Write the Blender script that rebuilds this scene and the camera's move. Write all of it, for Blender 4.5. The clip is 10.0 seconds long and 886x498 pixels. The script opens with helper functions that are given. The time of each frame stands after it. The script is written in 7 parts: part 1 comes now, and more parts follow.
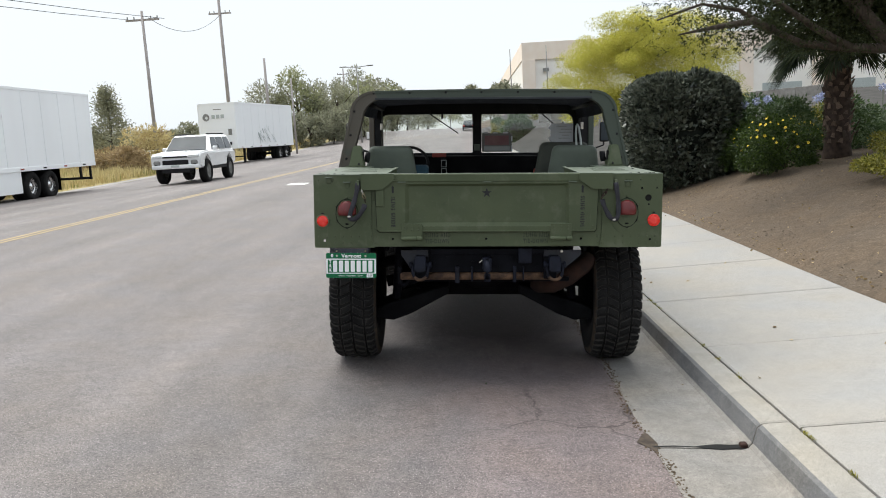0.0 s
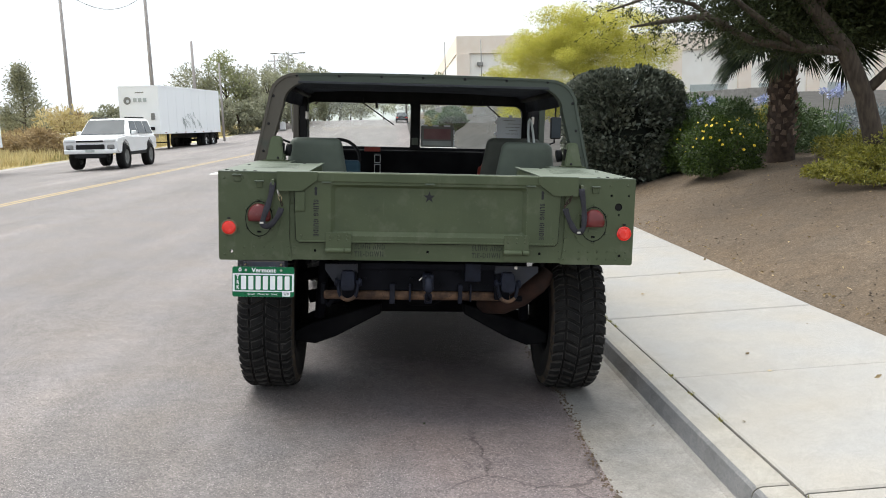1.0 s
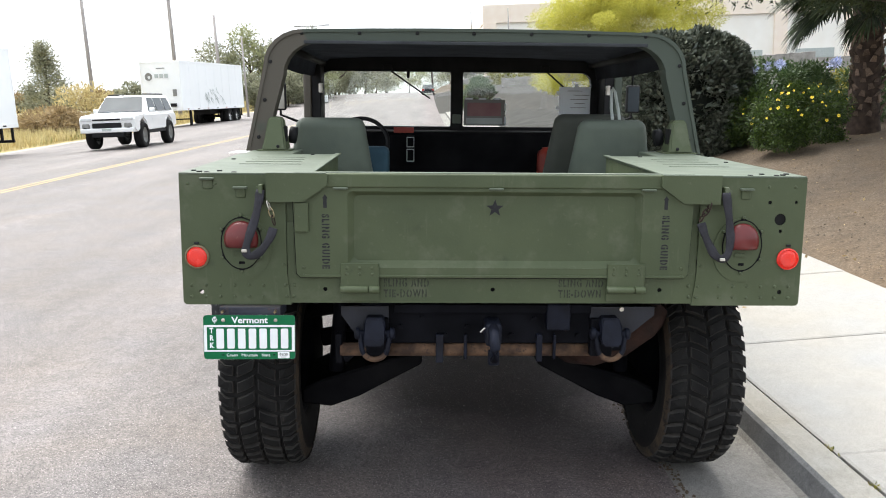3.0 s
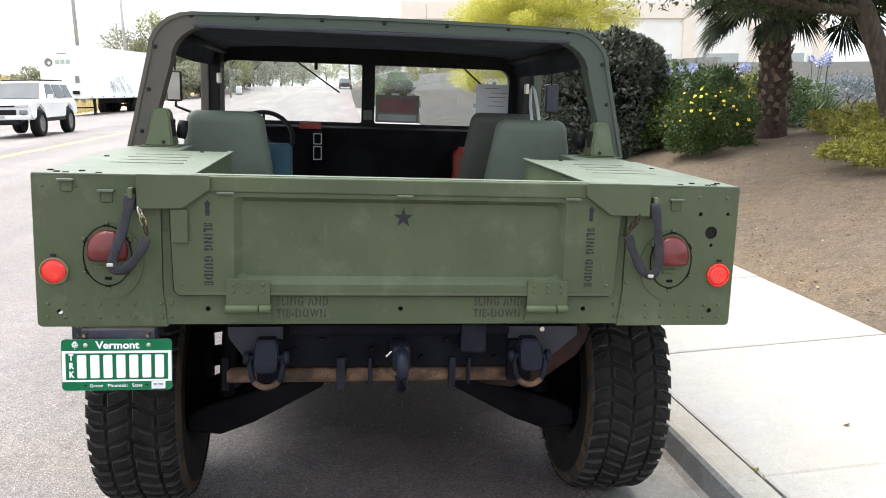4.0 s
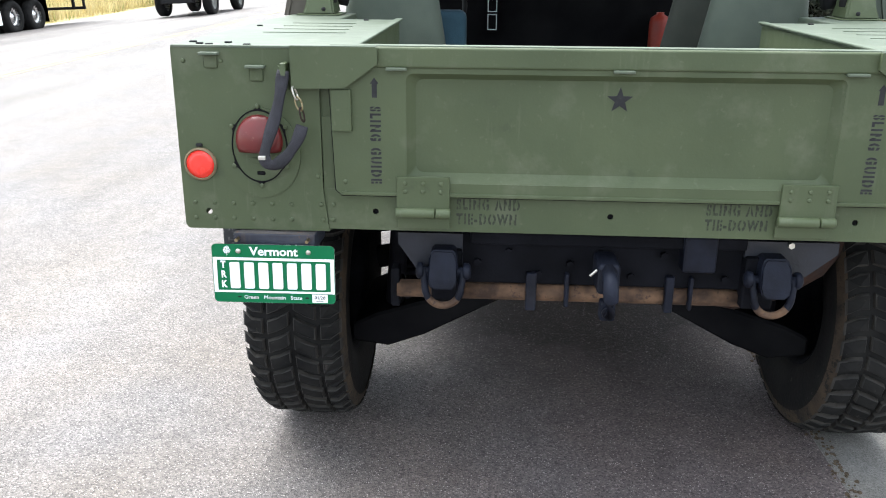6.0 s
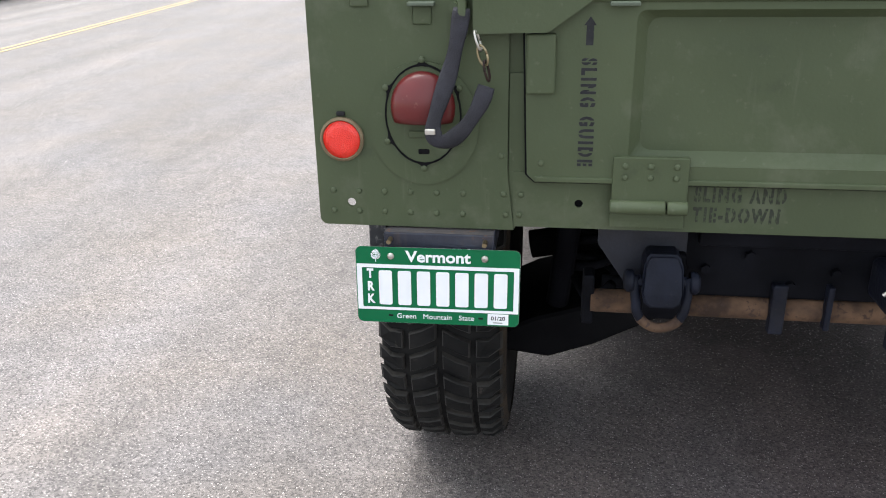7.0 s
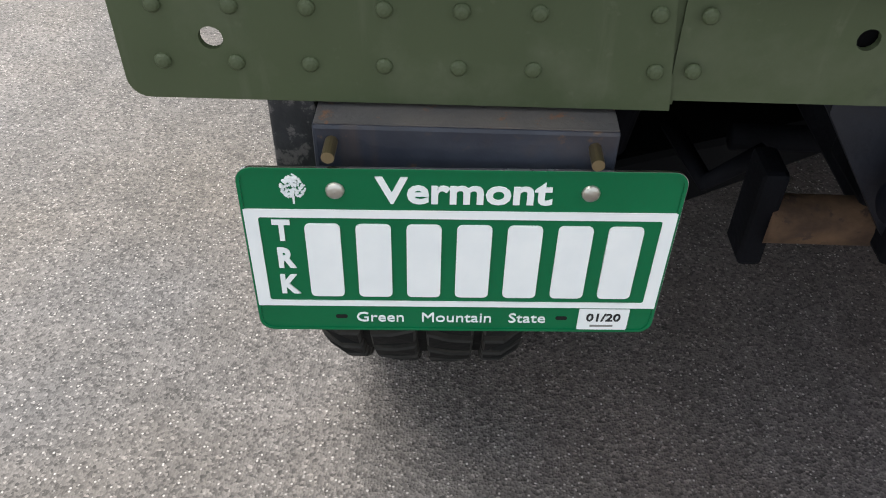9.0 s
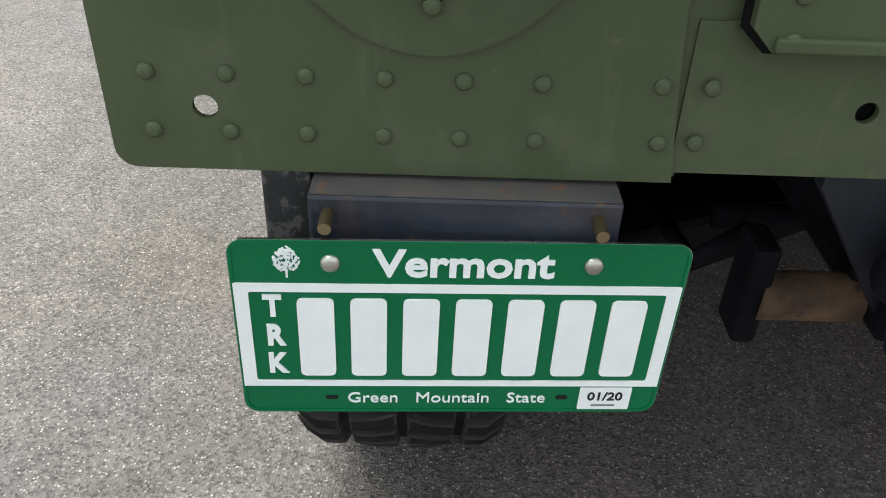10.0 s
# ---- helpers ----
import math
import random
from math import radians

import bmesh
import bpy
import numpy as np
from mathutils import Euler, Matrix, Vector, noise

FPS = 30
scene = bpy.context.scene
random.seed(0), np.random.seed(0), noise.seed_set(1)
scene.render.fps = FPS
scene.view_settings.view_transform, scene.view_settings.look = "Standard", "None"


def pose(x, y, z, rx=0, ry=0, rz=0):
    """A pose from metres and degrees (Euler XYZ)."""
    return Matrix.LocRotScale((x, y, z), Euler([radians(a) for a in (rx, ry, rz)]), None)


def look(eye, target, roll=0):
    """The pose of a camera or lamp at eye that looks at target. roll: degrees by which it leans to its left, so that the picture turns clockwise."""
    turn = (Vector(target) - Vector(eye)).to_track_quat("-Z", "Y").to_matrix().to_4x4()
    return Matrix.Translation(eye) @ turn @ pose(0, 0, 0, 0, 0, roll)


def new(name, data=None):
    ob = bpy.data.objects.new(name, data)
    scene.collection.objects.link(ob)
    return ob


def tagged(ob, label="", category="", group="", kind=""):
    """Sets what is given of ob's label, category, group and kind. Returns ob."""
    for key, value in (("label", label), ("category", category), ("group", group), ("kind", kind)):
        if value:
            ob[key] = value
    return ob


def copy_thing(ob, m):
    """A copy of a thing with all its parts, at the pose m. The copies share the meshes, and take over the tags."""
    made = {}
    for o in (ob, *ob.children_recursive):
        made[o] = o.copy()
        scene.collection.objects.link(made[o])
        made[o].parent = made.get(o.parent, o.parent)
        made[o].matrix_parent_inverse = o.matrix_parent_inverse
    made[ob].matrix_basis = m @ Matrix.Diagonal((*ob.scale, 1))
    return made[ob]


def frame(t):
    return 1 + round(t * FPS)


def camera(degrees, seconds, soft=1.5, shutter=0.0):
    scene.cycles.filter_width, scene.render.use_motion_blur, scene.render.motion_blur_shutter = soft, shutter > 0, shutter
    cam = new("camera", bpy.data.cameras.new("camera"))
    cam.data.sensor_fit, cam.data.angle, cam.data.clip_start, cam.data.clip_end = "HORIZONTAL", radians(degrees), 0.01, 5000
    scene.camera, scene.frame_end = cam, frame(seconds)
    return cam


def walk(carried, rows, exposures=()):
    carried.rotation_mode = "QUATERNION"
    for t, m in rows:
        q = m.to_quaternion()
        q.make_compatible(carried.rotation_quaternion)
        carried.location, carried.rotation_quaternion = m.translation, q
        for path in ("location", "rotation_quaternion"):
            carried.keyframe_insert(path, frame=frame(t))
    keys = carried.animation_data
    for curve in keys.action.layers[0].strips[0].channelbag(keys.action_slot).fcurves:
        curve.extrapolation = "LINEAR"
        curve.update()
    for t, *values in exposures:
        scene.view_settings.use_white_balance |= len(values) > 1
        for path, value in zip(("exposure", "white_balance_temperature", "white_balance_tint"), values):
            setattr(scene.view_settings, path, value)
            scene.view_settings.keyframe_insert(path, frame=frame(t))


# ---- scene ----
cam = camera(57.4, 10.0, 1.0)
# the truck leans towards the gutter and a little down the road
FRAME = pose(0, 0, 0, 0, 0, 0.38) @ pose(0, 0, 0, -1.43, 0, 0) @ pose(0, 0, 0, 0, 2.58, 0)
LEVEL = pose(0, 0, 0, 0, 0, 0.38) @ pose(0, 0, 0, 0, 2.58, 0)
PATH = [
    (0, (-0.138, -4.907, 1.425), (-0.189, -2.921, 1.189), -0.3),
    (0.5, (-0.173, -4.512, 1.441), (-0.044, -2.532, 1.19), 2.2),
    (1, (-0.17, -4.089, 1.444), (-0.05, -2.108, 1.191), 1.3),
    (1.5, (-0.17, -3.698, 1.451), (-0.12, -1.722, 1.15), 1.7),
    (2, (-0.249, -3.329, 1.466), (-0.118, -1.362, 1.128), 2.1),
    (2.5, (-0.227, -2.988, 1.47), (-0.188, -1.006, 1.205), -0.1),
    (2.7, (-0.246, -2.866, 1.478), (-0.206, -0.893, 1.158), 0.2),
    (3.8, (-0.225, -2.426, 1.493), (-0.021, -0.462, 1.178), 1.5),
    (4, (-0.192, -2.4, 1.492), (0.066, -0.444, 1.165), 1.8),
    (4.5, (-0.174, -2.373, 1.478), (0.014, -0.422, 1.084), 1.1),
    (5, (-0.155, -2.336, 1.468), (-0.016, -0.385, 1.052), 1.1),
    (5.2, (-0.176, -2.28, 1.472), (-0.088, -0.335, 1.014), 1.3),
    (6.3, (-0.357, -1.73, 1.421), (-0.507, 0.157, 0.777), 0.2),
    (6.5, (-0.429, -1.62, 1.409), (-0.569, 0.286, 0.82), 0.8),
    (7, (-0.607, -1.394, 1.365), (-0.885, 0.446, 0.63), -1.0),
    (7.5, (-0.693, -1.133, 1.33), (-0.962, 0.579, 0.331), -2.7),
    (8, (-0.735, -0.846, 1.266), (-0.952, 0.768, 0.105), -2.2),
    (8.5, (-0.798, -0.615, 1.203), (-0.826, 0.96, -0.024), 1.6),
    (9, (-0.826, -0.474, 1.138), (-0.86, 1.026, -0.180), 0.9),
    (9.5, (-0.843, -0.449, 1.118), (-0.791, 1.085, -0.158), 1.8),
    (10, (-0.849, -0.464, 1.119), (-0.802, 1.168, -0.031), 2.6),
]
EXPOSURES = [(0.0, 0.40, 6500, 7), (1.0, 0.66, 6500, 7), (1.5, 0.82, 6500, 7), (2.0, 1.04, 6500, 6), (2.5, 1.03, 6500, 7), (4.0, 1.34, 6500, 9), (4.5, 1.44, 6500, 10), (5.0, 1.48, 6500, 10), (6.5, 1.58, 6150, 4), (7.0, 1.12, 6400, 8), (7.5, 1.12, 6450, 9), (8.0, 0.93, 6500, 8), (8.5, 0.80, 6500, 6), (9.0, 0.70, 6550, 5), (9.5, 0.70, 6600, 3), (10.0, 0.70, 6600, 1)]
walk(cam, [(t, FRAME @ look(eye, target, roll)) for t, eye, target, roll in PATH], EXPOSURES)

# ---- light: a bright hazy overcast sky, with a weak wide sun ----
world = bpy.data.worlds.new("overcast_sky")
scene.world = world
world.use_nodes = True
wn, wl = world.node_tree.nodes, world.node_tree.links
wn.clear()
sky = wn.new("ShaderNodeTexSky")
sky.sky_type, sky.sun_disc = "NISHITA", False
sky.sun_elevation, sky.sun_rotation = radians(66), radians(-35)
sky.dust_density, sky.air_density = 4.0, 1.5
haze = wn.new("ShaderNodeMix")
haze.data_type, haze.inputs["Factor"].default_value = "RGBA", 0.88
haze.inputs[7].default_value = (9.4, 9.9, 10.7, 1)
back = wn.new("ShaderNodeBackground")
back.inputs["Strength"].default_value = 0.083
wout = wn.new("ShaderNodeOutputWorld")
wl.new(sky.outputs["Color"], haze.inputs[6])
wl.new(haze.outputs[2], back.inputs["Color"])
wl.new(back.outputs["Background"], wout.inputs["Surface"])

sun = new("sun", bpy.data.lights.new("sun", "SUN"))
sun.data.energy, sun.data.angle, sun.data.color = 3.8, radians(62), (1.0, 0.97, 0.93)
sun.matrix_world = look((-12, 17, 46), (0, 0, 0))

# ---- materials ----


def material(name, one, two, rough=0.6, flecks=None, metal=0.0, scale=6.0, bump=0.15, fine=120.0, spec=0.4, wear=None, wear_at=0.66, stretch=(1, 1, 1), vary=0.0, coat=0.0, dent=0.0):
    """A surface of two tones in a broad noise, with fine grain in its relief; wear: a third tone in ragged spots."""
    m = bpy.data.materials.new(name)
    m.use_nodes = True
    n, l = m.node_tree.nodes, m.node_tree.links
    p = n["Principled BSDF"]
    p.inputs["Metallic"].default_value, p.inputs["Specular IOR Level"].default_value = metal, spec
    p.inputs["Coat Weight"].default_value = coat
    co, mp = n.new("ShaderNodeTexCoord"), n.new("ShaderNodeMapping")
    mp.inputs["Scale"].default_value = stretch
    l.new(co.outputs["Object"], mp.inputs["Vector"])
    a = n.new("ShaderNodeTexNoise")
    a.inputs["Scale"].default_value, a.inputs["Detail"].default_value = scale, 6.0
    l.new(mp.outputs["Vector"], a.inputs["Vector"])
    ramp = n.new("ShaderNodeValToRGB")
    ramp.color_ramp.elements[0].position, ramp.color_ramp.elements[1].position = 0.32, 0.68
    ramp.color_ramp.elements[0].color, ramp.color_ramp.elements[1].color = (*one, 1), (*two, 1)
    l.new(a.outputs["Fac"], ramp.inputs["Fac"])
    tone = ramp.outputs["Color"]
    b = n.new("ShaderNodeTexNoise")
    b.inputs["Scale"].default_value, b.inputs["Detail"].default_value = fine, 3.0
    l.new(co.outputs["Object"], b.inputs["Vector"])
    if wear:
        w = n.new("ShaderNodeTexNoise")
        w.inputs["Scale"].default_value, w.inputs["Detail"].default_value, w.inputs["Roughness"].default_value = scale * 2.7, 9.0, 0.68
        l.new(co.outputs["Object"], w.inputs["Vector"])
        r = n.new("ShaderNodeValToRGB")
        r.color_ramp.elements[0].position, r.color_ramp.elements[1].position = wear_at, wear_at + 0.06
        l.new(w.outputs["Fac"], r.inputs["Fac"])
        x = n.new("ShaderNodeMix")
        x.data_type = "RGBA"
        x.inputs[7].default_value = (*wear, 1)
        l.new(r.outputs["Color"], x.inputs["Factor"])
        l.new(tone, x.inputs[6])
        tone = x.outputs[2]
    if flecks:
        for k, (stretch_, size, at) in enumerate((((1, 1, 1), 70.0, 0.70), ((1, 1, 0.12), 26.0, 0.71), ((1, 1, 1), 7.0, 0.64))):
            mq, fq, rq, xq = n.new("ShaderNodeMapping"), n.new("ShaderNodeTexNoise"), n.new("ShaderNodeMapRange"), n.new("ShaderNodeMix")
            mq.inputs["Scale"].default_value = stretch_
            mq.inputs["Location"].default_value = (3.1 * k, 1.7 * k, 0.9 * k)
            fq.inputs["Scale"].default_value, fq.inputs["Detail"].default_value, fq.inputs["Roughness"].default_value = size, 7.0, 0.6
            rq.inputs["From Min"].default_value, rq.inputs["From Max"].default_value, rq.inputs["To Max"].default_value = at - 0.08, at + 0.05, 0.42
            l.new(co.outputs["Object"], mq.inputs["Vector"])
            l.new(mq.outputs["Vector"], fq.inputs["Vector"])
            l.new(fq.outputs["Fac"], rq.inputs["Value"])
            xq.data_type = "RGBA"
            xq.inputs[7].default_value = (*flecks, 1)
            l.new(rq.outputs["Result"], xq.inputs["Factor"])
            l.new(tone, xq.inputs[6])
            tone = xq.outputs[2]
    if vary:
        info, hsv, mm = n.new("ShaderNodeObjectInfo"), n.new("ShaderNodeHueSaturation"), n.new("ShaderNodeMapRange")
        mm.inputs["To Min"].default_value, mm.inputs["To Max"].default_value = 1 - vary, 1 + vary
        l.new(info.outputs["Random"], mm.inputs["Value"])
        l.new(mm.outputs["Result"], hsv.inputs["Value"])
        l.new(tone, hsv.inputs["Color"])
        tone = hsv.outputs["Color"]
    l.new(tone, p.inputs["Base Color"])
    rr = n.new("ShaderNodeMapRange")
    rr.inputs["To Min"].default_value, rr.inputs["To Max"].default_value = max(0.03, rough - 0.1), min(1, rough + 0.12)
    l.new(a.outputs["Fac"], rr.inputs["Value"])
    l.new(rr.outputs["Result"], p.inputs["Roughness"])
    if bump:
        bp = n.new("ShaderNodeBump")
        bp.inputs["Strength"].default_value, bp.inputs["Distance"].default_value = bump, 0.004
        l.new(b.outputs["Fac"], bp.inputs["Height"])
        if dent:  # shallow dents in the sheet
            dn, dp = n.new("ShaderNodeTexNoise"), n.new("ShaderNodeBump")
            dn.inputs["Scale"].default_value, dn.inputs["Detail"].default_value = 7.0, 2.0
            dp.inputs["Strength"].default_value, dp.inputs["Distance"].default_value = dent, 0.02
            l.new(co.outputs["Object"], dn.inputs["Vector"])
            l.new(dn.outputs["Fac"], dp.inputs["Height"])
            l.new(dp.outputs["Normal"], bp.inputs["Normal"])
        l.new(bp.outputs["Normal"], p.inputs["Normal"])
    return m


def foliage(name, one, two, rough=0.5, through_leaf=0.25, spec=0.5):
    """Leaves that differ in tone one by one and let some light through."""
    m = bpy.data.materials.new(name)
    m.use_nodes = True
    n, l = m.node_tree.nodes, m.node_tree.links
    p = n["Principled BSDF"]
    geo, ramp = n.new("ShaderNodeNewGeometry"), n.new("ShaderNodeValToRGB")
    ramp.color_ramp.elements[0].color, ramp.color_ramp.elements[1].color = (*one, 1), (*two, 1)
    l.new(geo.outputs["Random Per Island"], ramp.inputs["Fac"])
    l.new(ramp.outputs["Color"], p.inputs["Base Color"])
    p.inputs["Roughness"].default_value, p.inputs["Specular IOR Level"].default_value = rough, spec
    t, mx = n.new("ShaderNodeBsdfTranslucent"), n.new("ShaderNodeMixShader")
    l.new(ramp.outputs["Color"], t.inputs["Color"])
    mx.inputs["Fac"].default_value = through_leaf
    l.new(p.outputs["BSDF"], mx.inputs[1])
    l.new(t.outputs["BSDF"], mx.inputs[2])
    l.new(mx.outputs["Shader"], n["Material Output"].inputs["Surface"])
    return m


def speckled(name, dark, mid, light, grain, rough, streaks=0.5, bump=0.5, cracks=0.0, stones=0.0, calm=1.0, parked=None, gloss=0.35):
    """Asphalt or concrete: aggregate specks, broad stains, and long streaks along the road."""
    m = bpy.data.materials.new(name)
    m.use_nodes = True
    n, l = m.node_tree.nodes, m.node_tree.links
    p = n["Principled BSDF"]
    p.inputs["Roughness"].default_value, p.inputs["Specular IOR Level"].default_value = rough, gloss
    co = n.new("ShaderNodeTexCoord")
    v = n.new("ShaderNodeTexVoronoi")
    v.inputs["Scale"].default_value = grain
    l.new(co.outputs["Object"], v.inputs["Vector"])
    bw = n.new("ShaderNodeSeparateColor")
    l.new(v.outputs["Color"], bw.inputs["Color"])
    ramp = n.new("ShaderNodeValToRGB")
    e = ramp.color_ramp.elements
    e[0].color, e[1].color = (*dark, 1), (*light, 1)
    e.new(0.5).color = (*mid, 1)
    e.new(0.92).color = tuple(c * 1.18 for c in mid) + (1,)
    l.new(bw.outputs["Red"], ramp.inputs["Fac"])
    tone = ramp.outputs["Color"]
    for scale, stretch, low, high in ((0.55, (1, 1, 1), 0.89, 1.10), (1.1, (1, 0.07, 1), 1 - 0.32 * streaks, 1 + 0.36 * streaks), (9.0, (1, 1, 1), 0.88, 1.1), (38.0, (1, 1, 1), 0.90, 1.10)):
        mp, a, r = n.new("ShaderNodeMapping"), n.new("ShaderNodeTexNoise"), n.new("ShaderNodeMapRange")
        mp.inputs["Scale"].default_value = stretch
        a.inputs["Scale"].default_value, a.inputs["Detail"].default_value = scale, 5.0
        l.new(co.outputs["Object"], mp.inputs["Vector"])
        l.new(mp.outputs["Vector"], a.inputs["Vector"])
        r.inputs["From Min"].default_value, r.inputs["From Max"].default_value = 0.3, 0.7
        r.inputs["To Min"].default_value, r.inputs["To Max"].default_value = 1 - (1 - low) * calm, 1 + (high - 1) * calm
        l.new(a.outputs["Fac"], r.inputs["Value"])
        x = n.new("ShaderNodeVectorMath")
        x.operation = "SCALE"
        l.new(tone, x.inputs[0])
        l.new(r.outputs["Result"], x.inputs["Scale"])
        tone = x.outputs["Vector"]
    # patches that lean warm or cool
    hue, pick = n.new("ShaderNodeTexNoise"), n.new("ShaderNodeMix")
    hue.inputs["Scale"].default_value, hue.inputs["Detail"].default_value = 1.7, 4.0
    l.new(co.outputs["Object"], hue.inputs["Vector"])
    hr = n.new("ShaderNodeMapRange")
    hr.inputs["From Min"].default_value, hr.inputs["From Max"].default_value = 0.3, 0.75
    l.new(hue.outputs["Fac"], hr.inputs["Value"])
    pick.data_type = "RGBA"
    pick.inputs[6].default_value, pick.inputs[7].default_value = (0.97, 0.98, 1.02, 1), (1.06, 1.0, 0.93, 1)
    l.new(hr.outputs["Result"], pick.inputs["Factor"])
    wash = n.new("ShaderNodeVectorMath")
    wash.operation = "MULTIPLY"
    l.new(tone, wash.inputs[0])
    l.new(pick.outputs[2], wash.inputs[1])
    tone = wash.outputs["Vector"]
    if parked:
        # the strip where vehicles stand is stained darker, with a ragged edge
        sep, rag, reach, fade, dull = n.new("ShaderNodeSeparateXYZ"), n.new("ShaderNodeTexNoise"), n.new("ShaderNodeMath"), n.new("ShaderNodeMapRange"), n.new("ShaderNodeMix")
        l.new(co.outputs["Object"], sep.inputs["Vector"])
        rag.inputs["Scale"].default_value, rag.inputs["Detail"].default_value, rag.inputs["Roughness"].default_value = 1.6, 7.0, 0.62
        l.new(co.outputs["Object"], rag.inputs["Vector"])
        reach.operation, reach.inputs[1].default_value = "MULTIPLY_ADD", 1.7
        l.new(rag.outputs["Fac"], reach.inputs[0])
        l.new(sep.outputs["X"], reach.inputs[2])
        fade.inputs["From Min"].default_value, fade.inputs["From Max"].default_value, fade.inputs["To Max"].default_value = 0.10, 0.95, 1.0
        l.new(reach.outputs["Value"], fade.inputs["Value"])
        dull.data_type, dull.blend_type = "RGBA", "MULTIPLY"
        dull.inputs[7].default_value = (*parked, 1)
        l.new(fade.outputs["Result"], dull.inputs["Factor"])
        l.new(tone, dull.inputs[6])
        tone = dull.outputs[2]
        # shade under the standing truck, put into the asphalt colour with a ragged edge
        at, far, truck_shade, shade_tint = n.new("ShaderNodeMapping"), n.new("ShaderNodeVectorMath"), n.new("ShaderNodeMapRange"), n.new("ShaderNodeMix")
        at.inputs["Location"].default_value, at.inputs["Scale"].default_value = (-0.10, -1.47, 0), (1.0, 0.67, 0)
        l.new(co.outputs["Object"], at.inputs["Vector"])
        far.operation = "LENGTH"
        l.new(at.outputs["Vector"], far.inputs[0])
        edge = n.new("ShaderNodeMath")
        edge.operation, edge.inputs[1].default_value = "MULTIPLY_ADD", 0.7
        l.new(rag.outputs["Fac"], edge.inputs[0])
        l.new(far.outputs["Value"], edge.inputs[2])
        truck_shade.inputs["From Min"].default_value, truck_shade.inputs["From Max"].default_value = 1.33, 0.96
        l.new(edge.outputs["Value"], truck_shade.inputs["Value"])
        shade_tint.data_type, shade_tint.blend_type = "RGBA", "MULTIPLY"
        shade_tint.inputs[7].default_value = (0.24, 0.20, 0.195, 1)
        l.new(truck_shade.outputs["Result"], shade_tint.inputs["Factor"])
        l.new(tone, shade_tint.inputs[6])
        tone = shade_tint.outputs[2]
    if stones:
        # sparse bright chips between the darker ones
        sv, sc, sd, sr, sm, sx = n.new("ShaderNodeTexVoronoi"), n.new("ShaderNodeSeparateColor"), n.new("ShaderNodeMapRange"), n.new("ShaderNodeMapRange"), n.new("ShaderNodeMath"), n.new("ShaderNodeMix")
        sv.inputs["Scale"].default_value = stones
        l.new(co.outputs["Object"], sv.inputs["Vector"])
        l.new(sv.outputs["Color"], sc.inputs["Color"])
        sd.inputs["From Min"].default_value, sd.inputs["From Max"].default_value = 0.42, 0.26
        l.new(sv.outputs["Distance"], sd.inputs["Value"])
        sr.inputs["From Min"].default_value, sr.inputs["From Max"].default_value = 0.80, 0.98
        l.new(sc.outputs["Red"], sr.inputs["Value"])
        sm.operation = "MULTIPLY"
        l.new(sd.outputs["Result"], sm.inputs[0])
        l.new(sr.outputs["Result"], sm.inputs[1])
        sx.data_type = "RGBA"
        sx.inputs[7].default_value = (*(c * 1.75 for c in light), 1)
        l.new(sm.outputs["Value"], sx.inputs["Factor"])
        l.new(tone, sx.inputs[6])
        tone = sx.outputs[2]
    if cracks:
        warp, cr, rr, y = n.new("ShaderNodeTexNoise"), n.new("ShaderNodeTexVoronoi"), n.new("ShaderNodeValToRGB"), n.new("ShaderNodeMix")
        add = n.new("ShaderNodeMixRGB")
        add.blend_type, add.inputs["Fac"].default_value = "ADD", 0.35
        warp.inputs["Scale"].default_value, warp.inputs["Detail"].default_value = 3.0, 6.0
        l.new(co.outputs["Object"], warp.inputs["Vector"])
        l.new(co.outputs["Object"], add.inputs["Color1"])
        l.new(warp.outputs["Color"], add.inputs["Color2"])
        cr.feature, cr.inputs["Scale"].default_value = "DISTANCE_TO_EDGE", cracks
        l.new(add.outputs["Color"], cr.inputs["Vector"])
        rr.color_ramp.elements[0].position, rr.color_ramp.elements[1].position = 0.0, 0.006
        rr.color_ramp.elements[0].color = (0.32, 0.31, 0.30, 1)
        l.new(cr.outputs["Distance"], rr.inputs["Fac"])
        y.data_type, y.blend_type = "RGBA", "MULTIPLY"
        some, band = n.new("ShaderNodeTexNoise"), n.new("ShaderNodeMapRange")
        some.inputs["Scale"].default_value = 0.45
        band.inputs["From Min"].default_value, band.inputs["From Max"].default_value = 0.46, 0.56
        band.inputs["To Max"].default_value = 0.9
        l.new(co.outputs["Object"], some.inputs["Vector"])
        l.new(some.outputs["Fac"], band.inputs["Value"])
        # broken up only on the kerb side of the lane
        side, near, both = n.new("ShaderNodeSeparateXYZ"), n.new("ShaderNodeMapRange"), n.new("ShaderNodeMath")
        l.new(co.outputs["Object"], side.inputs["Vector"])
        near.inputs["From Min"].default_value, near.inputs["From Max"].default_value = -0.2, 0.2
        l.new(side.outputs["X"], near.inputs["Value"])
        both.operation = "MULTIPLY"
        l.new(band.outputs["Result"], both.inputs[0])
        l.new(near.outputs["Result"], both.inputs[1])
        l.new(both.outputs["Value"], y.inputs["Factor"])
        l.new(tone, y.inputs[6])
        l.new(rr.outputs["Color"], y.inputs[7])
        tone = y.outputs[2]
    l.new(tone, p.inputs["Base Color"])
    bp = n.new("ShaderNodeBump")
    bp.inputs["Strength"].default_value, bp.inputs["Distance"].default_value = bump, 0.003
    l.new(v.outputs["Distance"], bp.inputs["Height"])
    l.new(bp.outputs["Normal"], p.inputs["Normal"])
    return m


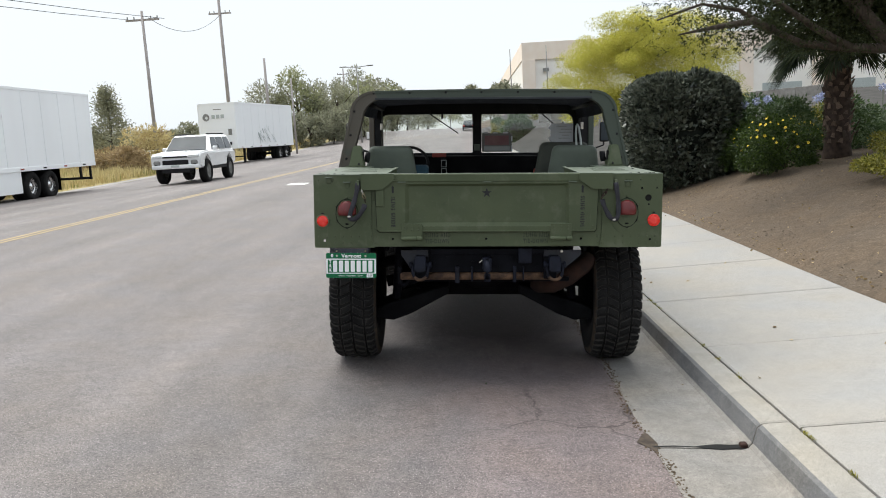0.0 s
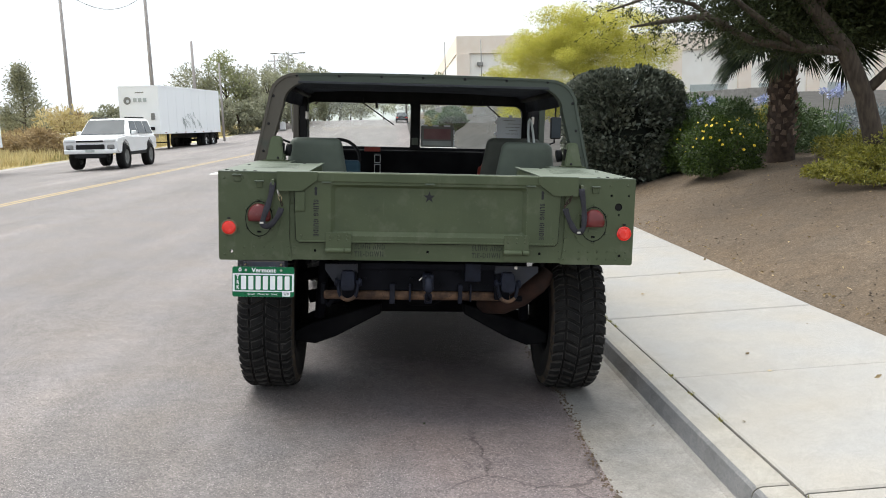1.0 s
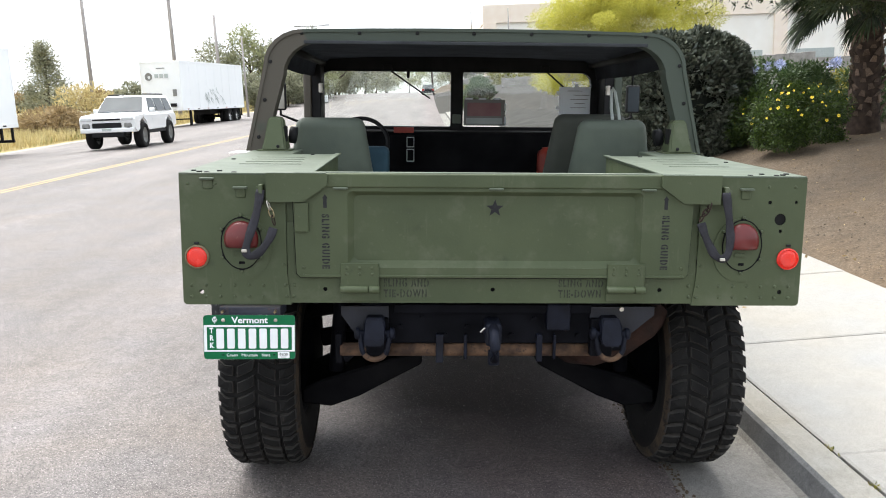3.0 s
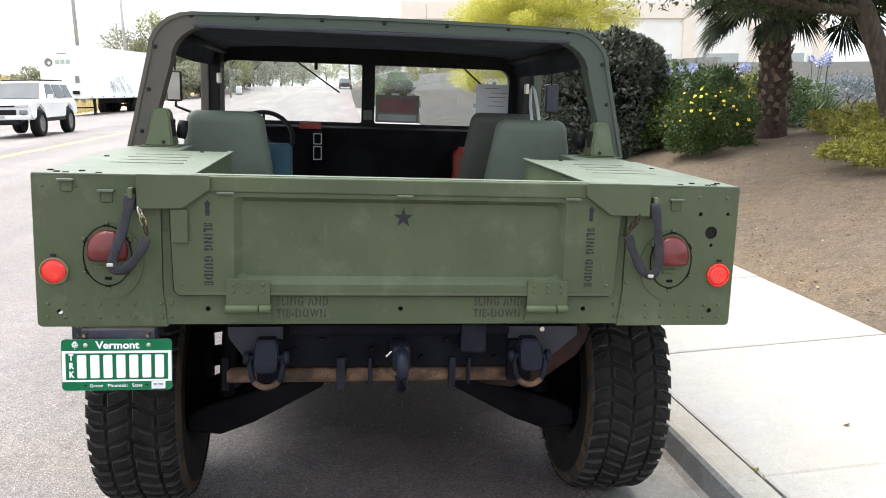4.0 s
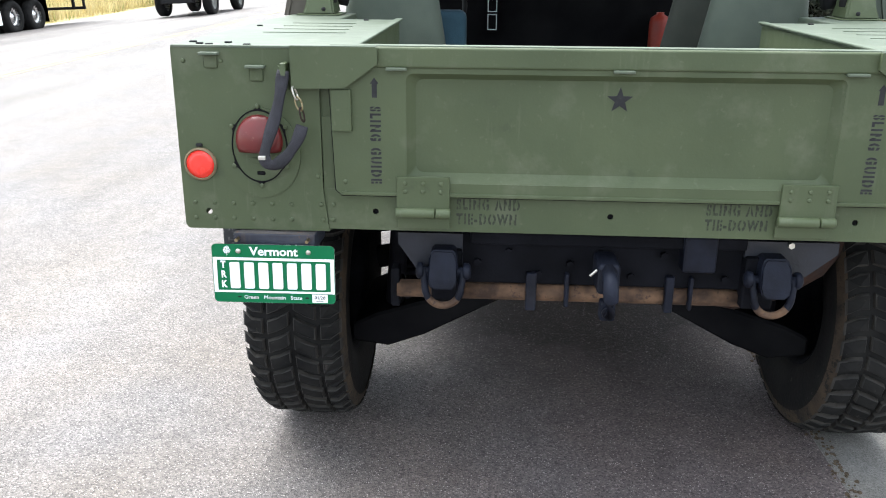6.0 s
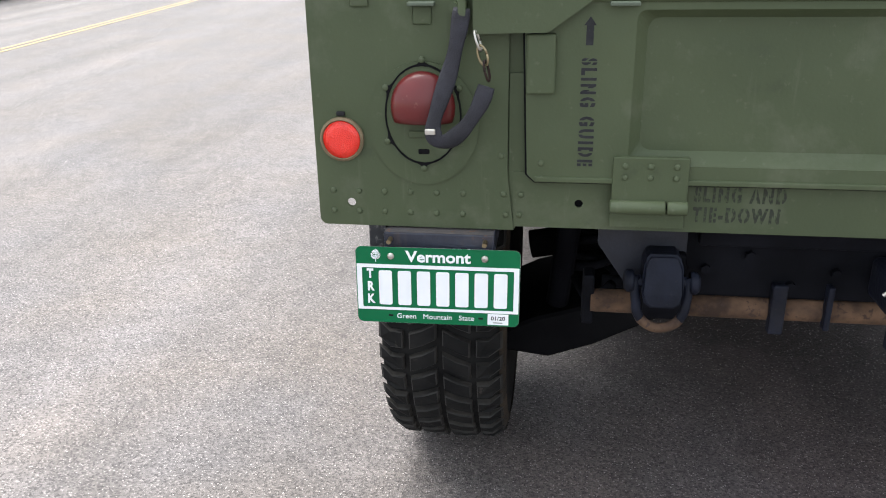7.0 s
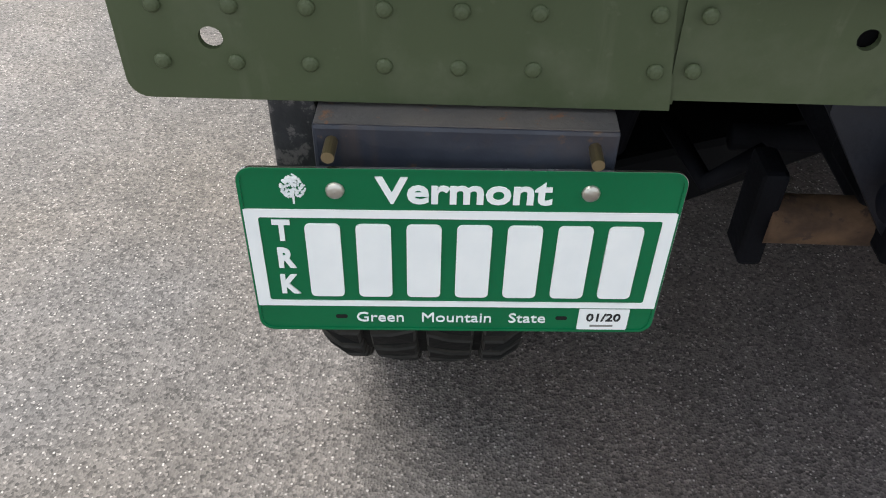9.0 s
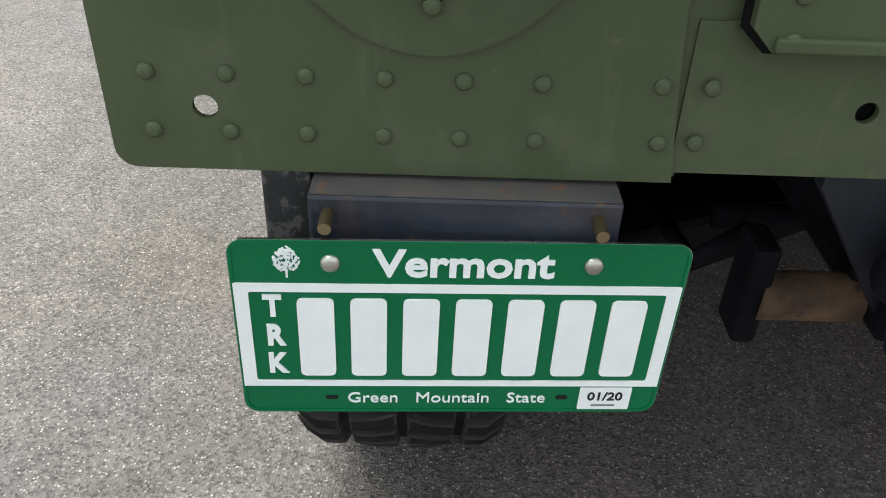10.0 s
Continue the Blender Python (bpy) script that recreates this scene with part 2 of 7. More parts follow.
def glass(name, tint=(0.9, 0.95, 0.93), rough=0.02, clear=0.88):
    m = bpy.data.materials.new(name)
    m.use_nodes = True
    n, l = m.node_tree.nodes, m.node_tree.links
    g, t, x = n.new("ShaderNodeBsdfGlossy"), n.new("ShaderNodeBsdfTransparent"), n.new("ShaderNodeMixShader")
    f = n.new("ShaderNodeFresnel")
    g.inputs["Roughness"].default_value = rough
    t.inputs["Color"].default_value = (*(c * clear / 0.9 for c in tint), 1)
    l.new(f.outputs["Fac"], x.inputs["Fac"])
    l.new(t.outputs["BSDF"], x.inputs[1])
    l.new(g.outputs["BSDF"], x.inputs[2])
    l.new(x.outputs["Shader"], n["Material Output"].inputs["Surface"])
    return m


M_ASPHALT = speckled("asphalt", (0.056, 0.0505, 0.0495), (0.135, 0.122, 0.119), (0.262, 0.238, 0.229), 200, 0.68, 0.75, 0.85, 0.55, 170, parked=(1.0, 0.915, 0.935), gloss=0.4)
M_CONCRETE = speckled("walk_concrete", (0.20, 0.196, 0.183), (0.275, 0.269, 0.254), (0.35, 0.342, 0.323), 420, 0.85, 0.18, 0.2, calm=0.4)
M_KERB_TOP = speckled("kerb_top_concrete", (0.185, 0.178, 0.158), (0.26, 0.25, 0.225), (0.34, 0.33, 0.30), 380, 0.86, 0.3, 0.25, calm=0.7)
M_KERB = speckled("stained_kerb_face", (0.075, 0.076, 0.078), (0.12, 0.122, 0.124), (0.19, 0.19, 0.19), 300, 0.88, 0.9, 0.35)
M_GUTTER = speckled("gutter_concrete", (0.132, 0.127, 0.118), (0.198, 0.191, 0.178), (0.28, 0.272, 0.254), 300, 0.86, 0.7, 0.3)
M_SOIL = speckled("dry_soil", (0.064, 0.047, 0.031), (0.095, 0.071, 0.048), (0.146, 0.116, 0.086), 90, 0.95, 0.25, 1.0, calm=1.5)
M_CLOD = material("pale_clod", (0.07, 0.053, 0.040), (0.145, 0.118, 0.092), 0.95, scale=20, bump=0.5)
M_FIELD = material("dry_field", (0.30, 0.24, 0.11), (0.42, 0.36, 0.19), 0.95, scale=0.5, bump=0.8, fine=20)
M_YELLOW = material("yellow_road_paint", (0.40, 0.29, 0.12), (0.48, 0.37, 0.19), 0.75, scale=8, wear=(0.2, 0.18, 0.15), wear_at=0.6)
M_WHITE_ROAD = material("white_road_paint", (0.6, 0.6, 0.58), (0.72, 0.72, 0.7), 0.75, scale=6, wear=(0.2, 0.2, 0.19), wear_at=0.6)
M_GREEN = material("green_army_paint", (0.048, 0.064, 0.031), (0.0675, 0.085, 0.043), 0.56, dent=0.35, flecks=(0.115, 0.125, 0.085), scale=3.2, bump=0.10, fine=160, spec=0.35, wear=(0.048, 0.062, 0.032), wear_at=0.63)
# paler, greyer green for lids, shelves, top edges and hooks
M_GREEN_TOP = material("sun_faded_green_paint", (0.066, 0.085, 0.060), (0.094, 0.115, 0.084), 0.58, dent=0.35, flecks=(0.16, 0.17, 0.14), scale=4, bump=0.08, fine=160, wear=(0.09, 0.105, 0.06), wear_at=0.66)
M_TAN = material("tan_rusted_rim", (0.11, 0.085, 0.045), (0.19, 0.14, 0.085), 0.7, scale=30, bump=0.4)
M_HINGE = material("worn_green_hinge_paint", (0.052, 0.070, 0.033), (0.074, 0.094, 0.048), 0.5, flecks=(0.16, 0.17, 0.13), scale=9, bump=0.08, fine=160)
M_BROWN_CAMO = material("brown_green_camouflage", (0.095, 0.078, 0.060), (0.085, 0.105, 0.062), 0.65, scale=2.2, bump=0.12)
# camouflage: brown over the upper left of the arch, green elsewhere, with a ragged border
n_, l_ = M_BROWN_CAMO.node_tree.nodes, M_BROWN_CAMO.node_tree.links
where, split, edge, lean, band, paint = n_.new("ShaderNodeTexCoord"), n_.new("ShaderNodeSeparateXYZ"), n_.new("ShaderNodeTexNoise"), n_.new("ShaderNodeMath"), n_.new("ShaderNodeMapRange"), n_.new("ShaderNodeMix")
l_.new(where.outputs["Object"], split.inputs["Vector"])
edge.inputs["Scale"].default_value = 4.0
l_.new(where.outputs["Object"], edge.inputs["Vector"])
lean.operation, lean.inputs[1].default_value = "MULTIPLY_ADD", 1.6
l_.new(edge.outputs["Fac"], lean.inputs[0])
l_.new(split.outputs["X"], lean.inputs[2])
band.inputs["From Min"].default_value, band.inputs["From Max"].default_value = 0.02, 0.12
l_.new(lean.outputs["Value"], band.inputs["Value"])
paint.data_type = "RGBA"
paint.inputs[6].default_value, paint.inputs[7].default_value = (0.080, 0.071, 0.058, 1), (0.052, 0.066, 0.053, 1)
l_.new(band.outputs["Result"], paint.inputs["Factor"])
l_.new(paint.outputs[2], n_["Principled BSDF"].inputs["Base Color"])
M_STENCIL = material("black_stencil_paint", (0.011, 0.011, 0.014), (0.024, 0.025, 0.027), 0.8, scale=40, wear=(0.06, 0.075, 0.042), wear_at=0.66)
M_FAINT = material("worn_black_stencil_paint", (0.020, 0.024, 0.018), (0.032, 0.038, 0.025), 0.8, scale=60, wear=(0.052, 0.068, 0.034), wear_at=0.52)
M_BLACK = material("matt_black_metal", (0.008, 0.008, 0.009), (0.018, 0.018, 0.020), 0.65, scale=9, bump=0.2, spec=0.2, wear=(0.06, 0.045, 0.035), wear_at=0.68)
M_FRAME = material("blue_black_chassis_paint", (0.004, 0.0043, 0.006), (0.009, 0.0095, 0.013), 0.65, scale=10, bump=0.25, spec=0.06, wear=(0.09, 0.06, 0.04), wear_at=0.69)
M_BRACKET = material("blue_grey_bracket_paint", (0.020, 0.023, 0.036), (0.044, 0.050, 0.070), 0.45, flecks=(0.085, 0.055, 0.038), scale=14, bump=0.25, wear=(0.10, 0.06, 0.04), wear_at=0.61)
M_BRACKET_TOP = material("rust_dusted_bracket_top", (0.050, 0.050, 0.058), (0.095, 0.084, 0.080), 0.6, scale=18, bump=0.35, wear=(0.15, 0.075, 0.045), wear_at=0.58)
M_GUSSET = material("blue_grey_gusset_paint", (0.007, 0.0082, 0.013), (0.016, 0.0185, 0.029), 0.5, flecks=(0.032, 0.030, 0.030), scale=12, bump=0.25)
M_BRACKET_POST = material("chipped_black_post_paint", (0.012, 0.012, 0.014), (0.040, 0.040, 0.046), 0.6, flecks=(0.09, 0.085, 0.085), scale=26, bump=0.3, wear=(0.11, 0.10, 0.10), wear_at=0.54)
M_LUG = material("blue_black_lug_paint", (0.0055, 0.0065, 0.011), (0.014, 0.0165, 0.028), 0.5, flecks=(0.026, 0.025, 0.028), scale=14, bump=0.25, spec=0.12, wear=(0.05, 0.035, 0.026), wear_at=0.68)
M_DARK = material("interior_black", (0.005, 0.005, 0.006), (0.012, 0.012, 0.013), 0.85, scale=5, bump=0.15, spec=0.03)
M_CANVAS = material("dark_canvas", (0.034, 0.036, 0.041), (0.058, 0.062, 0.070), 0.95, scale=5, bump=0.5, fine=260, spec=0.1)
M_RUST_DARK = material("dark_scorched_rust", (0.016, 0.008, 0.006), (0.042, 0.019, 0.013), 0.9, scale=14, bump=0.6, fine=90)
M_TUBE = material("dull_brown_rust", (0.036, 0.020, 0.013), (0.150, 0.088, 0.052), 0.85, scale=22, bump=0.5, fine=90, wear=(0.05, 0.03, 0.022), wear_at=0.56)
M_TYRE = material("tyre_rubber", (0.008, 0.008, 0.0085), (0.018, 0.0175, 0.017), 0.8, scale=12, bump=0.35, fine=70, spec=0.12, wear=(0.040, 0.036, 0.032), wear_at=0.62)
# light on the tread blocks, painted as paler rubber; the edges are scuffed too
M_TYRE_LIT = material("dusty_groove_rubber", (0.010, 0.0095, 0.009), (0.045, 0.040, 0.034), 0.9, scale=12, bump=0.3, fine=70)
M_TYRE_EDGE = material("scuffed_tread_edge", (0.010, 0.0098, 0.0095), (0.040, 0.0375, 0.035), 0.85, scale=16, bump=0.3, fine=70)
M_MUD = material("mud_stained_rubber", (0.012, 0.0095, 0.007), (0.070, 0.048, 0.030), 0.9, scale=11, bump=0.4, wear=(0.010, 0.009, 0.008), wear_at=0.55)
M_SEAT = material("grey_green_seat_vinyl", (0.082, 0.100, 0.082), (0.108, 0.128, 0.104), 0.62, scale=7, bump=0.2, fine=220)
M_SEAT_DARK = material("dark_seat_vinyl", (0.045, 0.05, 0.042), (0.065, 0.07, 0.058), 0.65, scale=7, bump=0.2, fine=220)
M_STRAP = material("black_webbing", (0.009, 0.009, 0.013), (0.027, 0.027, 0.036), 0.75, scale=30, bump=0.5, fine=400)
M_STEEL = material("bare_steel", (0.42, 0.40, 0.36), (0.60, 0.58, 0.54), 0.38, metal=1.0, scale=20, bump=0.1)
M_BRASS = material("brass_bolt", (0.24, 0.19, 0.11), (0.36, 0.30, 0.19), 0.42, metal=1.0, scale=20, bump=0.1)
M_LENS = material("dull_red_lens", (0.085, 0.006, 0.007), (0.14, 0.014, 0.014), 0.36, scale=9, bump=0.03, coat=0.25, wear=(0.15, 0.045, 0.04), wear_at=0.66)
M_REFLECTOR = material("bright_red_reflector", (0.70, 0.020, 0.012), (0.82, 0.034, 0.02), 0.25, scale=20, bump=0.5, fine=420, coat=0.5)
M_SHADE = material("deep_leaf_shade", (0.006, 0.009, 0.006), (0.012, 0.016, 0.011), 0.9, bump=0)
M_GASKET = material("perished_black_rubber", (0.004, 0.004, 0.005), (0.009, 0.009, 0.010), 0.8, scale=30, bump=0.2, spec=0.1)
M_HOLE = material("dark_hole", (0.003, 0.003, 0.003), (0.006, 0.006, 0.006), 0.9, bump=0)
M_PLATE = material("plate_green", (0.0, 0.118, 0.043), (0.001, 0.134, 0.050), 0.36, scale=12, bump=0.06, fine=90, spec=0.3)
M_PLATE_WHITE = material("plate_white", (0.78, 0.80, 0.83), (0.84, 0.85, 0.87), 0.4, scale=30, bump=0.05)
M_BLUE = material("blue_cloth", (0.020, 0.052, 0.078), (0.034, 0.078, 0.110), 0.85, scale=9, bump=0.4)
M_RED = material("red_paint", (0.22, 0.022, 0.012), (0.30, 0.036, 0.02), 0.45, scale=9)
M_PAPER = material("white_paper", (0.62, 0.66, 0.70), (0.70, 0.73, 0.77), 0.8, scale=5, bump=0.05)
M_SIGN_GREY = material("grey_board", (0.19, 0.19, 0.18), (0.25, 0.25, 0.24), 0.75, scale=6)
M_SIGN_RED = material("faded_red_print", (0.26, 0.13, 0.14), (0.33, 0.19, 0.19), 0.75, scale=9)
M_SIGN_PALE = material("pale_grey_band", (0.38, 0.42, 0.41), (0.46, 0.50, 0.49), 0.75, scale=6)
M_GLASS = glass("clear_windscreen", (0.97, 0.985, 0.98), 0.02, 0.9)
M_WHITE = material("white_vehicle_paint", (0.74, 0.75, 0.76), (0.80, 0.81, 0.82), 0.3, scale=2, bump=0.0, coat=0.5)
M_TRAILER = material("white_trailer_panel", (0.84, 0.86, 0.87), (0.88, 0.90, 0.91), 0.45, scale=0.8, bump=0.05, stretch=(1, 1, 0.2), wear=(0.5, 0.48, 0.44), wear_at=0.70)
# reflection of the tan road is put into the colour of this mirror
M_MIRROR = material("dusty_mirror", (0.24, 0.23, 0.21), (0.32, 0.31, 0.28), 0.35, metal=1.0, scale=9, bump=0)
M_CHROME = material("bright_metal", (0.6, 0.6, 0.6), (0.75, 0.75, 0.75), 0.25, metal=1.0, scale=9, bump=0)
M_LAMP = material("clear_lamp", (0.5, 0.52, 0.53), (0.7, 0.71, 0.72), 0.15, scale=20, coat=0.5)
M_POLE = material("weathered_pole_wood", (0.24, 0.22, 0.22), (0.36, 0.34, 0.33), 0.9, scale=5, bump=0.6, fine=40, stretch=(4, 4, 0.3))
M_BARK = material("dark_bark", (0.035, 0.026, 0.02), (0.085, 0.066, 0.05), 0.95, scale=7, bump=0.9, fine=35, stretch=(3, 3, 0.6))
M_PALM_BARK = material("palm_bark", (0.025, 0.016, 0.012), (0.075, 0.05, 0.038), 0.95, scale=12, bump=0.9, fine=60)
M_PALM_STUB = material("cut_palm_stub", (0.06, 0.038, 0.028), (0.20, 0.145, 0.11), 0.9, scale=15, bump=0.8, vary=0.6)
M_WALL = material("pale_stucco", (0.85, 0.82, 0.76), (0.89, 0.87, 0.82), 0.9, scale=0.5, bump=0.2)
M_WALL_PINK = material("pink_beige_stucco", (0.82, 0.71, 0.60), (0.86, 0.77, 0.68), 0.9, scale=0.5, bump=0.2)
M_BLOCK = material("grey_block_wall", (0.24, 0.22, 0.20), (0.36, 0.34, 0.31), 0.9, scale=2.5, bump=0.6, fine=30)
M_DRIVE = material("grey_drive", (0.045, 0.043, 0.041), (0.075, 0.072, 0.068), 0.95, scale=1.5, bump=0.4, fine=60, spec=0.05)
M_WINDOW = material("dark_window", (0.02, 0.028, 0.036), (0.04, 0.052, 0.062), 0.22, scale=1, bump=0, spec=0.25)
# pale blue-grey tones carry the haze over the hills
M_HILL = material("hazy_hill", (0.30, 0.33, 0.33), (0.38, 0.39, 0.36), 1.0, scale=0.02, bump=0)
L_HEDGE = foliage("dark_hedge_leaf", (0.018, 0.027, 0.019), (0.165, 0.18, 0.138), 0.30, 0.08)
L_DAISY = foliage("daisy_bush_leaf", (0.007, 0.021, 0.004), (0.066, 0.108, 0.011), 0.6, 0.3)
L_COVER = foliage("yellow_green_leaf", (0.085, 0.095, 0.014), (0.34, 0.31, 0.05), 0.5, 0.3)
L_PALO = foliage("lime_yellow_leaf", (0.31, 0.32, 0.045), (0.62, 0.57, 0.12), 0.6, 0.55)
L_PALM = foliage("palm_frond_leaf", (0.006, 0.011, 0.005), (0.026, 0.038, 0.013), 0.7, 0.15, 0.12)
L_TREE = foliage("tree_leaf", (0.012, 0.018, 0.006), (0.046, 0.058, 0.018), 0.65, 0.25, 0.25)
# distance haze is put into the colour of these far leaves
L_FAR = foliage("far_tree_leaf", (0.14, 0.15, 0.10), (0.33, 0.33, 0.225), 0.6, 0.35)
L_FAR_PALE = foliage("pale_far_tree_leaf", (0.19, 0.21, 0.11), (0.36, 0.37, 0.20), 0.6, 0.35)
L_BROWN = foliage("brown_brush_leaf", (0.21, 0.15, 0.08), (0.40, 0.30, 0.16), 0.8, 0.25)
L_DRY = foliage("dry_grass_blade", (0.38, 0.31, 0.14), (0.60, 0.51, 0.27), 0.8, 0.3)
L_GREEN_GRASS = foliage("green_grass_blade", (0.16, 0.19, 0.05), (0.34, 0.33, 0.12), 0.7, 0.3)
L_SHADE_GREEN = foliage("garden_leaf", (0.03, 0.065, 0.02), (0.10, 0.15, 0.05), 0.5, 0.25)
L_GREY = foliage("blue_grey_leaf", (0.10, 0.13, 0.13), (0.22, 0.25, 0.28), 0.6, 0.2)
M_PETAL = material("yellow_petal", (0.80, 0.55, 0.02), (0.86, 0.66, 0.06), 0.6, scale=60, bump=0)
M_BLUE_PETAL = material("pale_blue_petal", (0.40, 0.44, 0.66), (0.52, 0.56, 0.74), 0.6, scale=60, bump=0)

# ---- small tools for meshes ----


def obj(name, bm, mat, parent=None, label="", smooth=False):
    me = bpy.data.meshes.new(name)
    if smooth:
        for f in bm.faces:
            f.smooth = True
    bm.to_mesh(me)
    bm.free()
    for m in mat if isinstance(mat, (list, tuple)) else [mat]:
        me.materials.append(m)
    ob = new(name, me)
    ob.parent = parent
    if label:
        ob["label"] = label
    return ob


def part(name, bm, mat, parent, label="", smooth=False):
    return obj(name, bm, mat, parent, label, smooth)


def twin(ob, m=None, parent=None):
    """Another object on the same mesh, moved by m."""
    o = bpy.data.objects.new(ob.name, ob.data)
    scene.collection.objects.link(o)
    o.parent = parent or ob.parent
    o.matrix_basis = m or Matrix()
    return o


def empty(name, m=None, parent=None):
    o = new(name)
    o.empty_display_size = 0.2
    o.parent = parent
    if m is not None:
        o.matrix_basis = m
    return o


def box(x0, x1, y0, y1, z0, z1, bev=0.0, seg=2, bm=None, m=None):
    bm = bm or bmesh.new()
    t = Matrix.Translation(((x0 + x1) / 2, (y0 + y1) / 2, (z0 + z1) / 2)) @ Matrix.Diagonal((x1 - x0, y1 - y0, z1 - z0, 1))
    v = bmesh.ops.create_cube(bm, size=1, matrix=(m @ t) if m else t)["verts"]
    if bev:
        bmesh.ops.bevel(bm, geom=list({e for a in v for e in a.link_edges}), offset=bev, segments=seg, affect="EDGES", profile=0.5)
    return bm


def rod(p, q, r0, r1=None, n=16, bm=None):
    """A round bar from p to q."""
    bm = bm or bmesh.new()
    p, q = Vector(p), Vector(q)
    m = Matrix.Translation((p + q) / 2) @ (q - p).to_track_quat("Z", "Y").to_matrix().to_4x4()
    bmesh.ops.create_cone(bm, cap_ends=True, segments=n, radius1=r0, radius2=r0 if r1 is None else r1, depth=(q - p).length, matrix=m)
    return bm


def pipe(points, radii, n=10, bm=None, flat=1.0, up=(0, 0, 1)):
    """A tube through points; radii one number or one a point; flat squeezes it across its binormal."""
    bm = bm or bmesh.new()
    pts = [Vector(p) for p in points]
    rad = radii if isinstance(radii, (list, tuple)) else [radii] * len(pts)
    rings = []
    for i, p in enumerate(pts):
        d = (pts[min(i + 1, len(pts) - 1)] - pts[max(i - 1, 0)]).normalized()
        s = d.cross(Vector(up))
        s = s.normalized() if s.length > 1e-3 else d.cross(Vector((1, 0, 0))).normalized()
        u = s.cross(d).normalized()
        rings.append([bm.verts.new(p + rad[i] * (math.cos(2 * math.pi * k / n) * s + flat * math.sin(2 * math.pi * k / n) * u)) for k in range(n)])
    for a, b in zip(rings, rings[1:]):
        for k in range(n):
            bm.faces.new((a[k], a[(k + 1) % n], b[(k + 1) % n], b[k]))
    bm.faces.new(rings[0][::-1])
    bm.faces.new(rings[-1])
    bmesh.ops.recalc_face_normals(bm, faces=bm.faces)
    return bm


def arc(cx, cz, rx, rz=None, a0=0, a1=360, n=20):
    rz = rx if rz is None else rz
    full = abs(a1 - a0) >= 360
    k = n if full else n + 1
    return [(cx + rx * math.cos(radians(a0 + (a1 - a0) * i / n)), cz + rz * math.sin(radians(a0 + (a1 - a0) * i / n))) for i in range(k)]


def rounded(x0, x1, z0, z1, r, n=5):
    r4 = r if isinstance(r, (list, tuple)) else (r, r, r, r)
    out = []
    for (cx, cz, a), q in zip(((x1, z1, 0), (x0, z1, 90), (x0, z0, 180), (x1, z0, 270)), r4):
        sx, sz = (1 if cx == x1 else -1), (1 if cz == z1 else -1)
        out += arc(cx - sx * q, cz - sz * q, q, q, a, a + 90, n) if q else [(cx, cz)]
    return out


def sheet(outer, y0, y1, holes=(), bm=None, m=None):
    """A plate in the x-z plane from depth y0 to y1, with holes cut through."""
    own = bmesh.new()
    edges = []
    for loop in (outer, *holes):
        v = [own.verts.new((x, y0, z)) for x, z in loop]
        edges += [own.edges.new((v[i], v[(i + 1) % len(v)])) for i in range(len(v))]
    bmesh.ops.triangle_fill(own, use_beauty=True, use_dissolve=False, edges=edges)
    faces = list(own.faces)
    ext = bmesh.ops.extrude_face_region(own, geom=faces)
    bmesh.ops.translate(own, vec=(0, y1 - y0, 0), verts=[g for g in ext["geom"] if isinstance(g, bmesh.types.BMVert)])
    bmesh.ops.recalc_face_normals(own, faces=own.faces)
    return merge(own, bm, m)


def merge(own, bm=None, m=None):
    if m is not None:
        bmesh.ops.transform(own, matrix=m, verts=own.verts)
    if bm is None:
        return own
    me = bpy.data.meshes.new("part")
    own.to_mesh(me)
    own.free()
    bm.from_mesh(me)
    bpy.data.meshes.remove(me)
    return bm


def lathe(profile, n=32, m=None, bm=None):
    """Turns (radius, height) pairs round z; m then places it."""
    own = bmesh.new()
    rings = [[own.verts.new((r * math.cos(2 * math.pi * k / n), r * math.sin(2 * math.pi * k / n), h)) for k in range(n)] for r, h in profile]
    for a, b in zip(rings, rings[1:]):
        for k in range(n):
            own.faces.new((a[k], a[(k + 1) % n], b[(k + 1) % n], b[k]))
    bmesh.ops.remove_doubles(own, verts=own.verts, dist=1e-5)
    bmesh.ops.recalc_face_normals(own, faces=own.faces)
    return merge(own, bm, m)


def dome(r, h, n=12, m=None, bm=None):
    """A low rivet or bolt head standing out along -y at the origin."""
    prof = [(r, 0), (r * 0.96, h * 0.45), (r * 0.7, h * 0.85), (r * 0.3, h), (0.0001, h)]
    return lathe(prof, n, (m or Matrix()) @ pose(0, 0, 0, 90, 0, 0), bm)


def writing(name, text, size, mat, parent, m, squeeze=1.0, thick=0.0006, bold=0.0, align="CENTER", space=1.0):
    cu = bpy.data.curves.new(name, "FONT")
    cu.body, cu.size, cu.extrude, cu.offset = text, size, thick, bold
    cu.space_character = space
    cu.align_x, cu.align_y, cu.resolution_u = align, "CENTER", 3
    tmp = bpy.data.objects.new("tmp", cu)
    scene.collection.objects.link(tmp)
    bpy.context.view_layer.update()
    me = bpy.data.meshes.new_from_object(tmp.evaluated_get(bpy.context.evaluated_depsgraph_get()))
    bpy.data.objects.remove(tmp)
    me.transform(Matrix.Diagonal((squeeze, 1, 1, 1)))
    me.materials.clear()
    me.materials.append(mat)
    ob = new(name, me)
    ob.parent, ob.matrix_basis = parent, m
    return ob


